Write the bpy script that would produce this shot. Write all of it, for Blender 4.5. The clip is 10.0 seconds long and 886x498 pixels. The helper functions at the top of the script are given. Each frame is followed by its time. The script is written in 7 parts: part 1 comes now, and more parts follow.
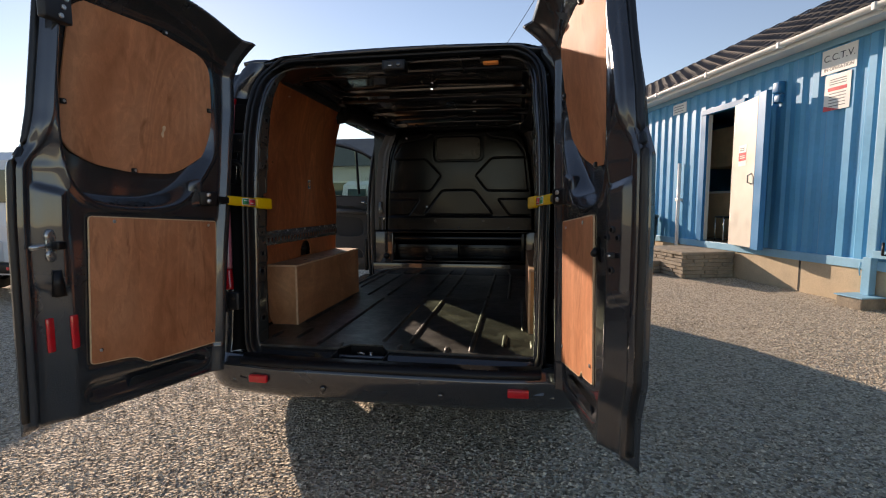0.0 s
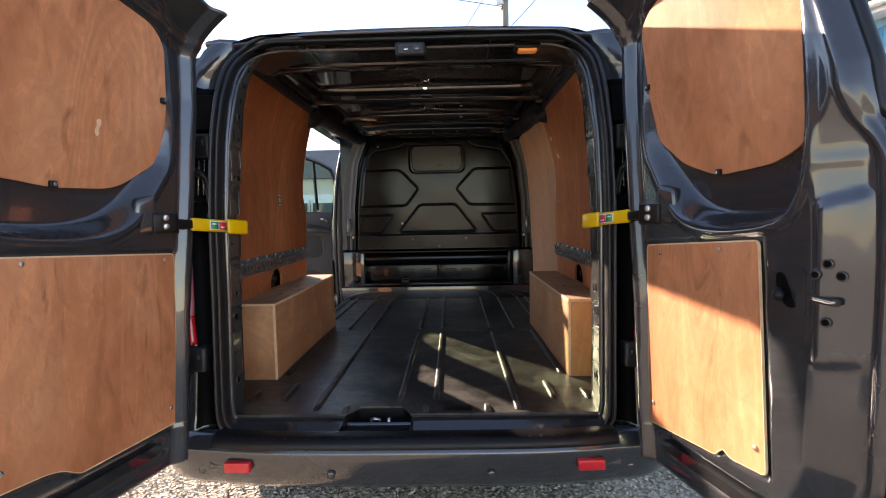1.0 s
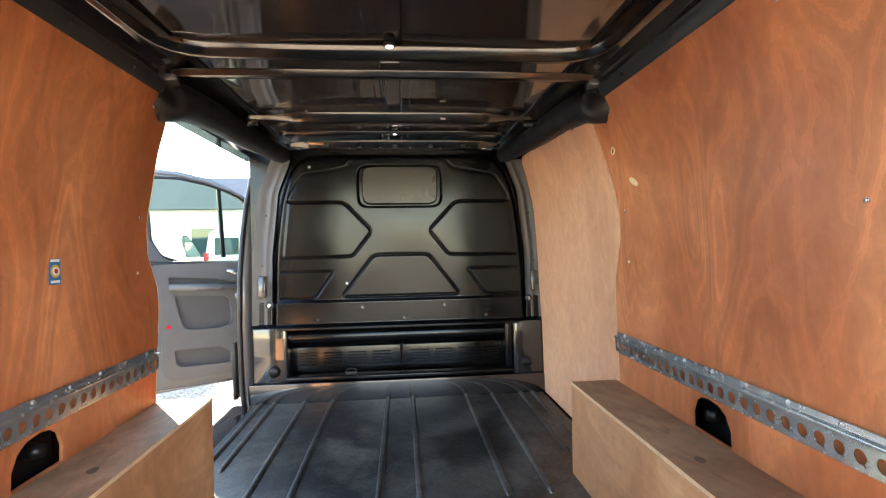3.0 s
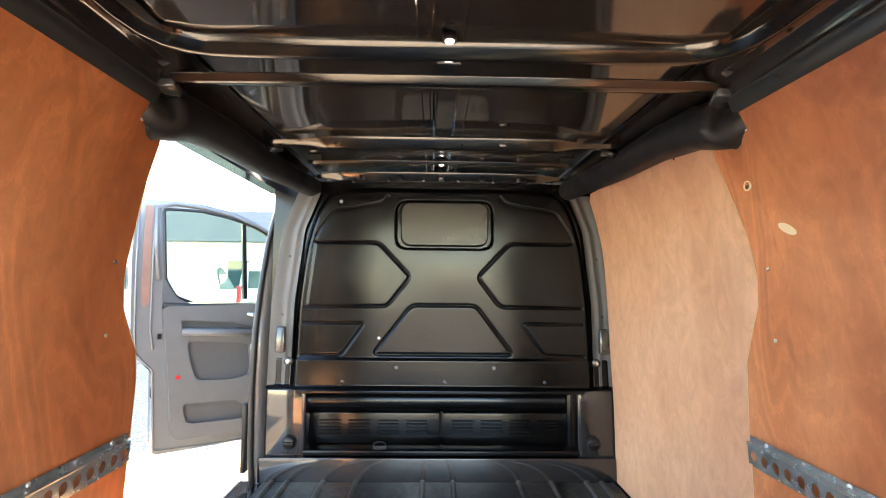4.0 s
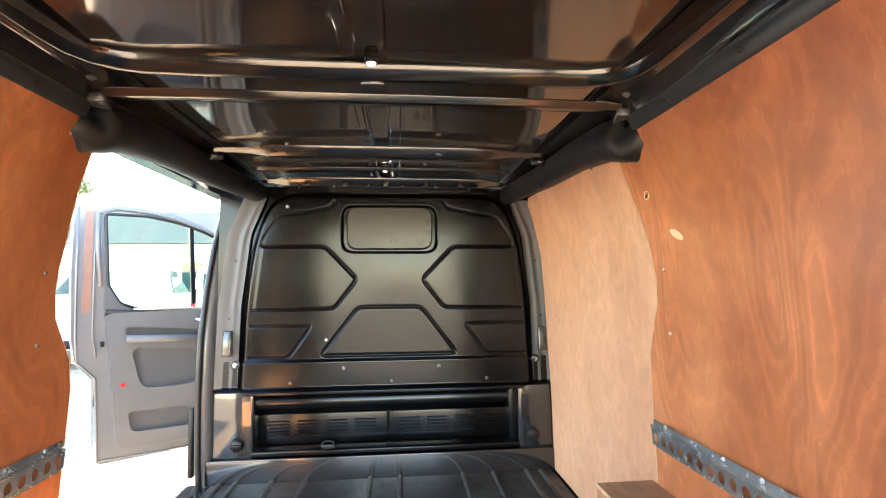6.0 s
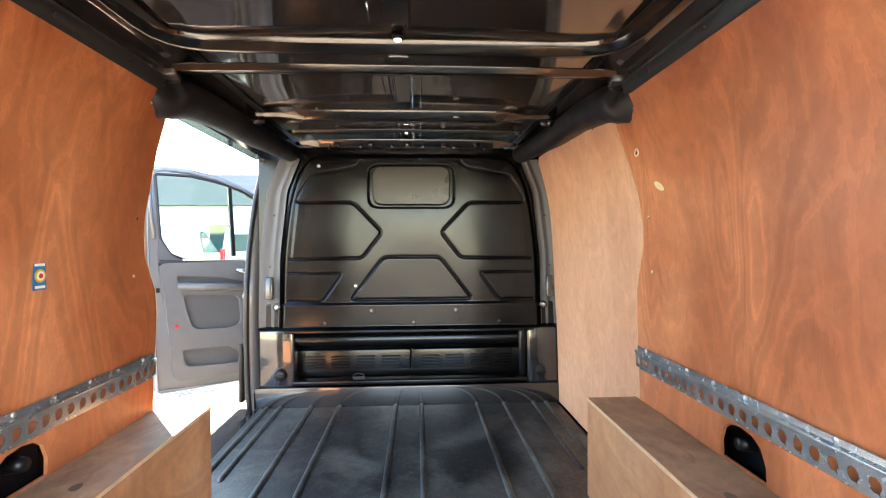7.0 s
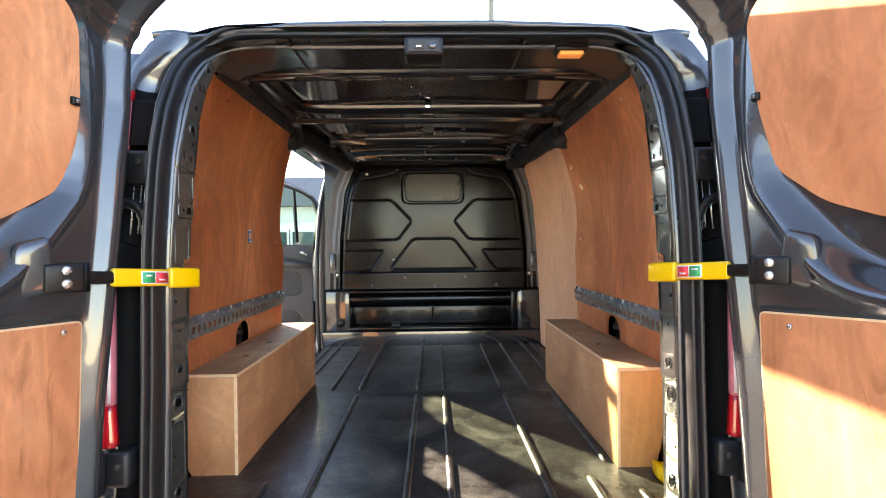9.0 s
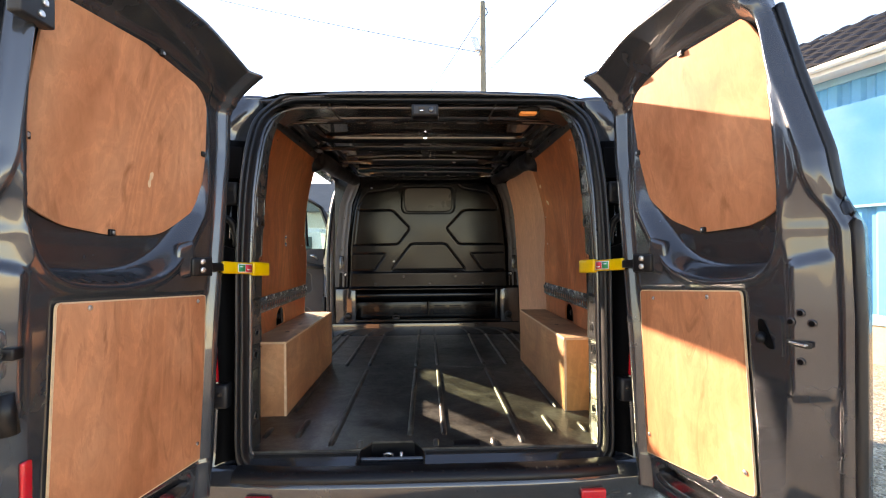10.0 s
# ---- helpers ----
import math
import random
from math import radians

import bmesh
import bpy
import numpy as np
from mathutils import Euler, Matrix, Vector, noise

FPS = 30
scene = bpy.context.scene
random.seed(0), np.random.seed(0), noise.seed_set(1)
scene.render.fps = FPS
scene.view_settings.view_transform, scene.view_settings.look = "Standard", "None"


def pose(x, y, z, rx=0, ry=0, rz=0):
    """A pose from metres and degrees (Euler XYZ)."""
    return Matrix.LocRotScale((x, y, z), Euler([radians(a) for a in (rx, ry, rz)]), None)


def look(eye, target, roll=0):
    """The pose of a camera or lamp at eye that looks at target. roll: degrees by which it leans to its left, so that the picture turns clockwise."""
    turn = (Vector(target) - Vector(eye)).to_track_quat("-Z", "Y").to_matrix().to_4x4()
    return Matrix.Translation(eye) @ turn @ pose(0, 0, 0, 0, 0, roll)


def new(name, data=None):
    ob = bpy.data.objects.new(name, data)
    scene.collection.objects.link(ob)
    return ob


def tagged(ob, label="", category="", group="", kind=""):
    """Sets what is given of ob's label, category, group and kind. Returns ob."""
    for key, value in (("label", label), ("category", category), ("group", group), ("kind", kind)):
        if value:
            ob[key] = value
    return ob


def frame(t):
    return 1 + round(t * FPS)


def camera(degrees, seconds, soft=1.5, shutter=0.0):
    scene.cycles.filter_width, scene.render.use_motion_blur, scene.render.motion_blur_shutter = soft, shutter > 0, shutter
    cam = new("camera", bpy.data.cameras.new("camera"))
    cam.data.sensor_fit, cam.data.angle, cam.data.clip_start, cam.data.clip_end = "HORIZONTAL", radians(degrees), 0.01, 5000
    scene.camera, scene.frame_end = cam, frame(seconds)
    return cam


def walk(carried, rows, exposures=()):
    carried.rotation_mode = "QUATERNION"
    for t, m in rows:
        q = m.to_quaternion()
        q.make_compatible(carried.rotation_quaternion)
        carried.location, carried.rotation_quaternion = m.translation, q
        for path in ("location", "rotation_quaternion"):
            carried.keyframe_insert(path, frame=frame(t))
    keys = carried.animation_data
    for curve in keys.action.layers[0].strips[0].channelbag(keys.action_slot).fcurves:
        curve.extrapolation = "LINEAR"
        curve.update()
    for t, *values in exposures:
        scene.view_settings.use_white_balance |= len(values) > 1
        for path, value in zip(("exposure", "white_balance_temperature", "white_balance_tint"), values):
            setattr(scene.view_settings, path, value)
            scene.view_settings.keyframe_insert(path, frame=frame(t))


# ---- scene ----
cam = camera(86.9, 10.0, 1.1)
PATH = [
    (0, (0.585, -2.19, 1.262), (0.269, -0.225, 1.07), -0.2),
    (0.5, (0.363, -2.016, 1.27), (0.196, -0.031, 1.096), -0.7),
    (1, (0.146, -1.766, 1.294), (0.103, 0.228, 1.152), -1.1),
    (1.5, (0.076, -1.436, 1.305), (0.119, 0.561, 1.208), -1.5),
    (2, (0.045, -1.1, 1.328), (0.161, 0.895, 1.265), -1.7),
    (2.5, (0.015, -0.746, 1.39), (0.184, 1.247, 1.354), -1.4),
    (3.8, (0.046, -0.027, 1.491), (0.177, 1.966, 1.579), 0.2),
    (4, (-0.029, 0.005, 1.504), (0.009, 2.0, 1.644), 0.6),
    (4.5, (-0.103, -0.021, 1.55), (-0.229, 1.963, 1.77), 0.9),
    (5, (-0.023, -0.08, 1.595), (-0.114, 1.897, 1.88), 0.5),
    (5.5, (0.058, -0.096, 1.593), (0.136, 1.888, 1.832), -0.4),
    (6, (0.064, -0.087, 1.519), (0.253, 1.899, 1.653), -0.4),
    (7.3, (0.038, -0.437, 1.452), (0.123, 1.561, 1.417), -0.5),
    (7.5, (0.022, -0.519, 1.436), (0.099, 1.479, 1.406), -0.7),
    (8, (-0.028, -0.762, 1.379), (0.045, 1.236, 1.333), -0.9),
    (8.5, (0.012, -1.05, 1.354), (0.057, 0.949, 1.305), -0.7),
    (9, (0.022, -1.323, 1.351), (0.062, 0.677, 1.329), -0.6),
    (9.5, (0.003, -1.61, 1.346), (0.059, 0.389, 1.338), -0.6),
    (10, (0.002, -1.911, 1.34), (0.073, 0.088, 1.341), -0.4),
]
EXPOSURES = [(0, 0.97, 7200, 21), (0.5, 1.77, 7200, 22), (1, 2.47, 7300, 24), (1.5, 3.12, 7300, 25), (2, 3.59, 7550, 25), (2.5, 4.09, 7200, 19), (4, 4.76, 7200, 16), (5, 5.19, 7100, 15), (6, 5.04, 7400, 17), (7.5, 4.74, 7000, 18), (8, 4.64, 7100, 19), (8.5, 4.34, 7500, 21), (9, 3.82, 7300, 20), (9.5, 3.32, 7400, 21), (10, 2.92, 7750, 23)]
walk(cam, [(t, look(eye, target, roll)) for t, eye, target, roll in PATH], EXPOSURES)

# ---- sky and sun ----
SUN_TO = Vector((-0.6114, 0.7918, 0.0)).normalized() * math.cos(radians(18.4)) + Vector((0, 0, math.sin(radians(18.4))))
world = bpy.data.worlds.new("sky")
scene.world = world
world.use_nodes = True
wt = world.node_tree
sky = wt.nodes.new("ShaderNodeTexSky")
sky.sky_type = "NISHITA"
sky.sun_disc = False
sky.sun_elevation = radians(18.4)
sky.sun_rotation = radians(322.33)
sky.air_density, sky.dust_density, sky.ozone_density = 1.0, 0.05, 1.2
wt.nodes["Background"].inputs[1].default_value = 0.085
wt.links.new(sky.outputs[0], wt.nodes["Background"].inputs[0])
sun = new("sun", bpy.data.lights.new("sun", "SUN"))
sun.data.energy, sun.data.angle, sun.data.color = 3.5, radians(0.6), (1.0, 0.87, 0.71)
sun.matrix_world = look(SUN_TO * 30, (0, 0, 0))

# ---- materials ----


def ramp(nt, fac, stops):
    r = nt.nodes.new("ShaderNodeValToRGB")
    els = r.color_ramp.elements
    while len(els) < len(stops):
        els.new(0.5)
    for e, (p, c) in zip(els, stops):
        e.position, e.color = p, (*c, 1)
    nt.links.new(fac, r.inputs[0])
    return r.outputs[0]


def coords(nt, scale=(1, 1, 1), shuffle=False):
    tc = nt.nodes.new("ShaderNodeTexCoord")
    mp = nt.nodes.new("ShaderNodeMapping")
    mp.inputs["Scale"].default_value = scale
    nt.links.new(tc.outputs["Object"], mp.inputs[0])
    if shuffle:
        oi = nt.nodes.new("ShaderNodeObjectInfo")
        mul = nt.nodes.new("ShaderNodeMath")
        mul.operation = "MULTIPLY"
        mul.inputs[1].default_value = 7.3
        nt.links.new(oi.outputs["Random"], mul.inputs[0])
        cx = nt.nodes.new("ShaderNodeCombineXYZ")
        for k in range(3):
            nt.links.new(mul.outputs[0], cx.inputs[k])
        nt.links.new(cx.outputs[0], mp.inputs["Location"])
    return mp.outputs[0]


def noise_tex(nt, vec, scale, detail=4, rough=0.55, distort=0.0):
    n = nt.nodes.new("ShaderNodeTexNoise")
    n.inputs["Scale"].default_value, n.inputs["Detail"].default_value = scale, detail
    n.inputs["Roughness"].default_value, n.inputs["Distortion"].default_value = rough, distort
    nt.links.new(vec, n.inputs["Vector"])
    return n.outputs["Fac"]


def mix(nt, fac, a, b, mode="MIX"):
    m = nt.nodes.new("ShaderNodeMix")
    m.data_type, m.blend_type = "RGBA", mode
    for sock, v in ((m.inputs[0], fac), (m.inputs[6], a), (m.inputs[7], b)):
        if isinstance(v, (int, float)):
            sock.default_value = v
        elif isinstance(v, tuple):
            sock.default_value = (*v, 1)
        else:
            nt.links.new(v, sock)
    return m.outputs[2]


def bump(nt, bsdf, height, strength=0.2, dist=0.01):
    b = nt.nodes.new("ShaderNodeBump")
    b.inputs["Strength"].default_value, b.inputs["Distance"].default_value = strength, dist
    nt.links.new(height, b.inputs["Height"])
    nt.links.new(b.outputs[0], bsdf.inputs["Normal"])


def material(name, color, rough=0.5, metal=0.0, coat=0.0, vary=0.15, vscale=9.0, rvary=0.12, bumps=None, spec=0.5):
    """A plain surface: base colour with blotches and fine speckle, uneven gloss and an optional fine relief (scale, strength, metres)."""
    m = bpy.data.materials.new(name)
    m.use_nodes = True
    nt = m.node_tree
    b = nt.nodes["Principled BSDF"]
    b.inputs["Metallic"].default_value = metal
    b.inputs["Coat Weight"].default_value = coat
    b.inputs["Coat Roughness"].default_value = 0.06
    b.inputs["Specular IOR Level"].default_value = spec
    vec = coords(nt)
    big, fine = noise_tex(nt, vec, vscale), noise_tex(nt, vec, vscale * 14, 3)
    dark, light = tuple(c * (1 - vary) for c in color), tuple(min(1, c * (1 + vary)) for c in color)
    col = ramp(nt, big, [(0.3, dark), (0.7, light)])
    col = mix(nt, 0.25, col, ramp(nt, fine, [(0.35, dark), (0.65, light)]))
    nt.links.new(col, b.inputs["Base Color"])
    r = ramp(nt, big, [(0.3, (max(0.02, rough - rvary),) * 3), (0.75, (min(1, rough + rvary),) * 3)])
    nt.links.new(r, b.inputs["Roughness"])
    if bumps:
        bump(nt, b, noise_tex(nt, vec, bumps[0], 3), bumps[1], bumps[2])
    return m


def plywood(name, dark, mid, light, along=2, rough=0.42, grain=1.0, flame=0.5, spec=0.4):
    """Rotary-cut veneer: wavy cathedral figure along one axis, fine pores, blotches of varnish."""
    m = bpy.data.materials.new(name)
    m.use_nodes = True
    nt = m.node_tree
    b = nt.nodes["Principled BSDF"]
    b.inputs["Specular IOR Level"].default_value = spec
    st = [2.4, 2.4, 2.4]
    st[along] = 0.75
    broad = noise_tex(nt, coords(nt, tuple(st), True), 1.25, 2, 0.4, 0.45)
    jag = noise_tex(nt, coords(nt, tuple(c * 16 for c in st), True), 1.3, 4, 0.6, 0.6)
    warp = nt.nodes.new("ShaderNodeMath")
    warp.operation = "MULTIPLY_ADD"
    warp.inputs[1].default_value = 0.045
    nt.links.new(jag, warp.inputs[0])
    nt.links.new(broad, warp.inputs[2])
    warp = warp.outputs[0]

    def rings(times, stops):
        wave = nt.nodes.new("ShaderNodeMath")
        wave.operation = "MULTIPLY"
        wave.inputs[1].default_value = times
        nt.links.new(warp, wave.inputs[0])
        sine = nt.nodes.new("ShaderNodeMath")
        sine.operation = "SINE"
        nt.links.new(wave.outputs[0], sine.inputs[0])
        half = nt.nodes.new("ShaderNodeMapRange")
        half.inputs[1].default_value, half.inputs[2].default_value = -1, 1
        nt.links.new(sine.outputs[0], half.inputs[0])
        return ramp(nt, half.outputs[0], [(p, (c, c, c)) for p, c in stops])

    st2 = [55, 55, 55]
    st2[along] = 5
    pores = noise_tex(nt, coords(nt, tuple(st2), True), 3.0, 4, 0.65)
    # broad soft bands along the grain, crossed by cloudy patches
    st4 = [3.4, 3.4, 3.4]
    st4[along] = 0.30
    bands = noise_tex(nt, coords(nt, tuple(st4), True), 1.0, 2, 0.4, 0.5)
    cloud = noise_tex(nt, coords(nt, (1.25, 1.25, 0.8), True), 1.6, 4, 0.5, 1.3)
    blotch = mix(nt, 0.38, cloud, bands)
    col = ramp(nt, blotch, [(0.38, dark), (0.5, mid), (0.62, light)])
    # thin contour lines of the peeled veneer, clear in some places and faint in others
    where = ramp(nt, noise_tex(nt, coords(nt, (1.5, 1.5, 1.0), True), 1.1, 2), [(0.36, (0.4 * grain,) * 3), (0.55, (grain,) * 3)])
    col = mix(nt, where, col, mix(nt, 1.0, col, rings(130.0, [(0.0, 0.90), (0.3, 0.97), (0.74, 1.0), (0.9, 1.30), (1.0, 1.16)]), "MULTIPLY"))
    col = mix(nt, where, col, mix(nt, 1.0, col, rings(42.0, [(0.0, 0.86), (0.45, 1.0), (1.0, 1.16)]), "MULTIPLY"))
    col = mix(nt, 0.07, col, ramp(nt, pores, [(0.3, dark), (0.65, light)]))
    mottle = noise_tex(nt, coords(nt, (9, 9, 6), True), 1.6, 6, 0.65, 1.6)
    col = mix(nt, 0.55, col, mix(nt, 1.0, col, ramp(nt, mottle, [(0.35, (0.80, 0.78, 0.76)), (0.65, (1.12, 1.12, 1.12))]), "MULTIPLY"))
    # short dark flame strokes in loose clusters
    st3 = [9, 9, 9]
    st3[along] = 2.8
    stroke = ramp(nt, noise_tex(nt, coords(nt, tuple(st3), True), 1.3, 4, 0.6, 2.4), [(0.53, (0, 0, 0)), (0.72, (1, 1, 1))])
    flock = ramp(nt, noise_tex(nt, coords(nt, (3, 3, 2), True), 1.4, 2), [(0.42, (0, 0, 0)), (0.64, (flame, flame, flame))])
    col = mix(nt, mix(nt, 1.0, stroke, flock, "MULTIPLY"), col, tuple(c * 0.72 for c in dark))
    nt.links.new(col, b.inputs["Base Color"])
    r = ramp(nt, blotch, [(0.3, (rough - 0.08,) * 3), (0.7, (rough + 0.14,) * 3)])
    nt.links.new(r, b.inputs["Roughness"])
    bump(nt, b, pores, 0.12, 0.002)
    return m


PAINT = material("grey_metallic_paint", (0.050, 0.054, 0.061), 0.24, 0.5, 1.0, 0.12, 5, 0.08, (260, 0.02, 0.001))
PAINT_IN = material("inner_body_paint", (0.024, 0.024, 0.026), 0.16, 0.3, 1.0, 0.12, 4, 0.07, (38, 0.010, 0.002))
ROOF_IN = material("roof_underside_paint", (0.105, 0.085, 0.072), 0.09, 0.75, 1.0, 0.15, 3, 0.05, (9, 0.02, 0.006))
PILLAR = material("thin_inner_paint", (0.050, 0.050, 0.046), 0.26, 0.35, 0.9, 0.10, 7, 0.06, (90, 0.03, 0.001))
PANEL_RIM = material("roof_rim_paint", (0.05, 0.05, 0.05), 0.25, 0.3, 0.6, 0.08, 5, 0.04)
BOW = material("bare_steel_bow", (0.115, 0.108, 0.098), 0.16, 0.95, 0.3, 0.08, 6, 0.05)
# body grey made lighter: daylight on post and passenger door put into colour
DAYLIT_GREY = material("daylit_grey_paint", (0.15, 0.155, 0.162), 0.32, 0.2, 0.4, 0.06, 4, 0.03)
CANT = material("satin_grey_trim", (0.030, 0.036, 0.039), 0.34, 0, 0, 0.12, 8, 0.06, (300, 0.05, 0.001))
BROWN_STRIP = material("brown_strip", (0.22, 0.12, 0.09), 0.4, 0, 0, 0.15, 12)
HEADER = material("header_paint", (0.010, 0.010, 0.012), 0.24, 0.1, 0.12, 0.12, 4, 0.05, (30, 0.01, 0.002))
CREAM = material("cream_door_paint", (0.60, 0.56, 0.48), 0.45, 0, 0, 0.08, 4)
BLACK = material("black_plastic", (0.006, 0.006, 0.007), 0.40, 0, 0, 0.25, 12, 0.1, (400, 0.08, 0.001), spec=0.3)
GAP = material("deep_black_plastic", (0.002, 0.002, 0.0025), 0.5, 0, 0, 0.2, 12, 0.1, spec=0.08)
BULK = material("bulkhead_satin_black", (0.0026, 0.0026, 0.0030), 0.19, 0.0, 0.0, 0.15, 4, 0.05, (500, 0.03, 0.0006), spec=0.30)
BULK.node_tree.nodes["Principled BSDF"].inputs["Specular Tint"].default_value = (0.90, 0.95, 1.0, 1)
PANE = material("smooth_blanking_panel", (0.016, 0.0165, 0.017), 0.30, 0, 0.0, 0.2, 3, 0.1)
TRIM = material("dark_grey_trim", (0.013, 0.0135, 0.016), 0.5, 0, 0, 0.15, 10, 0.1, (500, 0.1, 0.001))
RUBBER = material("rubber_seal", (0.008, 0.0085, 0.010), 0.42, 0, 0, 0.2, 20, 0.1)
STEEL = material("galvanised_steel", (0.47, 0.49, 0.485), 0.26, 0.8, 0, 0.06, 40, 0.03)
BOLT = material("zinc_bolt", (0.6, 0.6, 0.58), 0.3, 0.9)
YELLOW = material("yellow_sleeve", (0.70, 0.43, 0.0), 0.4, 0, 0.1, 0.08, 20)
RED = material("red_lens", (0.55, 0.012, 0.02), 0.12, 0, 0.7, 0.15, 30, 0.03)
PINK = material("pink_lens", (0.70, 0.20, 0.25), 0.12, 0, 0.7, 0.1, 30, 0.03)
RED_DARK = material("dark_red_lens", (0.12, 0.008, 0.012), 0.15, 0, 0.6, 0.15, 30, 0.03)
CLEAR = material("clear_lens", (0.78, 0.66, 0.68), 0.12, 0, 0.7, 0.1, 30, 0.03)
HEADLAMP = material("headlamp_glass", (0.6, 0.62, 0.64), 0.08, 0.3, 0.8)
POLE = material("weathered_pole", (0.20, 0.185, 0.14), 0.85, 0, 0, 0.25, 3)
GREEN = material("label_green", (0.02, 0.32, 0.12), 0.4)
LABEL_RED = material("label_red", (0.62, 0.03, 0.04), 0.4)
WHITE = material("white_paint", (0.78, 0.77, 0.73), 0.4, 0, 0, 0.06, 5)
WHITE_BODY = material("white_body_paint", (0.74, 0.76, 0.78), 0.22, 0, 0.5, 0.03, 2, 0.04)
PLY_WALL = plywood("wall_plywood", (0.32, 0.092, 0.034), (0.445, 0.146, 0.056), (0.60, 0.232, 0.100), flame=0.25, grain=0.62, rough=0.40)
PLY_PINK = plywood("pale_plywood", (0.60, 0.318, 0.19), (0.67, 0.375, 0.23), (0.74, 0.435, 0.28), rough=0.5, grain=0.04, flame=0.05)
PLY_BOX = plywood("box_plywood", (0.38, 0.175, 0.078), (0.50, 0.26, 0.127), (0.60, 0.345, 0.185), along=1, rough=0.5, grain=0.35)
PLY_DOOR = plywood("door_plywood", (0.385, 0.143, 0.063), (0.52, 0.213, 0.101), (0.60, 0.275, 0.142), rough=0.62, grain=0.4, flame=0.9, spec=0.15)
PLY_TOP = plywood("box_top_plywood", (0.24, 0.125, 0.065), (0.40, 0.235, 0.128), (0.52, 0.33, 0.19), along=1, rough=0.55, grain=0.5, flame=0.9)
PLY_END = plywood("end_plywood", (0.36, 0.155, 0.05), (0.47, 0.215, 0.072), (0.56, 0.275, 0.10), rough=0.42, grain=0.35, flame=0.2)
# pale tone shared by the painted spot of light and the brass grommet
SPOT_AND_BRASS = material("light_spot_and_brass", (0.86, 0.72, 0.50), 0.4, 0, 0.2, 0.06, 40)
EDGE = material("plywood_edge", (0.66, 0.46, 0.28), 0.6, 0, 0, 0.2, 40)
GREY_TRIM = material("grey_door_trim", (0.105, 0.107, 0.112), 0.55, 0, 0, 0.08, 10, 0.06, (500, 0.1, 0.001))
GREY_DARK = material("dark_door_trim", (0.075, 0.077, 0.083), 0.5, 0, 0, 0.1, 10)
TYRE = material("tyre_rubber", (0.02, 0.02, 0.02), 0.8)
ALLOY = material("alloy_rim", (0.45, 0.45, 0.46), 0.3, 0.8)
TIMBER = material("dark_timber", (0.13, 0.085, 0.055), 0.7, 0, 0, 0.3, 6)
CONCRETE = material("painted_concrete", (0.50, 0.40, 0.27), 0.85, 0, 0, 0.16, 3, 0.08, (60, 0.25, 0.01))
STONE = material("step_stone", (0.27, 0.23, 0.175), 0.9, 0, 0, 0.3, 6, 0.05, (40, 0.5, 0.02))
SLATE = material("roof_tile_charcoal", (0.012, 0.014, 0.019), 0.55, 0, 0, 0.25, 5, spec=0.08)
DARK = material("dark_interior", (0.03, 0.025, 0.02), 0.7)
WOOD_IN = material("kitchen_wood", (0.62, 0.42, 0.23), 0.5, 0, 0, 0.2, 5)
HOUSE = material("far_render", (0.55, 0.55, 0.53), 0.9, 0, 0, 0.1, 2)
HOUSE_ROOF = material("far_roof", (0.14, 0.135, 0.13), 0.9, 0, 0, 0.2, 2)


def glass(name, tint):
    """Thin tinted pane: clear through, glossy at a slant."""
    m = bpy.data.materials.new(name)
    m.use_nodes = True
    nt = m.node_tree
    clear = nt.nodes.new("ShaderNodeBsdfTransparent")
    clear.inputs["Color"].default_value = (*tint, 1)
    gloss = nt.nodes.new("ShaderNodeBsdfGlossy")
    gloss.inputs["Roughness"].default_value = 0.03
    slant = nt.nodes.new("ShaderNodeFresnel")
    slant.inputs["IOR"].default_value = 1.3
    both = nt.nodes.new("ShaderNodeMixShader")
    nt.links.new(slant.outputs[0], both.inputs[0])
    nt.links.new(clear.outputs[0], both.inputs[1])
    nt.links.new(gloss.outputs[0], both.inputs[2])
    nt.links.new(both.outputs[0], nt.nodes["Material Output"].inputs[0])
    return m


GLASS = glass("window_glass", (0.86, 0.93, 0.82))
VAN_GLASS = material("parked_van_glass", (0.03, 0.06, 0.065), 0.06, 0, 0.5, 0.1, 3, 0.02)


def lamp_mat(name, color, strength):
    m = bpy.data.materials.new(name)
    m.use_nodes = True
    b = m.node_tree.nodes["Principled BSDF"]
    b.inputs["Base Color"].default_value = (*color, 1)
    b.inputs["Emission Color"].default_value = (*color, 1)
    b.inputs["Emission Strength"].default_value = strength
    return m


LAMP = lamp_mat("amber_courtesy_lens", (0.85, 0.30, 0.07), 0.035)
LED = lamp_mat("led_lens", (1.0, 1.0, 0.97), 2.0)


BLUE = material("blue_container_paint", (0.070, 0.33, 0.57), 0.45, 0, 0, 0.12, 1.5, 0.08, (12, 0.08, 0.01))
BLUE_DEEP = material("deep_blue_paint", (0.014, 0.165, 0.36), 0.4, 0, 0, 0.1, 2)
BLUE_PALE = material("pale_blue_paint", (0.22, 0.46, 0.62), 0.5, 0, 0, 0.12, 3)


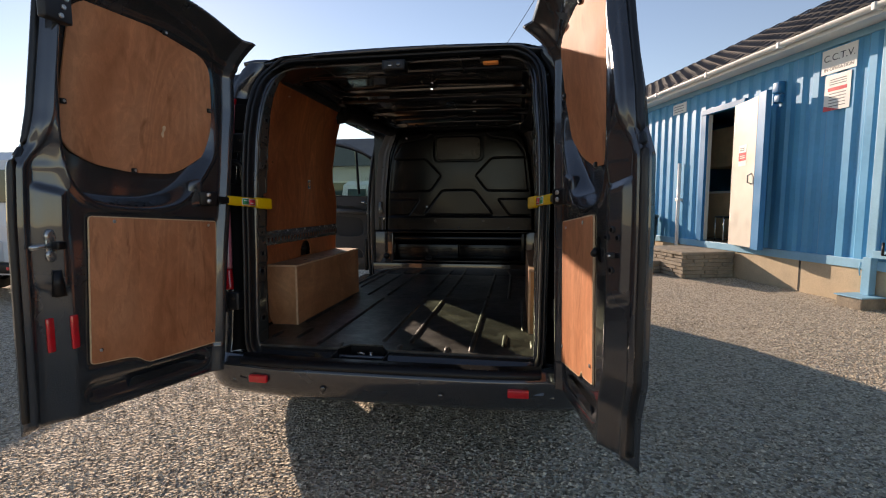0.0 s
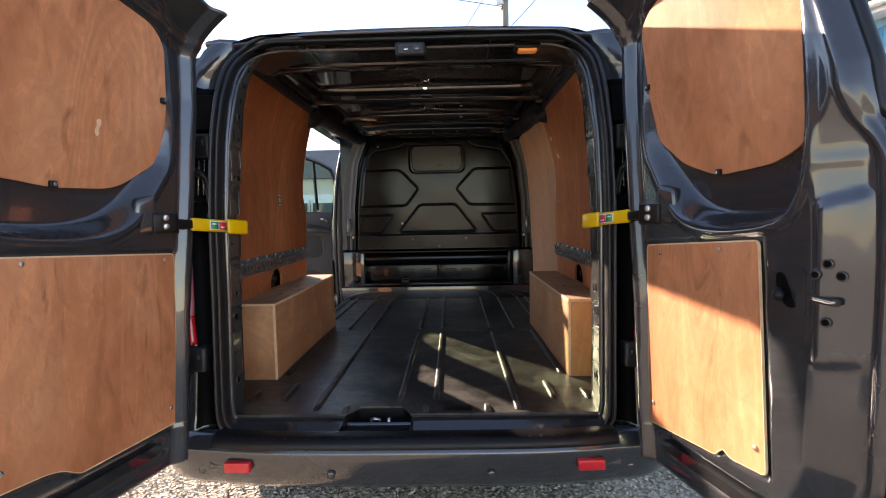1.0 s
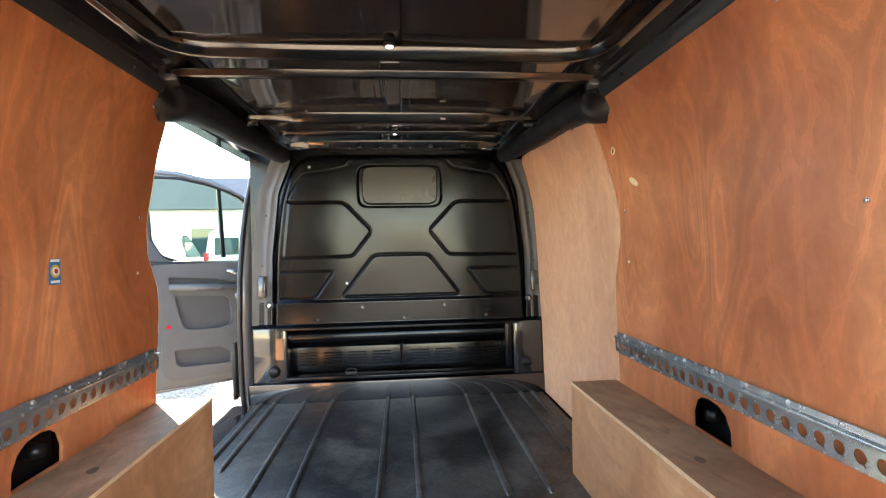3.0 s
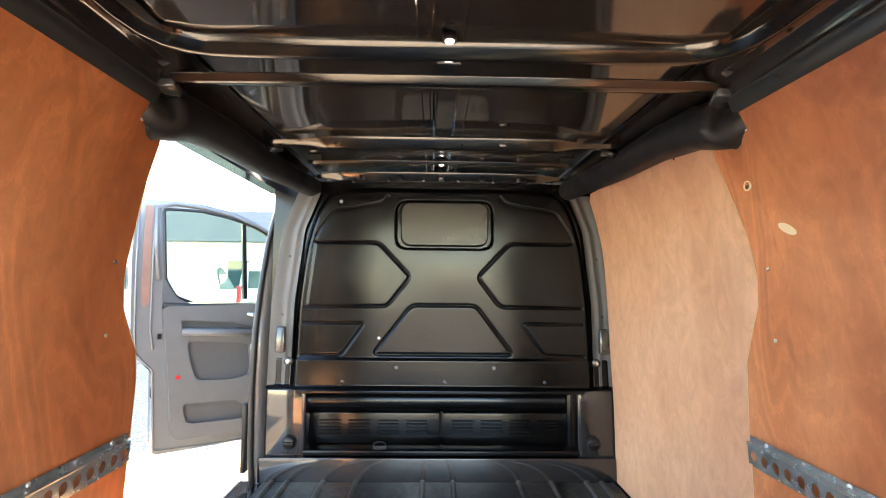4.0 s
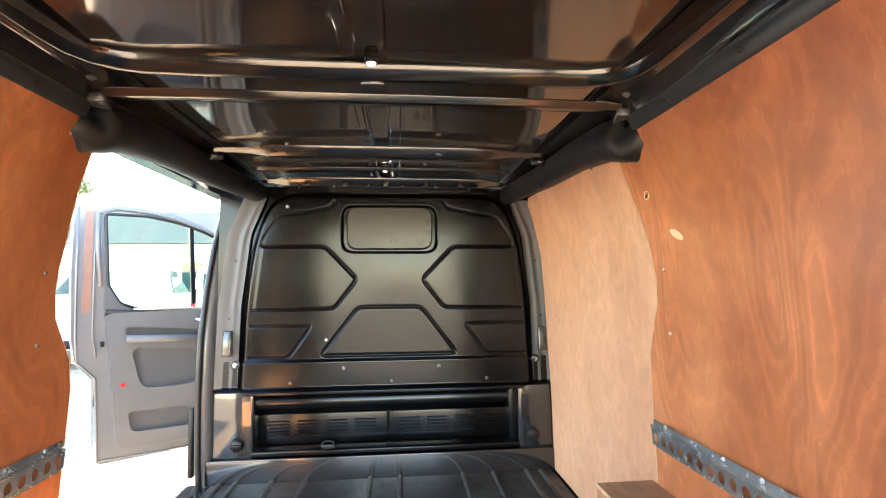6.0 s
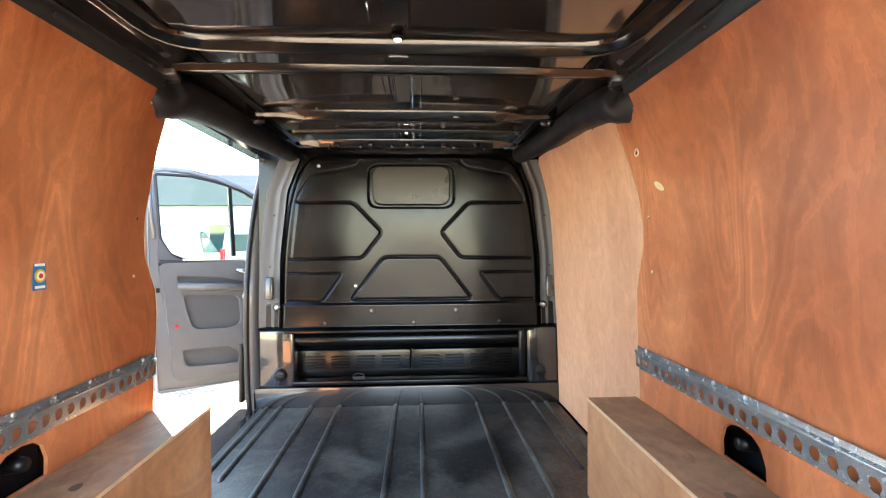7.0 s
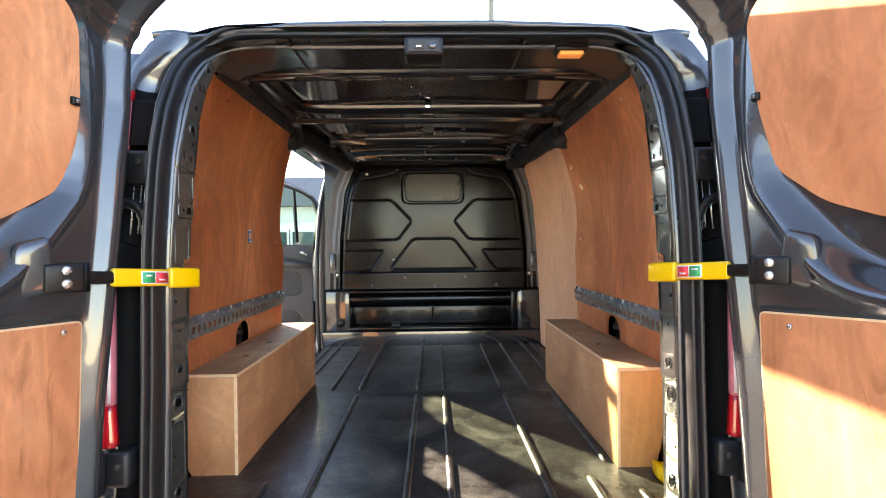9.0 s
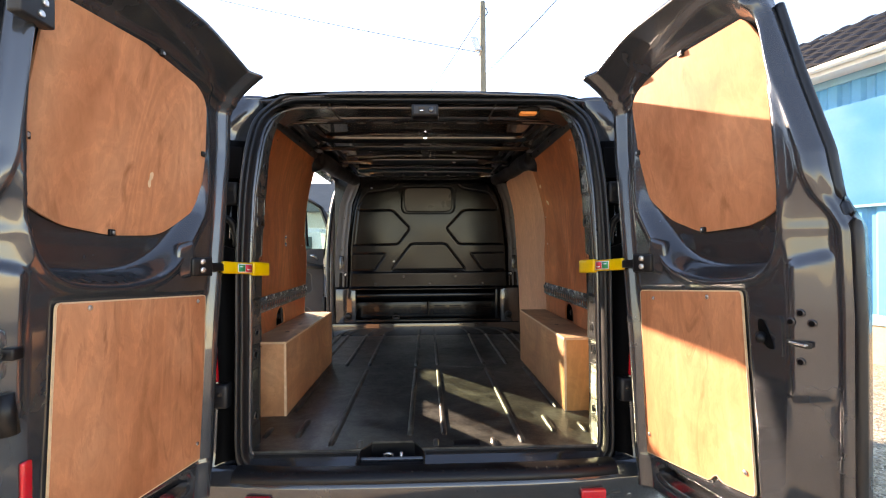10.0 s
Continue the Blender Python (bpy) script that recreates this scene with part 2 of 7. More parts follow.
def rubber_mat():
    """Black floor rubber, scuffed and dusty, with a fine pimpled grain."""
    m = material("floor_rubber", (0.011, 0.0112, 0.0115), 0.46, 0, 0, 0.35, 7, 0.10, (120, 0.45, 0.002), spec=0.7)
    nt = m.node_tree
    b = nt.nodes["Principled BSDF"]
    vec = coords(nt)
    rough_in = b.inputs["Roughness"].links[0].from_socket
    worn = ramp(nt, noise_tex(nt, vec, 26, 6, 0.75, 0.6), [(0.36, (0.55, 0.55, 0.55)), (0.66, (0, 0, 0))])
    nt.links.new(mix(nt, worn, rough_in, (0.24, 0.24, 0.24)), b.inputs["Roughness"])
    dust = ramp(nt, noise_tex(nt, vec, 3.5, 8, 0.7, 0.5), [(0.46, (0, 0, 0)), (0.70, (0.50, 0.50, 0.50))])
    old = b.inputs["Base Color"].links[0].from_socket
    fleck = ramp(nt, noise_tex(nt, vec, 70, 5, 0.75), [(0.52, (0, 0, 0)), (0.70, (0.22, 0.22, 0.22))])
    dusty = mix(nt, dust, old, (0.21, 0.215, 0.18))
    nt.links.new(mix(nt, fleck, dusty, (0.30, 0.305, 0.255)), b.inputs["Base Color"])
    return m


MAT = rubber_mat()


def gravel(name, islands):
    m = bpy.data.materials.new(name)
    m.use_nodes = True
    nt = m.node_tree
    b = nt.nodes["Principled BSDF"]
    b.inputs["Roughness"].default_value = 0.85
    tones = [(0.0, (0.22, 0.18, 0.13)), (0.3, (0.43, 0.355, 0.26)), (0.55, (0.60, 0.505, 0.375)), (0.8, (0.74, 0.655, 0.52)), (1.0, (0.41, 0.365, 0.31))]
    if islands:
        g = nt.nodes.new("ShaderNodeNewGeometry")
        col = ramp(nt, g.outputs["Random Per Island"], tones)
    else:
        vec = coords(nt)
        v = nt.nodes.new("ShaderNodeTexVoronoi")
        v.inputs["Scale"].default_value = 55
        nt.links.new(vec, v.inputs["Vector"])
        sep = nt.nodes.new("ShaderNodeSeparateColor")
        nt.links.new(v.outputs["Color"], sep.inputs[0])
        col = ramp(nt, sep.outputs[0], tones)
        col = mix(nt, 0.35, col, ramp(nt, noise_tex(nt, vec, 1.2, 5), [(0.3, (0.45, 0.42, 0.38)), (0.7, (0.85, 0.82, 0.78))]), "MULTIPLY")
        bump(nt, b, v.outputs["Distance"], 0.9, 0.02)
    nt.links.new(col, b.inputs["Base Color"])
    return m


GRAVEL, STONES = gravel("gravel_bed", False), gravel("gravel_stones", True)

# ---- mesh helpers ----


def obj(name, vf, mat, parent=None, smooth=False, label=""):
    verts, faces = vf
    me = bpy.data.meshes.new(name)
    me.from_pydata([tuple(v) for v in verts], [], [tuple(f) for f in faces])
    me.materials.append(mat)
    if smooth:
        me.shade_smooth()
    me.update()
    ob = new(name, me)
    if parent:
        ob.parent = parent
    if label:
        ob["label"] = label
    return ob


def outward(vf):
    bm = bmesh.new()
    vs = [bm.verts.new(v) for v in vf[0]]
    for f in vf[1]:
        try:
            bm.faces.new([vs[i] for i in f])
        except ValueError:
            pass
    bmesh.ops.remove_doubles(bm, verts=bm.verts[:], dist=1e-6)
    bmesh.ops.recalc_face_normals(bm, faces=bm.faces[:])
    return done(bm)


def done(bm):
    bm.verts.index_update()
    vf = ([v.co.copy() for v in bm.verts], [[v.index for v in f.verts] for f in bm.faces])
    bm.free()
    return vf


def join(*parts):
    verts, faces = [], []
    for v, f in parts:
        n = len(verts)
        verts += [Vector(p) for p in v]
        faces += [[i + n for i in q] for q in f]
    return verts, faces


def mapped(vf, fn):
    return [Vector(fn(*v)) for v in vf[0]], vf[1]


def flipped(vf):
    """Mirror image across the van's middle plane."""
    return [Vector((-v[0], v[1], v[2])) for v in vf[0]], [f[::-1] for f in vf[1]]


def block(x0, x1, y0, y1, z0, z1, bev=0.0, seg=2):
    bm = bmesh.new()
    bmesh.ops.create_cube(bm, size=1)
    for v in bm.verts:
        v.co = Vector(((x0 + x1) / 2 + v.co.x * (x1 - x0), (y0 + y1) / 2 + v.co.y * (y1 - y0), (z0 + z1) / 2 + v.co.z * (z1 - z0)))
    if bev:
        bmesh.ops.bevel(bm, geom=bm.edges[:], offset=bev, segments=seg, affect="EDGES", profile=0.6)
    return done(bm)


def sheet(fn, us, vs, wrap=False):
    nv = len(vs)
    verts = [Vector(fn(u, v)) for u in us for v in vs]
    faces = []
    for i in range(len(us) - 1):
        for j in range(nv if wrap else nv - 1):
            k = (j + 1) % nv
            faces.append([i * nv + j, (i + 1) * nv + j, (i + 1) * nv + k, i * nv + k])
    return verts, faces


def span(a, b, n):
    return [a + (b - a) * i / (n - 1) for i in range(n)]


def tube(points, radius, seg=10, caps=True, squash=1.0):
    """A rod along points; radius a number or one for each point."""
    pts = [Vector(p) for p in points]
    rad = radius if isinstance(radius, (list, tuple)) else [radius] * len(pts)
    verts, faces = [], []
    for i, p in enumerate(pts):
        d = (pts[min(i + 1, len(pts) - 1)] - pts[max(i - 1, 0)]).normalized()
        a = d.cross(Vector((0, 0, 1)) if abs(d.z) < 0.9 else Vector((0, 1, 0))).normalized()
        b = d.cross(a)
        for k in range(seg):
            w = 2 * math.pi * k / seg
            verts.append(p + a * math.cos(w) * rad[i] + b * math.sin(w) * rad[i] * squash)
    for i in range(len(pts) - 1):
        for k in range(seg):
            n = (k + 1) % seg
            faces.append([i * seg + k, i * seg + n, (i + 1) * seg + n, (i + 1) * seg + k])
    if caps:
        faces += [list(range(seg))[::-1], [(len(pts) - 1) * seg + k for k in range(seg)]]
    return verts, faces


def disc(centre, normal, radius, depth, seg=14):
    n = Vector(normal).normalized()
    c = Vector(centre)
    return tube([c, c + n * depth * 0.7, c + n * depth], [radius, radius, radius * 0.75], seg)


def sweep(points, profile, up=Vector((0, 0, 1)), closed=False):
    """A closed profile (side, up) carried along points."""
    pts = [Vector(p) for p in points]
    n, k = len(pts), len(profile)
    verts, faces = [], []
    for i, p in enumerate(pts):
        d = (pts[(i + 1) % n if closed else min(i + 1, n - 1)] - pts[(i - 1) % n if closed else max(i - 1, 0)]).normalized()
        a = d.cross(up).normalized()
        b = a.cross(d)
        verts += [p + a * q[0] + b * q[1] for q in profile]
    for i in range(n if closed else n - 1):
        for j in range(k):
            m = (j + 1) % k
            i2 = (i + 1) % n
            faces.append([i * k + j, i * k + m, i2 * k + m, i2 * k + j])
    if not closed:
        faces += [list(range(k))[::-1], [(n - 1) * k + j for j in range(k)]]
    return verts, faces


def soft(poly, rounds=2):
    """Corner-cut a closed outline."""
    for _ in range(rounds):
        out = []
        for i, p in enumerate(poly):
            q = poly[(i + 1) % len(poly)]
            out += [(0.75 * p[0] + 0.25 * q[0], 0.75 * p[1] + 0.25 * q[1]), (0.25 * p[0] + 0.75 * q[0], 0.25 * p[1] + 0.75 * q[1])]
        poly = out
    return poly


def rounded(poly, r, seg=4):
    """Round each corner of a closed outline by about r."""
    out = []
    for i, p in enumerate(poly):
        p, a, b = Vector(p), Vector(poly[i - 1]), Vector(poly[(i + 1) % len(poly)])
        da, db = (a - p), (b - p)
        ra, rb = min(r, da.length * 0.45), min(r, db.length * 0.45)
        s, e = p + da.normalized() * ra, p + db.normalized() * rb
        for k in range(seg + 1):
            t = k / seg
            out.append(tuple((1 - t) ** 2 * s + 2 * t * (1 - t) * p + t * t * e))
    return out


def circle(cx, cy, rx, ry=None, seg=12):
    return [(cx + rx * math.cos(2 * math.pi * k / seg), cy + (ry or rx) * math.sin(2 * math.pi * k / seg)) for k in range(seg)]


def plate(outline, holes=(), thick=0.01, cuts=(), axis=1):
    """A flat plate in (a, b) with holes, from depth 0 to thick; cut across b (axis 1) or a (axis 0) at the values of cuts, so that it can be bent."""
    bm = bmesh.new()
    for loop in (outline, *holes):
        vs = [bm.verts.new((p[0], p[1], 0)) for p in loop]
        for i, v in enumerate(vs):
            bm.edges.new((v, vs[(i + 1) % len(vs)]))
    bmesh.ops.triangle_fill(bm, use_beauty=True, use_dissolve=False, edges=bm.edges[:])
    for c in cuts:
        co, no = ((0, c, 0), (0, 1, 0)) if axis == 1 else ((c, 0, 0), (1, 0, 0))
        bmesh.ops.bisect_plane(bm, geom=bm.verts[:] + bm.edges[:] + bm.faces[:], plane_co=co, plane_no=no)
    top = bmesh.ops.extrude_face_region(bm, geom=bm.faces[:])
    for v in top["geom"]:
        if isinstance(v, bmesh.types.BMVert):
            v.co.z += thick
    bmesh.ops.recalc_face_normals(bm, faces=bm.faces[:])
    return done(bm)


def interp(x, xs, ys):
    return float(np.interp(x, xs, ys))


def smooth01(x):
    x = np.clip(x, 0, 1)
    return x * x * (3 - 2 * x)


def seg_dist(px, py, line, closed=False):
    """Distance of grid points to a polyline."""
    best = np.full(px.shape, 1e9)
    n = len(line)
    for i in range(n if closed else n - 1):
        (ax, ay), (bx, by) = line[i], line[(i + 1) % n]
        dx, dy = bx - ax, by - ay
        t = np.clip(((px - ax) * dx + (py - ay) * dy) / (dx * dx + dy * dy + 1e-12), 0, 1)
        best = np.minimum(best, np.hypot(px - ax - t * dx, py - ay - t * dy))
    return best


def inside(px, py, poly):
    odd = np.zeros(px.shape, bool)
    for i in range(len(poly)):
        (ax, ay), (bx, by) = poly[i - 1], poly[i]
        if ay != by:
            odd ^= ((ay > py) != (by > py)) & (px < (bx - ax) * (py - ay) / (by - ay) + ax)
    return odd


def within(px, py, poly):
    """Signed distance: positive inside the outline."""
    d = seg_dist(px, py, poly, True)
    return np.where(inside(px, py, poly), d, -d)


def grid_faces(nu, nv, flip=False):
    f = [[i * nv + j, (i + 1) * nv + j, (i + 1) * nv + j + 1, i * nv + j + 1] for i in range(nu - 1) for j in range(nv - 1)]
    return [q[::-1] for q in f] if flip else f


def thing(name, label, category, group="", at=(0, 0, 0)):
    ob = new(name)
    ob.empty_display_size = 0.1
    return tagged(ob, label, category, group)

# ---- ground ----


def make_ground():
    r = 900
    us = [-r, -200, -60, -20, -10] + span(-8, 10, 19) + [14, 24, 60, 200, r]
    vf = sheet(lambda x, y: (x, y, 0.012 * noise.noise((x * 0.5, y * 0.5, 3)) - 0.012 if max(abs(x), abs(y)) < 15 else -0.012), us, us)
    ob = obj("ground", vf, GRAVEL, smooth=True)
    tagged(ob, "compacted brown gravel yard, dry, partly in shade", "ground", kind="structure")


def make_stones():
    rng = np.random.default_rng(5)
    n = 210000
    x, y = rng.uniform(-4.2, 5.2, n), rng.uniform(-1.9, 7.0, n)
    keep = rng.random(n) < np.clip(1.25 - 0.13 * (y + 1.9), 0.25, 1)
    x, y = x[keep], y[keep]
    n = len(x)
    base = np.array([(1, 0, 0), (0, 1, 0), (-1, 0, 0), (0, -1, 0), (0, 0, 1)], float)
    tri = np.array([(0, 1, 4), (1, 2, 4), (2, 3, 4), (3, 0, 4)])
    size = rng.uniform(0.0035, 0.0088, n) * (1 + 0.7 * (rng.random(n) < 0.08))
    v = base[None] * rng.uniform(0.65, 1.25, (n, 5, 1))
    v *= size[:, None, None] * np.array([1, 1, 0.75])
    a = rng.uniform(0, 6.283, n)
    c, s = np.cos(a)[:, None], np.sin(a)[:, None]
    px, py = v[..., 0] * c - v[..., 1] * s, v[..., 0] * s + v[..., 1] * c
    v = np.stack([px + x[:, None], py + y[:, None], v[..., 2] - 0.004], -1).reshape(-1, 3)
    f = (tri[None] + 5 * np.arange(n)[:, None, None]).reshape(-1, 3)
    me = bpy.data.meshes.new("gravel_stones")
    me.from_pydata(v.tolist(), [], f.tolist())
    me.materials.append(STONES)
    tagged(new("gravel", me), "loose brown and grey gravel stones strewn over the yard", "gravel", kind="stuff")


make_ground()
make_stones()

# ---- the van's section ----


def wall_x(z):
    """Half width of the plywood lining at a height."""
    return sum(interp(z + 0.02 * k, [0.45, 0.98, 1.10, 1.40, 1.64, 1.80, 1.94, 2.06], [0.840, 0.828, 0.820, 0.806, 0.790, 0.757, 0.714, 0.666]) for k in range(-3, 4)) / 7


def side_x(z):
    """Half width of the outer skin."""
    return interp(z, [0.28, 0.45, 0.7, 1.0, 1.25, 1.5, 1.7, 1.85, 1.95, 2.0], [0.90, 0.935, 0.955, 0.96, 0.955, 0.93, 0.90, 0.865, 0.81, 0.73])


def rear_y(z):
    """The raked plane of the rear opening."""
    return interp(z, [0.3, 0.5, 0.6, 1.0, 1.4, 1.75, 1.95, 2.05], [-0.20, -0.19, -0.16, -0.11, -0.055, 0.0, 0.05, 0.08])


van = thing("panel_van", "dark grey metallic panel van with its rear doors standing open", "van")

# opening outline, anticlockwise seen from behind
def opening():
    """Tight corners at the sill, wide ones at the head."""
    body_ = [(-0.668, 0.545), (0.668, 0.545), (0.698, 1.3), (0.698, 1.60), (0.660, 1.945), (-0.660, 1.945), (-0.698, 1.60), (-0.698, 1.3)]
    out = []
    for i, p in enumerate(body_):
        p, a, b = Vector(p), Vector(body_[i - 1]), Vector(body_[(i + 1) % 8])
        r = 0.065 if i < 2 else 0.15 if i in (4, 5) else 0.08
        s, e = p + (a - p).normalized() * r, p + (b - p).normalized() * r
        out += [tuple((1 - t) ** 2 * s + 2 * t * (1 - t) * p + t * t * e) for t in span(0, 1, 9)]
    return out


def edge_y(z):
    """How far back the inner edge of the rear opening stands at a height."""
    return interp(z, [0.545, 0.62, 0.8, 1.0, 1.4, 1.6, 1.72, 1.80, 1.88, 1.945], [-0.12, -0.125, -0.115, -0.10, -0.08, -0.062, -0.04, -0.005, 0.045, 0.10])


def narrowed(x, z):
    """The opening's edge stands nearer the tail than the corner posts, and so a little farther in."""
    return x * (1.911 + edge_y(z)) / (1.966 + rear_y(z))


OPEN = [(narrowed(x, z), z) for x, z in opening()]
OPEN = [p for i, p in enumerate(OPEN) if math.dist(p, OPEN[i - 1]) > 0.004]


def thick_path(poly, n=190):
    pts = [Vector(p) for p in poly]
    total = [0]
    for i in range(len(pts)):
        total.append(total[-1] + (pts[(i + 1) % len(pts)] - pts[i]).length)
    out = []
    for k in range(n):
        s = total[-1] * k / n
        i = max(j for j in range(len(pts)) if total[j] <= s + 1e-9)
        t = (s - total[i]) / (total[i + 1] - total[i])
        out.append(pts[i].lerp(pts[(i + 1) % len(pts)], t))
    return out


def ring(profile, name, mat, label=""):
    """Carries a profile of (outwards, backwards) round the rear opening."""
    pts = thick_path(OPEN)
    n, k = len(pts), len(profile)
    verts, faces = [], []
    for i, p in enumerate(pts):
        d = (pts[(i + 1) % n] - pts[i - 1]).normalized()
        nx, nz = d.y, -d.x
        for o, y in profile:
            z = min(p.y + nz * o, 1.982)
            verts.append((p.x + 0.8 * nx * o, edge_y(z) - 0.055 - y, z))
    for i in range(n):
        for j in range(k - 1):
            m = (i + 1) % n
            faces.append([i * k + j, i * k + j + 1, m * k + j + 1, m * k + j])
    return obj(name, outward((verts, faces)), mat, van, True, label)


def make_rear_frame():
    # bright painted flange, the ribbed seal pushed over it, and the return into the gap
    ring([(-0.003, -0.060), (-0.001, -0.054), (0.014, -0.050), (0.016, -0.06)], "inner_flange", PAINT)
    rib = [(0.014, -0.056), (0.013, -0.042), (0.016, -0.026), (0.021, -0.016), (0.026, -0.012), (0.030, -0.018), (0.032, -0.024), (0.034, -0.016), (0.038, -0.004), (0.044, 0.002), (0.051, -0.003), (0.054, -0.016), (0.053, -0.045)]
    ring(rib, "door_seal", RUBBER, "ribbed black rubber door seal")
    ring([(0.050, -0.035), (0.058, -0.034), (0.066, -0.050), (0.070, -0.085), (0.072, -0.13)], "rear_frame", PAINT)


make_rear_frame()


def lamp_x(z):
    """Inner edge of the tail lamp."""
    return interp(z, [0.80, 0.86, 0.95, 1.1, 1.3, 1.45, 1.6, 1.78, 1.9], [0.768, 0.772, 0.783, 0.794, 0.812, 0.812, 0.80, 0.80, 0.79])


def make_corner(s):
    """Rear corner post outside the opening, with the tail lamp let into it."""
    zs = span(0.50, 1.965, 48)

    def put(name, vf, mat, smooth=True, parent=van, label=""):
        return obj(name, vf if s > 0 else flipped(vf), mat, parent, smooth, label)

    def sect(z, u):
        y, w, xl = rear_y(z), side_x(z), lamp_x(z)
        head = float(smooth01((z - 1.80) / 0.08))
        x1 = 0.722 - 0.05 * float(smooth01((z - 1.84) / 0.12))
        pts = [(x1, y + 0.06), (x1 + 0.004, y + 0.035 - 0.03 * head), (min(xl - 0.012, w - 0.07), y + 0.022 - 0.035 * head), (min(xl + 0.004, w - 0.055), y - 0.008), (min(xl + 0.03, w - 0.035), y - 0.012), (w - 0.022, y + 0.02), (w - 0.006, y + 0.07), (w, y + 0.16)]
        return (pts[u][0], pts[u][1], z)

    put("corner_post", ([Vector(sect(z, u)) for z in zs for u in range(8)], grid_faces(len(zs), 8)), PAINT)
    # black liner between the seal and the lamp
    zz = span(0.56, 1.79, 40)

    def liner(z, u):
        y, xl = rear_y(z), lamp_x(z)
        pts = [(0.712, y + 0.06), (0.716, y + 0.035), (xl - 0.014, y + 0.014), (xl + 0.002, y - 0.014)]
        return (pts[u][0], pts[u][1], z)

    put("corner_liner", ([Vector(liner(z, u)) for z in zz for u in range(4)], grid_faces(len(zz), 4)), GAP)

    # lamp strips, each a thin curved slab
    def strip(name, z0, z1, t0, t1, mat, parent, lift=0.0, inset=0.0):
        zr, cols = span(z0, z1, 9), 4

        def lens(z, k, back):
            t = t0 + (t1 - t0) * k / (cols - 1)
            y = rear_y(z) - 0.026 - 0.016 * math.sin(min(1, t * 1.3) * math.pi / 2) + 0.018 * t * t - lift
            return Vector((lamp_x(z) + inset + 0.044 * t, y + back, z))

        front = [lens(z, k, 0) for z in zr for k in range(cols)]
        rear = [lens(z, k, 0.024) for z in zr for k in range(cols)]
        n = len(front)
        f = grid_faces(len(zr), cols)
        faces = f + [[i + n for i in q[::-1]] for q in f]
        loop = list(range(cols)) + [i * cols + cols - 1 for i in range(1, len(zr))] + [n - 1 - k for k in range(1, cols)] + [i * cols for i in range(len(zr) - 2, 0, -1)]
        faces += [[a, b, b + n, a + n] for a, b in zip(loop, loop[1:] + loop[:1])]
        return put(name, outward((front + rear, faces)), mat, True, parent)

    lamp = strip("tail_lamp", 0.955, 1.31, 0.0, 1.0, PINK, van)
    for t0, t1, m in ((0.10, 0.22, CLEAR), (0.40, 0.52, CLEAR), (0.60, 0.80, RED)):
        strip("lens_strip", 0.962, 1.30, t0, t1, m, lamp, 0.002)
    strip("red_lens", 0.855, 0.953, 0.0, 1.0, RED, lamp, 0.001)
    strip("lamp_spine", 1.312, 1.60, 0.2, 0.9, RED_DARK, lamp, -0.022)
    upper = strip("upper_lens", 1.602, 1.752, 0.0, 1.0, PINK, lamp)
    strip("lens_strip", 1.605, 1.75, 0.12, 0.26, CLEAR, upper, 0.002)
    strip("lens_strip", 1.605, 1.75, 0.55, 1.0, RED, upper, 0.002)
    strip("red_lens", 1.754, 1.782, 0.0, 1.0, RED, lamp, 0.001)
    for x in (0.762, 0.782):
        put("chrome_rib", tube([(x, rear_y(1.36) - 0.004, 1.385), (x + 0.002, rear_y(1.5) - 0.002, 1.52)], 0.0025, 6), STEEL, True, lamp)
    # black shrouds above and below the upper hinge
    put("lamp_shroud", mapped(block(0.728, 0.804, -0.5, 0.5, 1.625, 1.755, 0.012), lambda x, y, z: (x + 0.03 * (1.755 - z) * (x < 0.76), rear_y(z) + 0.006 + y * 0.05, z)), GAP)
    put("lamp_shroud", mapped(plate([(0.728, 1.27), (0.815, 1.265), (0.815, 1.325), (0.80, 1.365), (0.735, 1.345)], (), 0.03), lambda x, z, c: (x, rear_y(z) - 0.028 + c, z)), GAP, False)
    # hinges: a body block and a knuckle
    for z in (0.80, 1.565):
        y = rear_y(z)
        h = put("door_hinge", block(0.735, 0.80, y - 0.03, y + 0.03, z - 0.045, z + 0.045, 0.012), TRIM)
        put("hinge_knuckle", tube([(0.808, y - 0.045, z - 0.05), (0.808, y - 0.045, z + 0.05)], 0.024, 12), TRIM, True, h)
        put("hinge_arm", block(0.79, 0.855, y - 0.085, y - 0.04, z - 0.032, z + 0.032, 0.01), TRIM, True, h)
        put("hinge_bolt", disc((0.76, y - 0.03, z + 0.012), (0, -1, 0), 0.009, 0.006, 8), DARK, True, h)
    # corrugated cable hose arching across the gap
    y = rear_y(1.45)
    fine = []
    for k in range(33):
        a = math.pi * 0.93 * k / 32
        fine.append(Vector((0.782 - 0.047 * math.cos(a), y - 0.018 - 0.035 * (k / 32), 1.405 + 0.062 * math.sin(a) - (0.05 * (1 - k / 8) if k < 8 else 0))))
    put("cable_hose", tube(fine, [0.0155 if i % 2 else 0.0125 for i in range(len(fine))], 10), BLACK)


make_corner(1)
make_corner(-1)


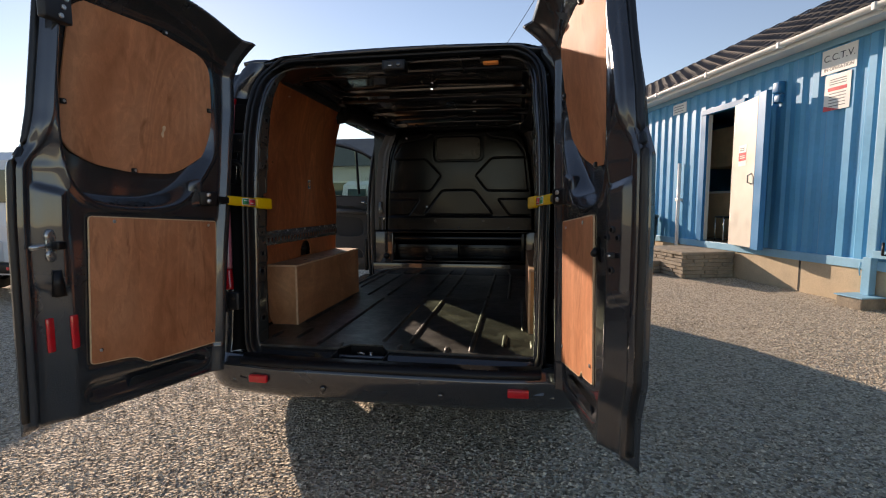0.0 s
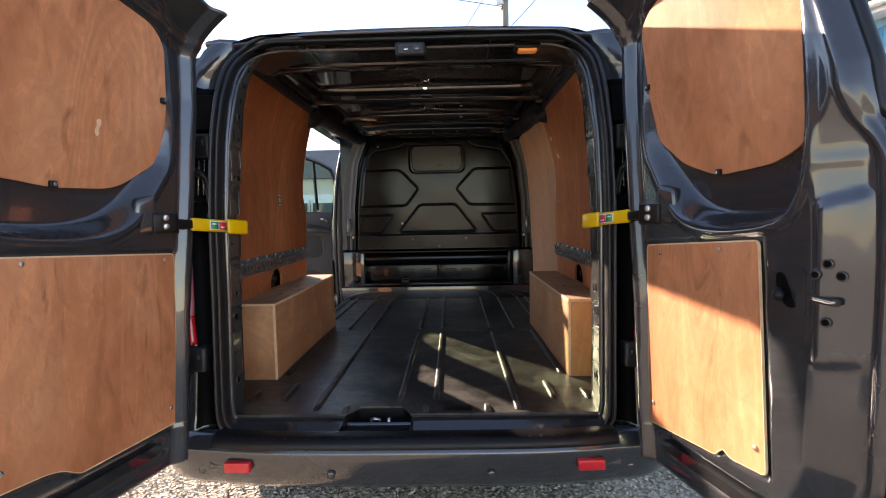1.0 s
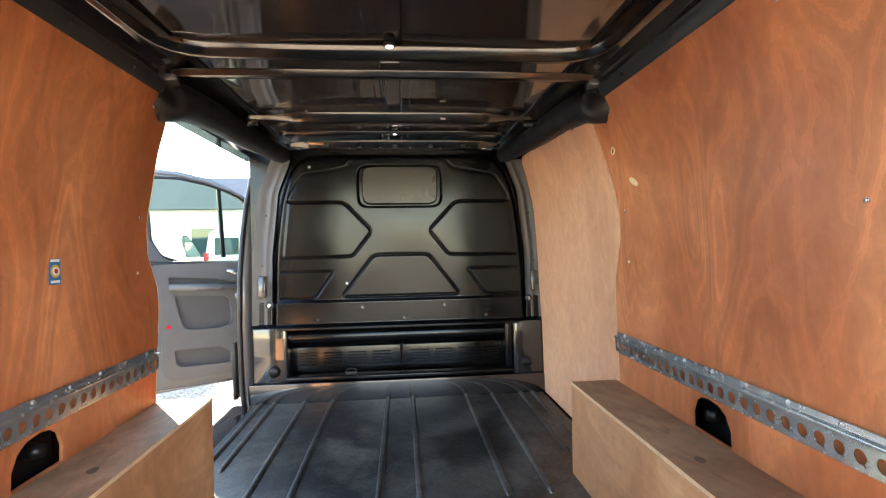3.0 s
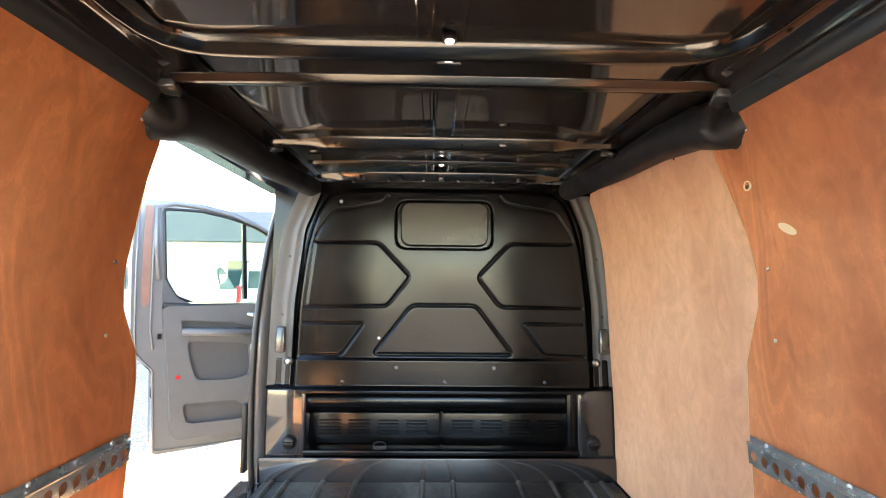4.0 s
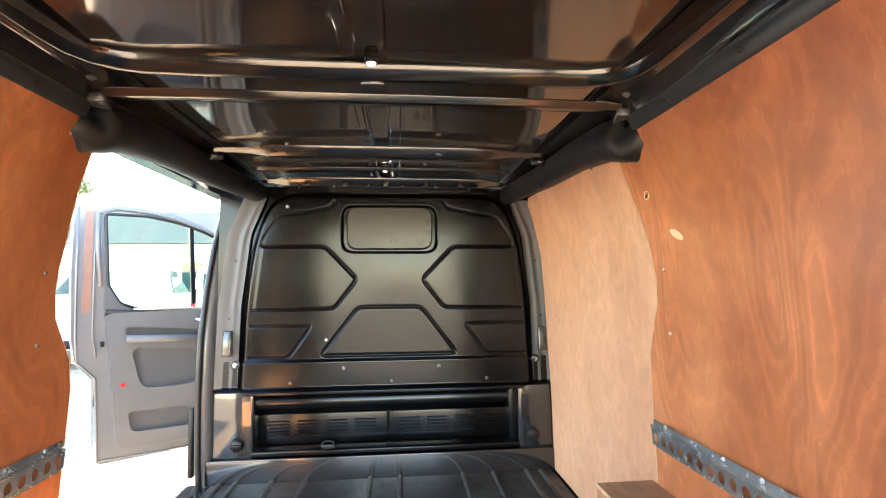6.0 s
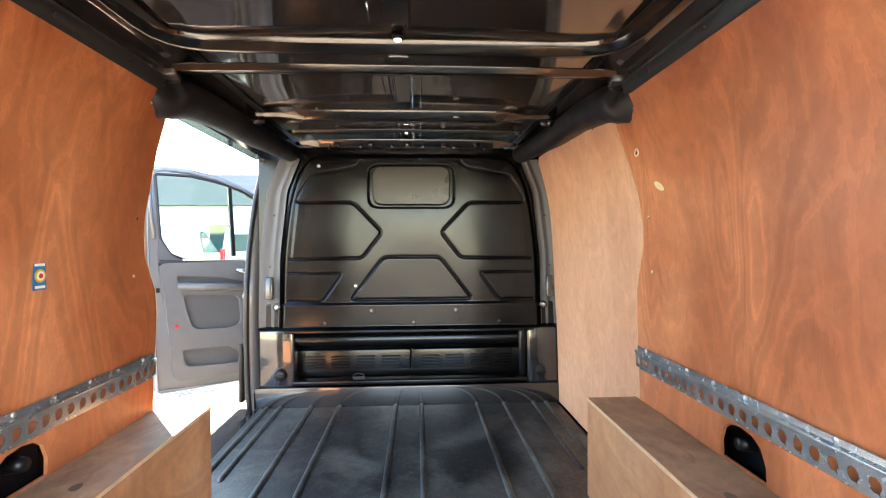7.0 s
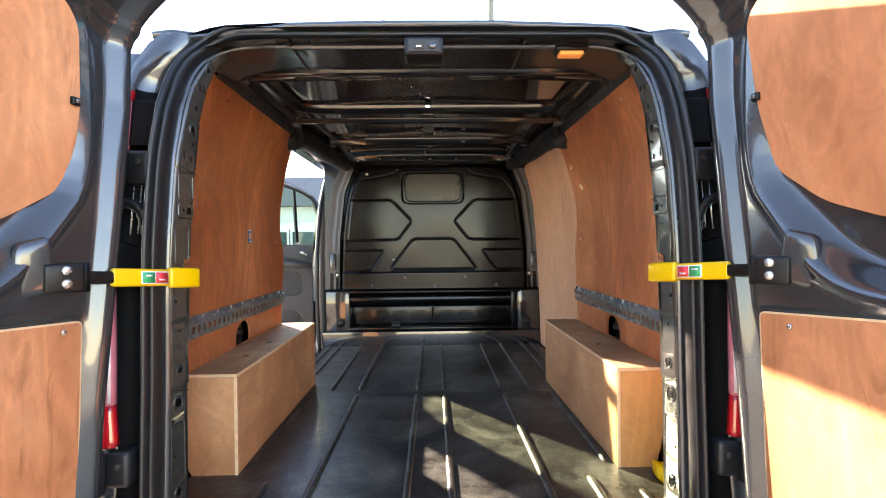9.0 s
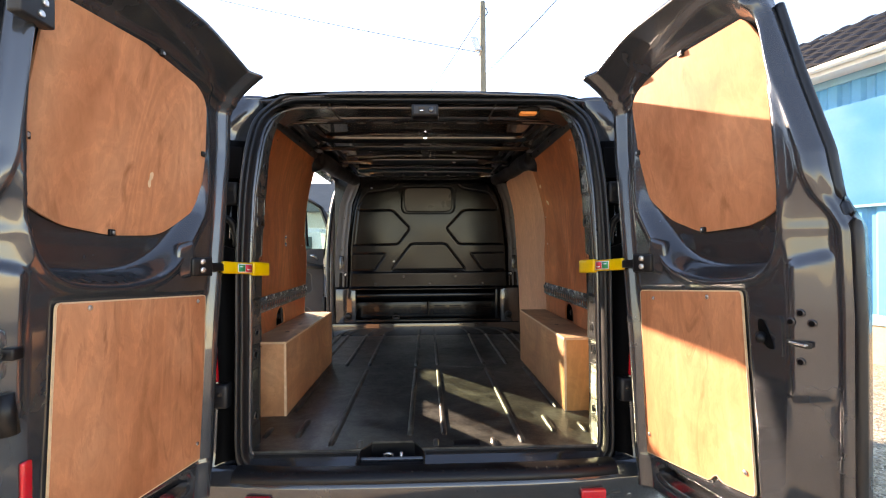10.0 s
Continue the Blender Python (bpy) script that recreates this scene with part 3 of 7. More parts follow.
def make_pillar(s):
    """Pressed inner face of the rear pillar: it runs in from the seal and ends in a rolled lip, behind which the lining starts."""
    zs = sorted(set(span(0.56, 1.93, 60) + [0.972, 0.977, 1.236, 1.244, 1.312, 1.322, 1.150, 1.154, 1.562, 1.567]))
    ZL = [0.56, 1.0, 1.15, 1.4, 1.5, 1.6, 1.72, 1.80, 1.88, 1.93]

    def base(z, t):
        x0 = narrowed(interp(z, [0.545, 1.3, 1.6, 1.80, 1.88, 1.945], [0.670, 0.698, 0.696, 0.674, 0.645, 0.59]), z) - 0.003
        y0 = edge_y(z) + 0.004
        x1 = interp(z, ZL, [0.655, 0.656, 0.661, 0.661, 0.653, 0.649, 0.644, 0.636, 0.622, 0.60])
        y1 = interp(z, ZL, [-0.035, -0.025, -0.015, 0.004, 0.006, 0.012, 0.028, 0.05, 0.085, 0.125])
        # notch where the lining comes through behind the check strap
        notch = interp(z, [1.236, 1.244, 1.312, 1.322], [1.0, 0.62, 0.62, 1.0])
        # overlapping plates step at the seams
        step = 0.004 * (z > 0.975) + 0.0025 * (z > 1.152) + 0.003 * (z > 1.565)
        return Vector((x0 + (x1 - x0) * t * notch + 0.004 - step, y0 + (y1 - y0) * t * notch, z))

    def at(z, k):
        if k == 0:
            return base(z, 0) + Vector((0.006, -0.003, 0))
        if k == 7:
            return base(z, 1) + Vector((0.004, 0.004, 0))
        if k == 8:
            return base(z, 1) + Vector((0.014, 0.006, 0))
        if k == 9:
            return Vector((wall_x(z) - 0.006, base(z, 1).y + 0.085, z))
        return base(z, (k - 1) / 5)

    def put(name, vf, mat, parent, smooth=False, label=""):
        return obj(name, vf if s > 0 else flipped(vf), mat, parent, smooth, label)

    vf = ([at(z, k) for z in zs for k in range(10)], grid_faces(len(zs), 10, True))
    pl = put("rear_pillar", vf, PILLAR, van, True, "painted pressed-steel inner pillar with punched holes")

    def layer(z, t):
        p = base(z, t)
        n = (base(z, t + 0.1) - base(z, t - 0.1)).cross(Vector((0, 0, 1))).normalized()
        n = n if n.x < 0 else -n
        u = n.cross(Vector((0, 0, 1))).normalized()
        return p, n, lambda a, b, c: p + u * a + Vector((0, 0, b)) + n * c

    # round holes with rolled rims
    for z, t, r in ((0.70, 0.5, 0.010), (0.80, 0.3, 0.004), (0.935, 0.48, 0.011), (1.02, 0.5, 0.008), (1.675, 0.55, 0.009), (1.86, 0.35, 0.007)):
        p, n, lay = layer(z, t)
        hole = put("punched_hole", disc(p + n * 0.0005, n, r, 0.0015, 12), GAP, pl)
        if r > 0.006:
            rim = [lay(r * 1.5 * math.cos(q), r * 1.75 * math.sin(q), 0.0012) for q in span(0, 2 * math.pi, 17)]
            put("hole_rim", tube(rim, r * 0.18, 6, False), PILLAR, hole, True)
    # small square and upright slots
    for z, t, w, h in ((0.89, 0.25, 0.005, 0.008), (1.125, 0.5, 0.007, 0.009), (1.205, 0.22, 0.008, 0.009), (1.592, 0.68, 0.007, 0.013), (1.60, 0.25, 0.004, 0.024), (1.635, 0.7, 0.007, 0.008), (1.737, 0.55, 0.009, 0.012), (1.80, 0.45, 0.006, 0.02), (1.80, 0.75, 0.006, 0.02)):
        p, n, lay = layer(z, t)
        put("pressed_slot", mapped(block(-w / 2, w / 2, -h / 2, h / 2, -0.001, 0.0016, 0.0006, 1), lay), GAP, pl)
    # framed flat, and the pad below it with a square and a round hole
    for z, t, w, h, high in ((1.515, 0.52, 0.058, 0.074, 0.0022), (1.448, 0.60, 0.062, 0.036, 0.0035), (1.352, 0.5, 0.060, 0.10, 0.0015), (1.085, 0.5, 0.062, 0.085, 0.0015), (0.80, 0.5, 0.056, 0.16, 0.0018)):
        p, n, lay = layer(z, t)
        edge = rounded([(-w / 2, -h / 2), (w / 2, -h / 2), (w / 2, h / 2), (-w / 2, h / 2)], 0.009, 4)
        bead = put("pressed_bead", tube([lay(a, b, high * 0.3) for a, b in edge + edge[:1]], high * 0.8, 6, False), PILLAR, pl, True)
        if z == 1.448:
            put("pressed_pad", mapped(plate(edge, (), high), lay), PILLAR, bead, False)
            put("pad_hole", mapped(block(0.002, 0.018, -0.009, 0.009, 0.003, 0.0045), lay), GAP, bead)
            put("pad_hole", disc(lay(-0.014, 0.002, 0.003), n, 0.0045, 0.0014, 10), GAP, bead)
    for z in (1.562, 0.972):
        put("seam_edge", tube([base(z, t) + Vector((-0.0025, 0, 0.030 * (0.5 - t) if z < 1.2 else 0.018 * (0.5 - t))) for t in span(0.0, 1.0, 7)], 0.0018, 6), PILLAR, pl, True)


make_pillar(1)
make_pillar(-1)


# ---- body skin ----
def make_skin():
    zs = span(0.30, 1.99, 26)
    for s, spans in ((1, [(None, 3.32)]), (-1, [(None, 1.20), (2.46, 2.52)])):
        for y0, y1 in spans:
            ny = 12
            verts = []
            for z in zs:
                a = (rear_y(z) + 0.155) if y0 is None else y0
                for k in range(ny):
                    verts.append(Vector((s * (side_x(z) - (0.0 if z > 0.4 else 0.01)), a + (y1 - a) * k / (ny - 1), z)))
            obj("side_panel", (verts, grid_faces(len(zs), ny, s < 0)), PAINT, van, True)
            inner = [v - Vector((s * 0.018, 0, 0)) for v in verts]
            obj("inner_side_panel", (inner, grid_faces(len(zs), ny, s > 0)), PAINT_IN, van, True)
    # roof skin, outside and underneath
    def roof(x, y, lift):
        return (x, y, 2.052 - 0.020 * (x / 0.72) ** 2 - 0.03 * max(0, abs(x) - 0.6) / 0.12 + lift - (0.055 * ((0.6 - y) / 0.54) ** 2 if y < 0.6 else 0))

    xs = span(-0.72, 0.72, 31)
    ys = [0.06, 0.1, 0.15, 0.2] + span(0.3, 3.1, 22)
    obj("roof_skin", sheet(lambda x, y: roof(x, y, 0.012), xs, ys), PAINT, van, True)
    # pressed swages stiffen the roof lengthwise
    def under(x, y):
        z = roof(x, y, 0.0)[2]
        for c, w in ((-0.042, 0.005), (0.03, 0.005)):
            z -= 0.0025 * math.exp(-((x - c) / w) ** 2)
        return (x, y, z)

    xs2 = sorted(set(span(-0.70, 0.70, 41) + span(-0.08, 0.08, 65)))
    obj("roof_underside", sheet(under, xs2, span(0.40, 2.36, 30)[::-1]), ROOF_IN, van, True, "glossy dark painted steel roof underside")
    # gutters along the roof edges
    for s in (1, -1):
        obj("roof_gutter", tube([(s * (0.72 + 0.02 * (y < 0.3)), y, z) for y, z in ((0.08, 1.935), (0.2, 1.96), (0.6, 2.0), (1.5, 2.0), (3.0, 2.0))], 0.014, 8), PAINT, van, True)
        obj("roof_edge_moulding", sweep([(s * 0.62, y, z) for y, z in ((0.09, 1.96), (0.3, 2.0), (1.0, 2.03), (2.0, 2.03), (3.0, 2.03))], [(-0.02, 0), (0.02, 0), (0.012, 0.012), (-0.012, 0.012)]), BLACK, van)
    # cross rail over the opening, outside: stepped where the roof seams end
    def crest(x):
        return interp(x, [-0.785, -0.60, -0.585, -0.57, -0.42, -0.40, 0.0, 0.24, 0.25, 0.584, 0.60, 0.615, 0.785], [1.966, 1.979, 1.979, 1.988, 1.996, 2.003, 2.010, 2.010, 2.006, 1.998, 1.992, 1.983, 1.968])

    xs3 = sorted(span(-0.785, 0.785, 47) + [-0.59, -0.575, -0.40, -0.41, 0.245, 0.59, 0.608])
    rows_ = [(0.085, -0.034), (0.058, -0.026), (0.046, -0.016), (0.050, -0.006), (0.068, 0.0), (0.12, 0.003), (0.2, 0.012)]
    obj("rear_roof_rail", sheet(lambda x, k: (x, rows_[k][0] + 0.035 * abs(x) ** 3, crest(x) + rows_[k][1] * (1 - 0.25 * abs(x))), xs3, range(7)), PAINT, van, True)
    for s in (1, -1):
        obj("gutter_end", tube([(s * 0.785, 0.05, 1.962), (s * 0.74, 0.075, 1.974), (s * 0.70, 0.11, 1.984), (s * 0.65, 0.15, 1.99)], [0.010, 0.016, 0.015, 0.01], 10), PAINT, van, True)


make_skin()


# ---- roof inside ----
def make_roof_bars():
    def bar(y, z, half, w, h, drop=0.012, bend_at=4.0):
        pts = [(x, y, z - drop * (abs(x) / half) ** bend_at) for x in span(-half, half, 33)]
        prof = [(-w, 0.0), (-w * 0.82, -h * 0.15), (-w * 0.7, -h * 0.9), (-w * 0.55, -h), (w * 0.55, -h), (w * 0.7, -h * 0.9), (w * 0.82, -h * 0.15), (w, 0.0), (w * 0.55, h * 0.25), (-w * 0.55, h * 0.25)]
        obj("roof_bow", sweep(pts, prof), PAINT_IN if y < 1.0 else BOW, van, True)

    bar(0.43, 1.998, 0.73, 0.015, 0.011, 0.006)
    bar(1.13, 2.004, 0.72, 0.024, 0.020, 0.006)
    bar(1.155, 2.003, 0.70, 0.008, 0.012, 0.006)

    def flanged(y, z, half, flat, high):
        """A bow whose deep middle narrows to plain ends."""
        xs = sorted(set(span(-half, half, 41)))

        def at(x, k):
            w = interp(abs(x), [0, flat, flat + 0.08, half], [1.0, 1.0, 0.42, 0.36])
            pr = [(-0.034, 0.012), (-0.032, 0.004), (-0.026, -0.002), (-0.018, -high), (-0.012, -high - 0.003), (0.016, -high - 0.003), (0.024, 0.0), (0.026, 0.012)]
            return (x, y + pr[k][0] * (0.45 + 0.55 * w), z + pr[k][1] * w - 0.006 * (x / half) ** 4)

        return obj("roof_bow", sheet(at, xs, range(8)), BOW, van, True)

    deep = flanged(1.73, 2.022, 0.66, 0.43, 0.024)
    for x in (-0.40, -0.24, 0.07, 0.25, 0.40):
        obj("punched_hole", disc((x, 1.708, 2.011), (0, -0.95, -0.35), 0.0035, 0.003, 8), GAP, deep)
    obj("weld_bead", tube([(0.21, 1.706, 2.012), (0.235, 1.706, 2.010)], 0.004, 6), BOLT, deep, True)
    bar(2.02, 2.028, 0.58, 0.012, 0.012, 0.006)
    front = flanged(2.262, 2.016, 0.60, 0.48, 0.024)
    for x in (-0.38, -0.20, 0.0, 0.20, 0.38):
        obj("folded_tab", block(x - 0.014, x + 0.014, 2.228, 2.246, 1.988, 2.010, 0.003), PAINT_IN, front, True)
    # flat flange with punched slots behind the first bow
    fl = obj("bow_flange", sheet(lambda x, k: (x, [0.445, 0.45, 0.508, 0.514][k], [1.99, 1.986, 1.988, 2.02][k] - 0.012 * (abs(x) / 0.68) ** 6), span(-0.68, 0.68, 25), range(4)), PAINT_IN, van, True)
    for s in (1, -1):
        z = 1.9855
        obj("punched_hole", disc((s * 0.319, 0.472, z), (0, 0, -1), 0.012, 0.003), DARK, fl)
        obj("hole_rim", tube([(s * 0.319 + 0.019 * math.cos(a), 0.472 + 0.017 * math.sin(a), z - 0.001) for a in span(0, 2 * math.pi, 17)], 0.004, 6, False), PAINT_IN, fl, True)
        obj("slot_rim", tube([(s * 0.215 + a, 0.468 + b, z - 0.001) for a, b in rounded([(-0.055, -0.014), (0.055, -0.014), (0.055, 0.014), (-0.055, 0.014)], 0.012) + [(-0.055, 0.0)]], 0.0035, 6), PAINT_IN, fl, True)
        obj("pressed_slot", block(s * 0.215 - 0.048, s * 0.215 + 0.048, 0.458, 0.478, z - 0.003, z + 0.008, 0.003), DARK, fl)
        obj("pressed_slot", block(s * 0.45 - 0.045, s * 0.45 + 0.045, 0.455, 0.487, z - 0.0025, z + 0.008, 0.001), GAP, fl)
        obj("punched_hole", disc((s * 0.10, 0.475, z), (0, 0, -1), 0.004, 0.003, 8), DARK, fl)
        obj("paper_tag", block(s * 0.57 - 0.035, s * 0.57 + 0.035, 0.517, 0.527, 1.992, 1.996), WHITE, fl)
    # end brackets
    for s in (1, -1):
        for y, x, z in ((1.13, 0.70, 1.972), (0.435, 0.70, 1.976)):
            b = mapped(block(-0.042, 0.022, -0.028, 0.028, -0.012, 0.012, 0.006), lambda p, q, r: (x + p, y + q * interp(p, [-0.042, 0.022], [0.55, 1.15]), z + r + 0.2 * max(0, -p) - 0.30 * (q + 0.028)))
            obj("bow_bracket", b if s > 0 else flipped(b), PANEL_RIM, van, True)
        for y, x, z in ((1.73, 0.645, 1.992),):
            b = tube([(s * 0.60, y, z + 0.004), (s * 0.68, y, z - 0.006)], 0.013, 10)
            obj("bow_end", b, PAINT_IN, van, True)
    # small plates joining the bows in the middle, and bolts along the last rail
    obj("bow_clip", block(-0.03, 0.03, 1.045, 1.10, 2.002, 2.024, 0.004), PAINT_IN, van)
    obj("bow_clip", block(-0.028, 0.028, 1.17, 1.70, 2.036, 2.048, 0.004), PAINT_IN, van)
    for x in span(-0.42, 0.42, 6):
        obj("rail_bolt", disc((x, 2.238, 1.99 - 0.02 * (x / 0.6) ** 2), (0, -1, -0.2), 0.0065, 0.005, 8), PAINT_IN, van)
    # rim pressed round the big roof panel
    half = [(0.636, 0.515), (0.640, 0.62), (0.642, 0.76), (0.641, 0.88), (0.632, 0.94), (0.610, 0.982), (0.575, 1.008), (0.53, 1.022), (0.44, 1.028), (0.3, 1.031), (0.15, 1.032)]
    rim = half + [(0.0, 1.032)] + [(-x, y) for x, y in half[::-1]]

    def step(i, k):
        x, y = rim[i]
        a, b = rim[max(i - 1, 0)], rim[min(i + 1, len(rim) - 1)]
        out = Vector((b[1] - a[1], a[0] - b[0], 0)).normalized()
        out = out if out.dot(Vector((x, y - 0.75, 0))) > 0 else -out
        o, z = [(-0.017, 2.040), (-0.015, 2.030), (-0.011, 2.024), (0.006, 2.009), (0.010, 2.006), (0.024, 2.007)][k]
        return (x + out.x * o, y + out.y * o, z + 0.004 * (1 - (x / 0.65) ** 2))

    obj("panel_rim", outward(([Vector(step(i, k)) for i in range(len(rim)) for k in range(6)], grid_faces(len(rim), 6))), BOW, van, True)
    # lamps let into the bows
    for y in (1.0, 2.09):
        lamp = tagged(thing("led_lamp", "small white LED load lamp, lit, set in the roof", "lamp", "roof LED lamps"))
        obj("bezel", tube([(0, y, 2.044), (0, y, 2.034)], [0.017, 0.015], 16), BLACK, lamp, True)
        obj("lens", tube([(0, y, 2.038), (0, y, 2.031)], [0.011, 0.009], 16, True, 0.8), LED, lamp, True)


make_roof_bars()


def make_header():
    """Pressed header over the rear opening, with its slots, latch and courtesy lamp."""
    def at(x, k):
        ys = [0.03, 0.06, 0.10, 0.22, 0.30, 0.36, 0.41, 0.45]
        zs = [1.945, 1.955, 1.958, 1.966, 1.985, 1.988, 2.0, 2.02]
        return (x, ys[k], zs[k] - 0.05 * (abs(x) / 0.68) ** 8)

    hd = obj("rear_header", sheet(at, span(-0.68, 0.68, 25), range(8)), HEADER, van, True)
    for x in (-0.40, 0.30):
        obj("pressed_line", block(x - 0.003, x + 0.003, 0.06, 0.30, 1.948, 1.956, 0.002), DARK, hd)
    lat = part_of(van, "door_latch", block(-0.055, 0.055, 0.0, 0.075, 1.885, 1.935, 0.008), BLACK, "black door latch housing with steel claws")
    obj("claw_plate", block(-0.044, 0.044, -0.004, 0.002, 1.892, 1.928, 0.003), TRIM, lat)
    obj("claw_slot", block(-0.026, 0.0, -0.007, 0.0, 1.898, 1.920, 0.003), DARK, lat)
    obj("claw", block(-0.022, -0.006, -0.010, -0.002, 1.902, 1.908, 0.002), BOLT, lat)
    obj("claw_pivot", disc((0.025, -0.004, 1.909), (0, -1, 0), 0.011, 0.005, 12), PAINT_IN, lat, True)
    lamp = thing("courtesy_lamp", "small amber courtesy lamp, lit, above the rear opening", "lamp")
    obj("housing", block(0.398, 0.497, 0.085, 0.135, 1.932, 1.950, 0.006), BLACK, lamp, True)
    obj("lens", block(0.411, 0.484, 0.090, 0.128, 1.921, 1.934, 0.006, 3), LAMP, lamp, True)


def part_of(parent, name, vf, mat, label="", smooth=True):
    return obj(name, vf, mat, parent, smooth, label)


make_header()


def make_cant_rails():
    for s in (1, -1):
        # straight trim over the rear plywood: a grey strip, a black channel and the painted rail above
        def at(y, k):
            pr = [(0.714, 1.922), (0.704, 1.926), (0.699, 1.940), (0.692, 1.955), (0.694, 1.960), (0.688, 1.963)]
            return (s * pr[k][0], y, pr[k][1])

        def above(y, k):
            pr = [(0.694, 1.960), (0.692, 1.972), (0.686, 1.990), (0.676, 1.998), (0.672, 2.004)]
            return (s * pr[k][0], y, pr[k][1])

        ys = [0.28, 0.55, 0.556, 0.562, 0.8, 0.806, 0.812, 1.12]
        obj("cant_rail", sheet(at, ys, range(6)), CANT, van, True)
        obj("roof_side_rail", sheet(above, ys, range(5)), PAINT_IN, van, True)
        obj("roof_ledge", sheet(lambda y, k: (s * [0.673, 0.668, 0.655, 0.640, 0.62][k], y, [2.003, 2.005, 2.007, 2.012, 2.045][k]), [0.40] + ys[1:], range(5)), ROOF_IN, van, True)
        for y in (0.4, 0.7, 0.95):
            obj("trim_screw", disc((s * 0.695, y, 1.943), (-s, 0, -0.5), 0.006, 0.004, 8), DARK, van)
        # moulded duct over the side opening, swelling and drooping at its rear end
        pts, rad = [], []
        for y, x, z, r in ((1.125, 0.705, 1.935, 0.02), (1.13, 0.722, 1.925, 0.055), (1.15, 0.728, 1.915, 0.068), (1.20, 0.724, 1.925, 0.066), (1.28, 0.716, 1.945, 0.062), (1.5, 0.708, 1.962, 0.058), (1.8, 0.70, 1.965, 0.055), (2.1, 0.665, 1.965, 0.05), (2.30, 0.63, 1.96, 0.048)):
            pts.append((s * x, y, z))
            rad.append(r)
        obj("roof_duct", tube(pts, rad, 16), TRIM, van, True, "moulded dark grey trim along the roof edge")
        obj("duct_lug", tube([(s * 0.735, 1.13, 1.90), (s * 0.742, 1.15, 1.865), (s * 0.745, 1.165, 1.845)], [0.034, 0.024, 0.008], 12), TRIM, van, True)


make_cant_rails()


# ---- bulkhead ----
BX, BY = 0.02, 2.25


def make_bulkhead():
    xs, zs = np.linspace(-0.83, 0.83, 480), np.linspace(1.0, 1.99, 300)
    X, Z = np.meshgrid(xs, zs, indexing="ij")
    H = np.zeros_like(X)
    arch = rounded([(-0.715, 0.9), (0.715, 0.9), (0.70, 1.40), (0.655, 1.75), (0.56, 1.955), (-0.56, 1.955), (-0.655, 1.75), (-0.70, 1.40)], 0.13, 8)
    H -= 0.035 * smooth01(within(X, Z, arch) / 0.03 + 0.2)
    win = rounded([(-0.236, 1.66), (0.236, 1.66), (0.236, 1.893), (-0.236, 1.893)], 0.06, 6)
    dwin = within(X, Z, win)
    H += 0.030 * smooth01((dwin + 0.003) / 0.008)
    pane = rounded([(-0.206, 1.681), (0.206, 1.681), (0.206, 1.883), (-0.206, 1.883)], 0.05, 6)
    H -= 0.024 * smooth01((within(X, Z, pane) + 0.004) / 0.008)
    grooves = []
    for s in (1, -1):
        grooves.append(rounded([(s * 0.70, 1.38), (s * 0.27, 1.385), (s * 0.16, 1.527), (s * 0.315, 1.69), (s * 0.62, 1.69), (s * 0.62, 1.72), (s * 0.54, 1.84), (s * 0.40, 1.862), (s * 0.30, 1.88), (s * 0.262, 1.925)], 0.03, 4)[2:-2])
        grooves.append(rounded([(s * 0.70, 1.305), (s * 0.375, 1.305), (s * 0.48, 1.155), (s * 0.70, 1.155)], 0.02, 4)[4:-4] or [(0, 0)])
    for g in grooves:
        d = seg_dist(X, Z, g)
        H += 0.0085 * np.exp(-(d / 0.0048) ** 2) * smooth01((within(X, Z, arch) - 0.03) / 0.01)
    trap = rounded([(-0.335, 1.158), (0.335, 1.158), (0.155, 1.392), (-0.155, 1.392)], 0.03, 4)
    dt = within(X, Z, trap)
    H += 0.0085 * np.exp(-(dt / 0.0048) ** 2)
    for s in (1, -1):
        hexa = [(s * 0.655, 1.38), (s * 0.27, 1.385), (s * 0.16, 1.527), (s * 0.315, 1.69), (s * 0.62, 1.69)]
        H -= 0.004 * smooth01(within(X, Z, hexa) / 0.012)
    H -= 0.004 * smooth01(dt / 0.012)
    # lower band and the flange above the vents
    H -= 0.012 * smooth01((1.145 - Z) / 0.015)
    H -= 0.03 * smooth01((1.015 - Z) / 0.015)
    H += 0.0012 * np.sin(X * 9 + 1) * np.sin(Z * 11)
    verts = np.stack([X + BX, BY + H + 0.035, Z], -1).reshape(-1, 3)
    bk = obj("bulkhead", (verts.tolist(), grid_faces(480, 300)), BULK, van, True, "satin black moulded steel bulkhead with embossed lines")
    obj("window_panel", mapped(plate(pane, (), 0.004), lambda a, b, c: (BX + a, BY + 0.002 - c, b)), PANE, bk, False, "smooth dark blanking panel")
    # side frames below the flange, and the recess with two louvred covers
    for s in (1, -1):
        obj("side_frame", block(BX + s * 0.735 - 0.095, BX + s * 0.735 + 0.095, BY + 0.0, BY + 0.12, 0.66, 1.0, 0.012), PAINT_IN, bk, True)
        thing_knob(bk, BX + s * 0.71, BY - 0.005, 0.755)
    obj("recess_roof", block(-0.66, 0.68, BY - 0.046, BY + 0.15, 0.985, 1.0, 0.004), BULK, bk)
    obj("recess_slope", sheet(lambda x, k: (x, BY + [0.11, 0.075, 0.056, 0.046, 0.046, 0.062, 0.09, 0.125][k] + 0.004 * (x > 0.015), [0.984, 0.978, 0.962, 0.935, 0.908, 0.888, 0.872, 0.868][k]), span(-0.63, 0.66, 25), range(8)), BULK, bk, True)
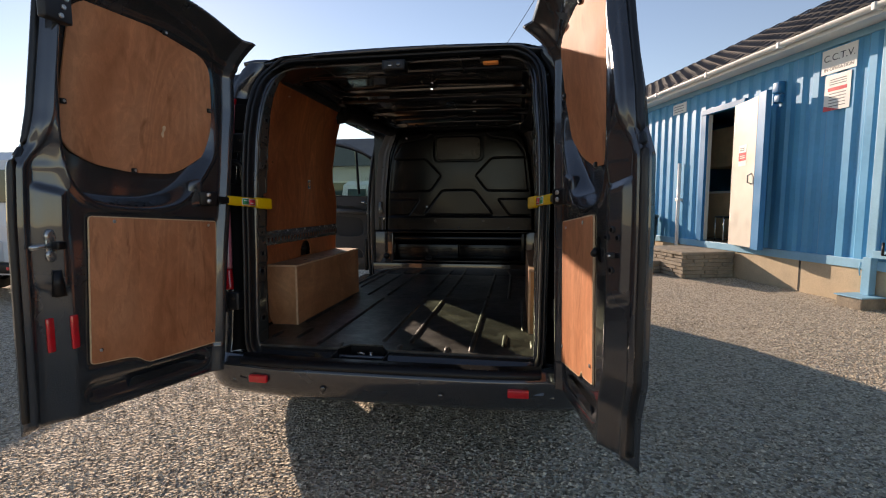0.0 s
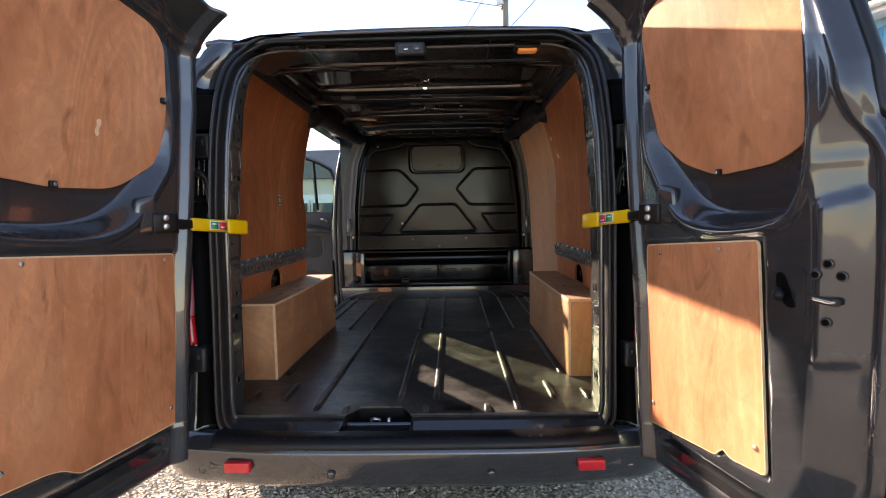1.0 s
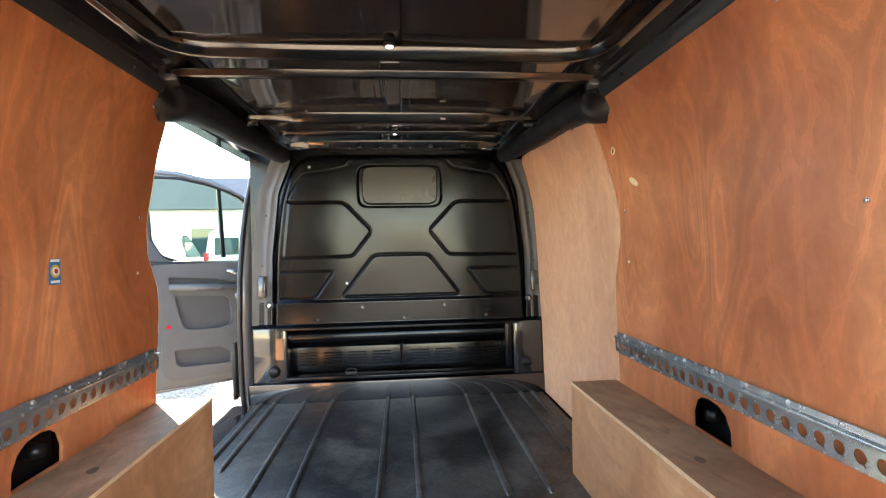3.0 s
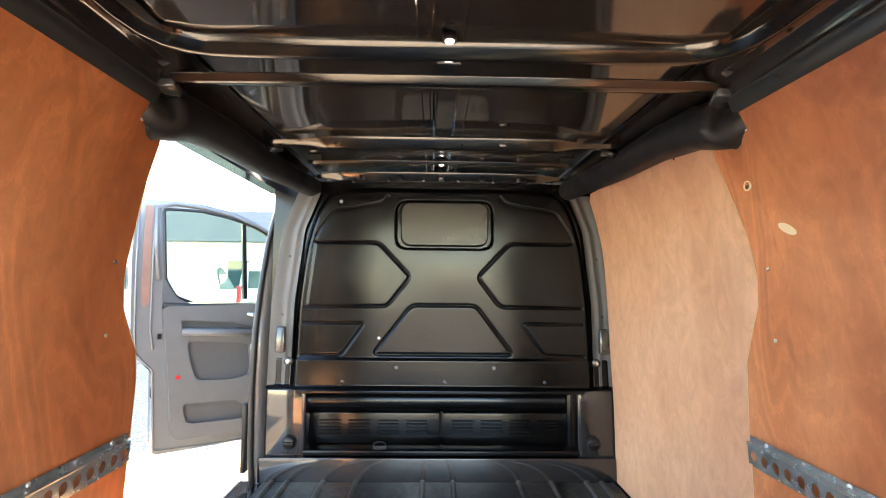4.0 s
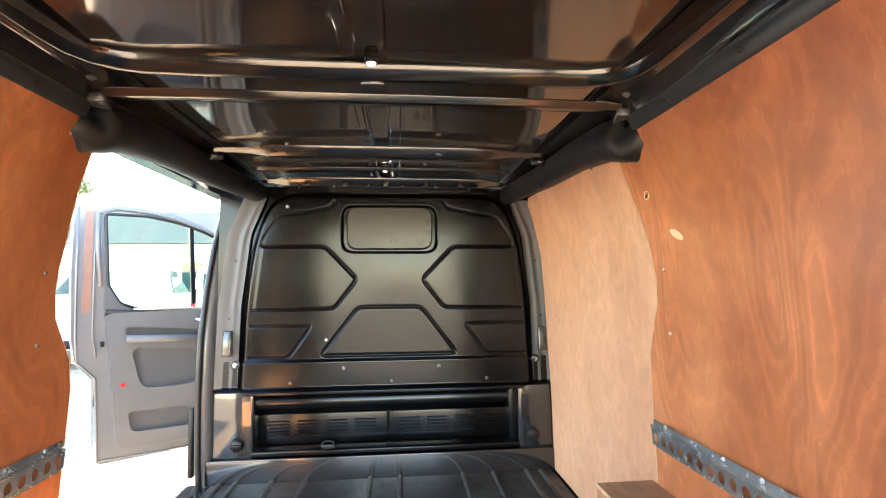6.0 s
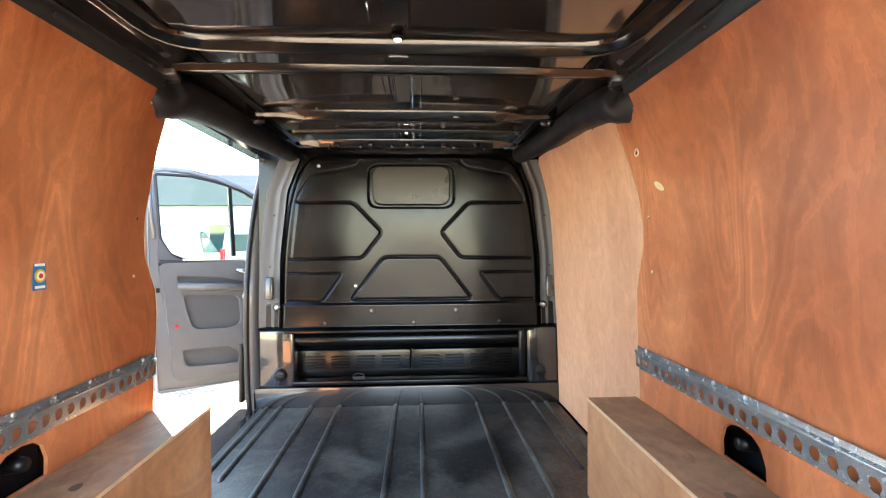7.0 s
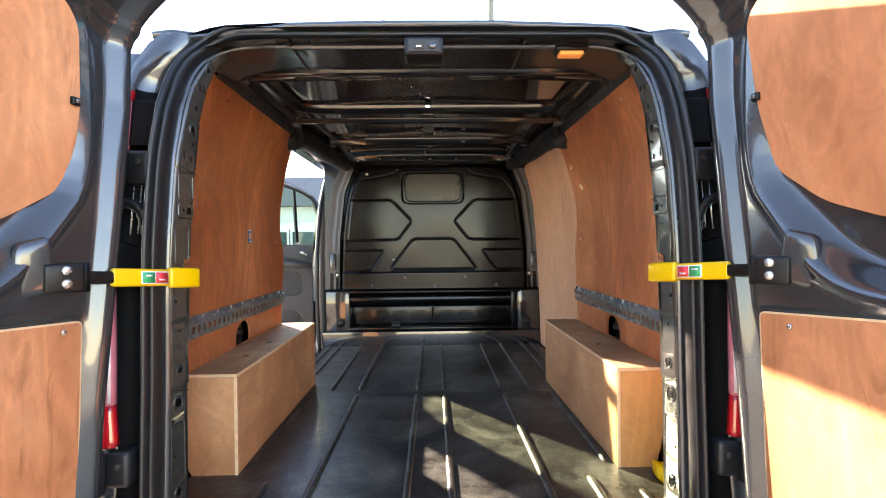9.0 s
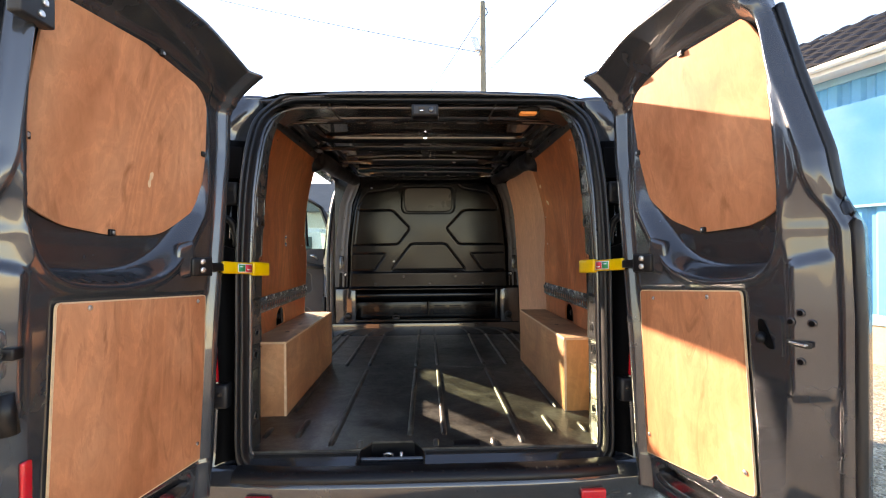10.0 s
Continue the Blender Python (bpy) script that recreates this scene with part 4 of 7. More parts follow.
    for a, b in ((-0.625, 0.012), (0.018, 0.655)):
        cover = obj("vent_cover", block(a, b, BY + 0.09, BY + 0.12, 0.715, 0.868, 0.008), BULK, bk, True, "black louvred vent cover")
        w = b - a
        for c in range(4):
            cx = a + w * (0.16 + 0.22 * c)
            for r in range(5):
                z = 0.765 + r * 0.016
                obj("louvre", block(cx - 0.052, cx + 0.052, BY + 0.080, BY + 0.093, z - 0.0035, z + 0.0035, 0.002, 1), BULK, cover)
    # unseen board added behind the recess so sun cannot leak onto the floor
    obj("sun_stop", block(-0.83, 0.83, BY + 0.128, BY + 0.140, 0.56, 1.12), BULK, bk)
    obj("lower_rail", block(-0.63, 0.66, BY - 0.005, BY + 0.09, 0.692, 0.718, 0.006), BULK, bk, True)
    obj("recess_pillar", block(0.615, 0.66, BY + 0.02, BY + 0.12, 0.70, 0.99, 0.012), BULK, bk, True)
    obj("lashing_eye", tube([(-0.27 + 0.03 * math.cos(a), BY - 0.018 + 0.01 * math.sin(a), 0.745 + 0.014 * math.sin(a)) for a in span(0, 2 * math.pi, 15)], 0.003, 6, False), TRIM, bk, True, "dark steel lashing eye")
    obj("eye_base", block(-0.30, -0.24, BY - 0.016, BY, 0.725, 0.742, 0.004), TRIM, bk)
    # rivets and bolts
    for x, z in ((-0.479, 1.886), (0.274, 1.596), (-0.416, 1.397), (-0.285, 1.235)):
        obj("rivet", disc((x, BY + 0.004, z), (0, -1, 0), 0.0085, 0.006, 10), BOLT, bk, True)
    for x in (-0.20, 0.26):
        obj("bolt", disc((x, BY - 0.006, 1.10), (0, -1, 0), 0.012, 0.007, 6), PANEL_RIM, bk)
    for x in (-0.45, 0.03, 0.50):
        obj("bolt", disc((x, BY - 0.008, 1.035), (0, -1, 0), 0.010, 0.007, 6), PANEL_RIM, bk)
    for s in (1, -1):
        obj("bolt_boss", disc((BX + s * 0.735, BY + 0.028, 1.12), (0, -1, 0), 0.022, 0.014, 14), PANEL_RIM, bk, True)
        obj("bolt", disc((BX + s * 0.735, BY + 0.015, 1.12), (0, -1, 0), 0.011, 0.006, 6), BOLT, bk)


def make_pillar_strips():
    """Pressed body strips between the bulkhead and the door posts, each with a bracket and a hole."""
    zs = span(1.0, 1.93, 30)
    for s in (1, -1):
        def at(z, k):
            inner = interp(z, [1.0, 1.4, 1.75, 1.93], [0.722, 0.712, 0.672, 0.60])
            off = [0.0, 0.008, 0.024, 0.031, 0.042, 0.049, 0.068, 0.080, 0.110][k]
            y = [0.014, 0.024, 0.026, 0.020, 0.020, 0.026, 0.026, 0.018, 0.016][k]
            return (BX + s * (inner + off), BY + y, z)

        strip = obj("pillar_strip", outward(([Vector(at(z, k)) for z in zs for k in range(9)], grid_faces(len(zs), 9))), GREY_DARK, van, True)
        x = BX + s * 0.768
        obj("bracket", mapped(block(-0.022, 0.022, BY - 0.014, BY + 0.024, 1.165, 1.285, 0.007), lambda a, y, z: (x + a * (1 - 2.2 * max(0, z - 1.23)) , y + 0.25 * max(0, z - 1.24), z)), PILLAR, strip, True)
        for z in (1.06, 1.34, 1.62):
            obj("pressed_hole", disc((BX + s * (interp(z, [1.0, 1.4, 1.75], [0.722, 0.712, 0.672]) + 0.058), BY + 0.0265, z), (0, -1, 0), 0.007, 0.001, 10), DARK, strip)


def thing_knob(parent, x, y, z):
    k = obj("screw_knob", tube([(x, y, z), (x, y - 0.012, z), (x, y - 0.02, z)], [0.032, 0.030, 0.022], 16), BLACK, parent, True)
    obj("knob_grip", block(x - 0.026, x + 0.026, y - 0.03, y - 0.015, z - 0.006, z + 0.006, 0.003), BLACK, k, True)
    return k


make_bulkhead()
make_pillar_strips()


def make_side_post():
    """Door post at the front of the side opening, and the sill and rear edge of that opening."""
    zs = span(0.34, 1.96, 30)

    def at(z, k):
        lean = interp(z, [1.2, 1.45, 1.72, 1.95], [0.0, 0.05, 0.10, 0.12])
        w = side_x(z) + 0.4 * lean * (k > 1)
        pr = [(w - 0.008, 2.47), (w - 0.014, 2.43), (w - 0.054, 2.32), (w - 0.086, 2.235), (w - 0.118, 2.232), (w - 0.135, 2.25), (w - 0.14, 2.33)]
        return (-pr[k][0], pr[k][1] + lean, z)

    obj("door_post", ([Vector(at(z, k)) for z in zs for k in range(7)], grid_faces(len(zs), 7)), DAYLIT_GREY, van, True, "painted steel post of the open side door")
    obj("post_seal", tube([(-(side_x(z) - 0.100 + 0.4 * interp(z, [1.2, 1.45, 1.72, 1.95], [0.0, 0.05, 0.10, 0.12])), 2.212 + interp(z, [1.2, 1.45, 1.72, 1.95], [0.0, 0.05, 0.10, 0.12]), z) for z in span(0.55, 1.9, 20)], 0.014, 10), RUBBER, van, True)
    obj("door_striker", tube([(-0.915, 2.36, 1.17), (-0.915, 2.33, 1.17), (-0.915, 2.33, 1.185), (-0.915, 2.36, 1.185)], 0.006, 8), STEEL, van, True)
    obj("door_buffer", block(-0.925, -0.90, 2.27, 2.33, 0.60, 0.92, 0.010), BLACK, van, True)
    obj("side_sill", block(-0.94, -0.80, 1.15, 2.3, 0.33, 0.565, 0.02), PAINT, van, True)
    obj("rear_jamb", block(-0.93, -0.845, 1.17, 1.215, 0.56, 1.75, 0.01), PAINT_IN, van, True)
    obj("side_lintel", sweep([(-0.80, y, 1.955) for y in (1.15, 1.6, 2.3)], [(-0.03, -0.03), (0.03, -0.03), (0.03, 0.03), (-0.03, 0.03)]), PAINT_IN, van)
    # frame behind the pale plywood on the closed side
    obj("side_rail", block(0.87, 0.92, 1.1, 2.3, 0.56, 1.7, 0.01), PAINT_IN, van)
    # sliding door, run back along the flank
    zs = span(0.36, 1.93, 22)
    ny = 10
    ys = span(0.10, 1.17, ny)
    v = [Vector((-(side_x(z) + 0.055), y, z)) for z in zs for y in ys]
    v2 = [p + Vector((0.04, 0, 0)) for p in v]
    n = len(v)
    f = grid_faces(len(zs), ny)
    faces = f + [[i + n for i in q[::-1]] for q in f]
    loop = list(range(ny)) + [i * ny + ny - 1 for i in range(1, len(zs))] + [n - 1 - k for k in range(1, ny)] + [i * ny for i in range(len(zs) - 2, 0, -1)]
    faces += [[a, b, b + n, a + n] for a, b in zip(loop, loop[1:] + loop[:1])]
    door = obj("sliding_door", outward((v + v2, faces)), PAINT, van, True, "grey sliding side door, slid fully open")
    obj("handle", block(-1.045, -1.01, 0.98, 1.12, 1.03, 1.07, 0.012), PAINT, door, True)
    obj("roller_arm", block(-1.0, -0.93, 0.15, 0.22, 1.16, 1.20, 0.008), BLACK, door)
    obj("door_track", block(-0.975, -0.945, 0.05, 1.2, 1.17, 1.19, 0.004), BLACK, van)


make_side_post()


# ---- floor ----
def make_floor():
    obj("load_floor", mapped(plate([(-0.84, -0.13), (-0.256, -0.13), (-0.22, -0.046), (-0.05, -0.046), (-0.014, -0.13), (0.84, -0.13), (0.84, 2.36), (-0.84, 2.36)], (), 0.072), lambda a, b, c: (a, b, 0.50 + c)), PAINT_IN, van, False, "steel load floor")
    obj("floor_upstand", block(-0.83, 0.85, 2.232, 2.242, 0.575, 0.688, 0.004), PAINT_IN, van, True)
    # stepped sill behind the mat
    def sill(x, k):
        ys = [-0.118, -0.125, -0.150, -0.170, -0.20, -0.215, -0.235]
        zs = [0.570, 0.560, 0.552, 0.530, 0.522, 0.505, 0.45]
        return (x, ys[k], zs[k])

    for a, b in ((-0.70, -0.258), (-0.012, 0.70)):
        obj("rear_sill", sheet(sill, span(a, b, 6), range(7)), PAINT_IN, van, True, "dark stepped steel load sill")
    low = lambda x, k: (x, [-0.195, -0.205, -0.22, -0.238][k], [0.512, 0.522, 0.512, 0.45][k])
    obj("rear_sill", sheet(low, span(-0.26, -0.01, 5), range(4)), PAINT_IN, van, True)


make_floor()


def make_mat():
    mat = thing("floor_mat", "black ribbed rubber load floor mat, scuffed and dusty", "mat")
    # the mat stops short round the recess of the lock striker
    out = [(-0.80, -0.118), (-0.252, -0.118), (-0.215, -0.05), (-0.055, -0.05), (-0.02, -0.118), (0.80, -0.118), (0.82, 2.322), (-0.80, 2.322)]
    obj("sheet", mapped(plate(out, (), 0.008, cuts=span(-0.1, 2.3, 13)), lambda a, b, c: (a, b, 0.5725 + c)), MAT, mat)
    ribs = []
    for s in (1, -1):
        for x, spans in ((0.07, ((0.0, 1.06), (1.15, 2.29))), (0.375, ((-0.09, 1.05), (1.15, 2.29))), (0.526, ((0.0, 0.2), (1.15, 2.29))), (0.62, ((0.30, 1.07),)), (0.69, ((1.45, 2.29),)), (0.66, ((0.0, 0.11),)), (0.262, ((-0.108, -0.045),)), (0.76, ((1.40, 2.25),))):
            for a, b in spans:
                ribs.append((s * x, a, b))
    ribs.append((0.035, -0.108, -0.045))
    for x, a, b in ribs:
        ys = [a, a + 0.012, a + 0.03] + span(a + 0.05, b - 0.05, 5) + [b - 0.03, b - 0.012, b] if b - a > 0.15 else [a, a + 0.01, (a + b) / 2, b - 0.01, b]
        lift = [0.2, 0.8] + [1] * (len(ys) - 4) + [0.8, 0.2]

        def at(i, k):
            px = [-0.0125, -0.0105, -0.006, 0.006, 0.0105, 0.0125]
            pz = [0.0, 0.0085, 0.0125, 0.0125, 0.0085, 0.0]
            return (x + px[k] * (0.5 + 0.5 * lift[i]), ys[i], 0.5798 + pz[k] * lift[i])

        obj("rib", sheet(at, range(len(ys)), range(6)), MAT, mat, True)
    obj("seam_strip", block(-0.62, 0.62, 1.10, 1.108, 0.5795, 0.5812, 0.0006, 1), MAT, mat)
    obj("eye_cover", block(0.10, 0.205, -0.105, -0.055, 0.5795, 0.584, 0.003), BLACK, mat, True)
    # striker recess
    walls = [[(-0.256, -0.13), (-0.22, -0.048), (-0.05, -0.048), (-0.014, -0.13), (-0.014, -0.2), (-0.256, -0.2)]]
    rim = walls[0]
    rec = obj("striker_recess", join(block(-0.256, -0.014, -0.20, -0.045, 0.500, 0.512), sheet(lambda i, z: (rim[i][0], rim[i][1], z), range(4), [0.51, 0.576]), block(-0.262, -0.256, -0.20, -0.12, 0.51, 0.566), block(-0.014, -0.008, -0.20, -0.12, 0.51, 0.566)), BLACK, van, False)
    obj("striker_base", block(-0.19, -0.075, -0.16, -0.085, 0.511, 0.520, 0.003), PAINT_IN, rec)
    obj("striker_loop", tube([(-0.165, -0.10, 0.525), (-0.165, -0.10, 0.552), (-0.15, -0.105, 0.556), (-0.135, -0.10, 0.552), (-0.135, -0.10, 0.525)], 0.006, 8), STEEL, rec, True)
    obj("striker_pin", tube([(-0.10, -0.105, 0.525), (-0.10, -0.105, 0.56)], 0.007, 10), STEEL, rec, True)


make_mat()


# ---- plywood lining ----
def bend(s, off=0.0):
    return lambda y, z, c: (s * (wall_x(z) + off - c), y, z)


CUTS = span(0.65, 1.92, 60)


def make_lining():
    rear = [(0.075, 0.582), (0.085, 1.0), (0.095, 1.25), (0.105, 1.5), (0.125, 1.7), (0.145, 1.85), (0.185, 1.905)]
    for s in (1, -1):
        front = [(1.19, 1.932), (1.235, 1.90), (1.245, 1.85), (1.225, 1.75), (1.19, 1.62), (1.172, 1.52), (1.18, 1.45), (1.215, 1.37), (1.242, 1.30), (1.252, 1.15), (1.26, 0.95), (1.262, 0.582)]
        if s < 0:
            front = [(1.15, 1.932), (1.18, 1.90), (1.19, 1.85), (1.187, 1.75), (1.188, 1.63), (1.174, 1.55), (1.172, 1.50), (1.184, 1.427), (1.216, 1.373), (1.250, 1.316), (1.264, 1.24), (1.262, 0.95), (1.262, 0.582)]
        label = "reddish-brown plywood wall lining"
        p = thing("plywood_lining", label + (" with a small blue sticker" if s < 0 else ""), "wall lining", "plywood lining sheets")
        hole = [(y, z) for y, z in [(0.67, 0.925), (0.825, 0.925), (0.825, 0.965), (0.81, 1.0), (0.785, 1.018), (0.748, 1.024), (0.71, 1.018), (0.685, 1.0), (0.67, 0.965)]]
        out = rear + [(0.22, 1.93)] + front
        obj("board", mapped(plate(out, [hole], 0.009, CUTS), bend(s)), PLY_WALL, p, False)
        edge = [(s * (wall_x(z) - 0.0045), y + 0.0015, z) for y, z in front]
        obj("sawn_edge", sweep(edge, [(-0.0045, 0), (0.0045, 0), (0.0045, 0.0015), (-0.0045, 0.0015)], Vector((0, 1, 0))), EDGE, p)
        obj("hole_liner", block(*sorted((s * (wall_x(0.98) + 0.05), s * (wall_x(0.98) + 0.06))), 0.64, 0.87, 0.90, 1.05), BLACK, p)
        obj("cable_boss", tube([(s * (wall_x(0.97) + 0.05), 0.79, 0.965), (s * (wall_x(0.97) + 0.012), 0.79, 0.965)], [0.022, 0.016], 10), BLACK, p, True)
        for y, z in ((0.40, 1.88), (1.10, 1.88), (1.132, 1.543), (0.30, 1.5), (1.13, 1.37)):
            x = wall_x(z) - 0.009
            obj("screw", disc((s * x, y, z), (-s, 0, 0), 0.005, 0.003, 8), BOLT, p, True)
        if s > 0:
            obj("knot_hole", disc((wall_x(1.753) - 0.0085, 1.152, 1.753), (-1, 0, 0.1), 0.010, 0.001, 12), DARK, p)
            obj("brass_grommet", tube([(wall_x(1.753) - 0.0095, 1.152 + 0.0115 * math.cos(a), 1.753 + 0.0115 * math.sin(a)) for a in span(0, 2 * math.pi, 17)], 0.0028, 6, False), SPOT_AND_BRASS, p, True)
            # bright oval of light on the wall, laid on as a thin pale plate
            spot_outline = [(1.0545 + 0.028 * math.cos(a) * 0.89 - 0.0105 * math.sin(a) * 0.46, 1.6335 + 0.028 * math.cos(a) * 0.46 + 0.0105 * math.sin(a) * 0.89) for a in span(0, 2 * math.pi, 21)[:-1]]
            obj("light_spot", mapped(plate(spot_outline, (), 0.0012), lambda y, z, c: (wall_x(z) - 0.0088 - c, y, z)), SPOT_AND_BRASS, p, False, "pale oval spot of light painted on the plywood")
        else:
            x = wall_x(1.395) - 0.0095
            lab = obj("sticker", block(-x - 0.0008, -x + 0.0012, 0.761, 0.797, 1.363, 1.427), BLUE_DEEP, p, False, "small blue sticker with a yellow ring")
            obj("yellow_ring", disc((-x + 0.001, 0.78, 1.395), (1, 0, 0), 0.0155, 0.001, 20), YELLOW, lab)
            obj("white_dot", disc((-x + 0.002, 0.78, 1.395), (1, 0, 0), 0.0105, 0.001, 16), WHITE, lab)
            obj("red_dot", disc((-x + 0.003, 0.78, 1.395), (1, 0, 0), 0.006, 0.001, 12), LABEL_RED, lab)
            for z in (1.37, 1.42):
                obj("pale_bar", block(-x + 0.0005, -x + 0.002, 0.765, 0.793, z - 0.003, z + 0.003), WHITE, lab)
    # paler sheet ahead of it on the closed side
    p = thing("pale_plywood_lining", "pale pinkish plywood wall lining beside the bulkhead", "wall lining", "plywood lining sheets")
    out = [(1.16, 0.582), (2.24, 0.582), (2.24, 1.90), (2.20, 1.93), (1.16, 1.93)]
    obj("board", mapped(plate(out, (), 0.008, CUTS), lambda y, z, c: (wall_x(z) + 0.012 - c - 0.02 * max(0, y - 1.9), y, z)), PLY_PINK, p)
    for y, z in ((1.9, 1.9), (1.45, 1.9), (1.55, 0.75)):
        obj("screw", disc((wall_x(z) + 0.003, y, z), (-1, 0, 0), 0.005, 0.003, 8), BOLT, p)


make_lining()


def make_rails():
    for s in (1, -1):
        r = thing("lashing_rail", "galvanised steel lashing rail with round holes", "rail", "lashing rails")
        y0, y1 = 0.19, 1.25
        zb, zt = 1.030, 1.112

        def surf(z):
            return wall_x(z) - 0.0095

        def face(y, z, c):
            return (s * (surf(z) - 0.010 - c), y, z)

        def keyhole(y):
            pts = []
            for q in range(14):
                w = 2 * math.pi * q / 14
                if q == 10:
                    pts += [(y - 0.0075, 1.0505), (y - 0.0105, 1.0465), (y - 0.0075, 1.0455), (y - 0.0045, 1.0495)]
                else:
                    pts.append((y + 0.0115 * math.cos(w), 1.0625 + 0.0135 * math.sin(w)))
            return pts

        holes = [keyhole(y) for y in span(y0 + 0.02, y1 - 0.02, 27)]
        web = plate([(y0, 1.040), (y1, 1.040), (y1, 1.086), (y0, 1.086)], holes, 0.002)
        obj("web", mapped(web, face), STEEL, r)

        def hat(y, k):
            pr = [(1.030, 0.0015), (1.0385, 0.0015), (1.040, 0.011)]
            return (s * (surf(pr[k][0]) - pr[k][1]), y, pr[k][0])

        def hat2(y, k):
            pr = [(1.086, 0.011), (1.0875, 0.015), (1.0895, 0.0155), (1.091, 0.012), (1.0925, 0.0155), (1.0945, 0.015), (1.0965, 0.004), (1.1085, 0.0025), (1.112, 0.007)]
            return (s * (surf(pr[k][0]) - pr[k][1]), y, pr[k][0])

        obj("lower_flange", sheet(hat, [y0, y1], range(3)), STEEL, r)
        obj("upper_flange", sheet(hat2, [y0, y1], range(9)), STEEL, r)
        for y in span(y0 + 0.06, y1 - 0.06, 9):
            obj("screw", disc((s * (surf(1.103) - 0.002), y, 1.103), (-s, 0, 0), 0.006, 0.004, 8), BOLT, r, True)
        for y in span(y0 + 0.03, y1 - 0.03, 17):
            obj("rivet", disc((s * (surf(1.034) - 0.001), y, 1.034), (-s, 0, 0), 0.003, 0.002, 6), BOLT, r)


make_rails()


# ---- plywood boxes over the wheel arches ----
def make_boxes():
    for s in (1, -1):
        b = thing("wheel_arch_box", "plywood box over the wheel arch" + (", sunlit at one end" if s > 0 else ", standing in shade"), "box", "wheel-arch boxes")
        y0, y1, z0, z1 = 0.255, 1.285, 0.5805, 0.922
        xi, xo = 0.643, 0.822

        def put(name, x0, x1, a, c, e, f, mat, bev=0.0015):
            obj(name, block(*sorted((s * x0, s * x1)), a, c, e, f, bev, 1), mat, b)

        put("top_board", xi + 0.001, xo - 0.004, y0 + 0.001, y1 - 0.001, z1 - 0.011, z1, PLY_TOP)
        put("side_board", xi, xi + 0.011, y0 + 0.0105, y1 - 0.002, z0, z1 - 0.0115, PLY_BOX)
        # the end is cut back at its lower outer corner
        low = [(xi + 0.132, z0), (xi + 0.158, 0.69)] if s > 0 else [(xi + 0.155, z0), (xo - 0.004, 0.62)]
        end = plate([(xi + 0.001, z0)] + low + [(xo + 0.004, z1 - 0.0115), (xi + 0.001, z1 - 0.0115)], (), 0.010)
        end = mapped(end, lambda a, c, d: (a, y0 + d, c))
        obj("end_board", end if s > 0 else flipped(end), PLY_END if s > 0 else PLY_BOX, b)
        put("end_board", xi + 0.001, xo - 0.004, y1 - 0.012, y1 - 0.003, z0, z1 - 0.0115, PLY_BOX)
        # pale sawn edges along the top and the upright corner
        put("sawn_edge", xi - 0.001, xi + 0.0005, y0, y1, z1 - 0.0105, z1 - 0.0008, EDGE, 0)
        put("sawn_edge", xi, xo - 0.004, y0 - 0.001, y0 + 0.0005, z1 - 0.0105, z1 - 0.0008, EDGE, 0)
        put("sawn_edge", xi - 0.0005, xi + 0.010, y0 - 0.0012, y0 + 0.0003, z0, z1 - 0.012, EDGE, 0)
        for y in (0.75, 0.5) if s < 0 else (0.62,):
            obj("stain", mapped(plate(soft([(y, 0.70), (y + 0.03, 0.705), (y + 0.035, 0.72), (y + 0.012, 0.73), (y - 0.004, 0.715)]), (), 0.0004), lambda a, c, d: (s * c, a, z1 + d)), TIMBER, b)


make_boxes()
rag = thing("yellow_rag", "small crumpled yellow cloth on the floor beside the pillar", "cloth")
obj("fold", mapped(block(-0.5, 0.5, -0.5, 0.5, 0, 1, 0.25, 3), lambda a, b, c: (0.772 + a * 0.07 + 0.01 * b, 0.175 + b * 0.07 + 0.012 * math.sin(9 * a), 0.5810 + c * 0.042 * (1 - 0.5 * a))), YELLOW, rag, True)


# ---- rear doors ----
def frame_x(y):
    """Inner face of an open rear door."""
    return 0.763 - 0.098 * (y + 0.27)


def ply_x(y, z):
    """Leaning plane of the plywood that blanks the door window."""
    return 0.9144 - 0.2 * y - 0.12 * z


WINDOW = {
    -1: [(-0.83, 1.905), (-0.76, 1.95), (-0.70, 1.965), (-0.56, 1.93), (-0.33, 1.885), (-0.285, 1.84), (-0.263, 1.67), (-0.264, 1.51), (-0.30, 1.47), (-0.40, 1.405), (-0.45, 1.388), (-0.60, 1.384), (-0.74, 1.405), (-0.825, 1.445), (-0.852, 1.50), (-0.85, 1.66)],
    1: [(-0.30, 1.885), (-0.35, 1.905), (-0.50, 1.938), (-0.68, 1.952), (-0.735, 1.93), (-0.778, 1.85), (-0.79, 1.73), (-0.802, 1.64), (-0.788, 1.49), (-0.755, 1.43), (-0.68, 1.398), (-0.51, 1.385), (-0.39, 1.43), (-0.295, 1.51), (-0.268, 1.66), (-0.264, 1.85)],
}
LOWER = {
    -1: [(-0.847, 1.226), (-0.273, 1.188), (-0.30, 0.642), (-0.655, 0.667), (-0.70, 0.70), (-0.742, 0.713), (-0.875, 0.730)],
    1: [(-0.279, 1.190), (-0.742, 1.228), (-0.784, 0.722), (-0.67, 0.703), (-0.65, 0.715), (-0.635, 0.703), (-0.62, 0.685), (-0.306, 0.632)],
}


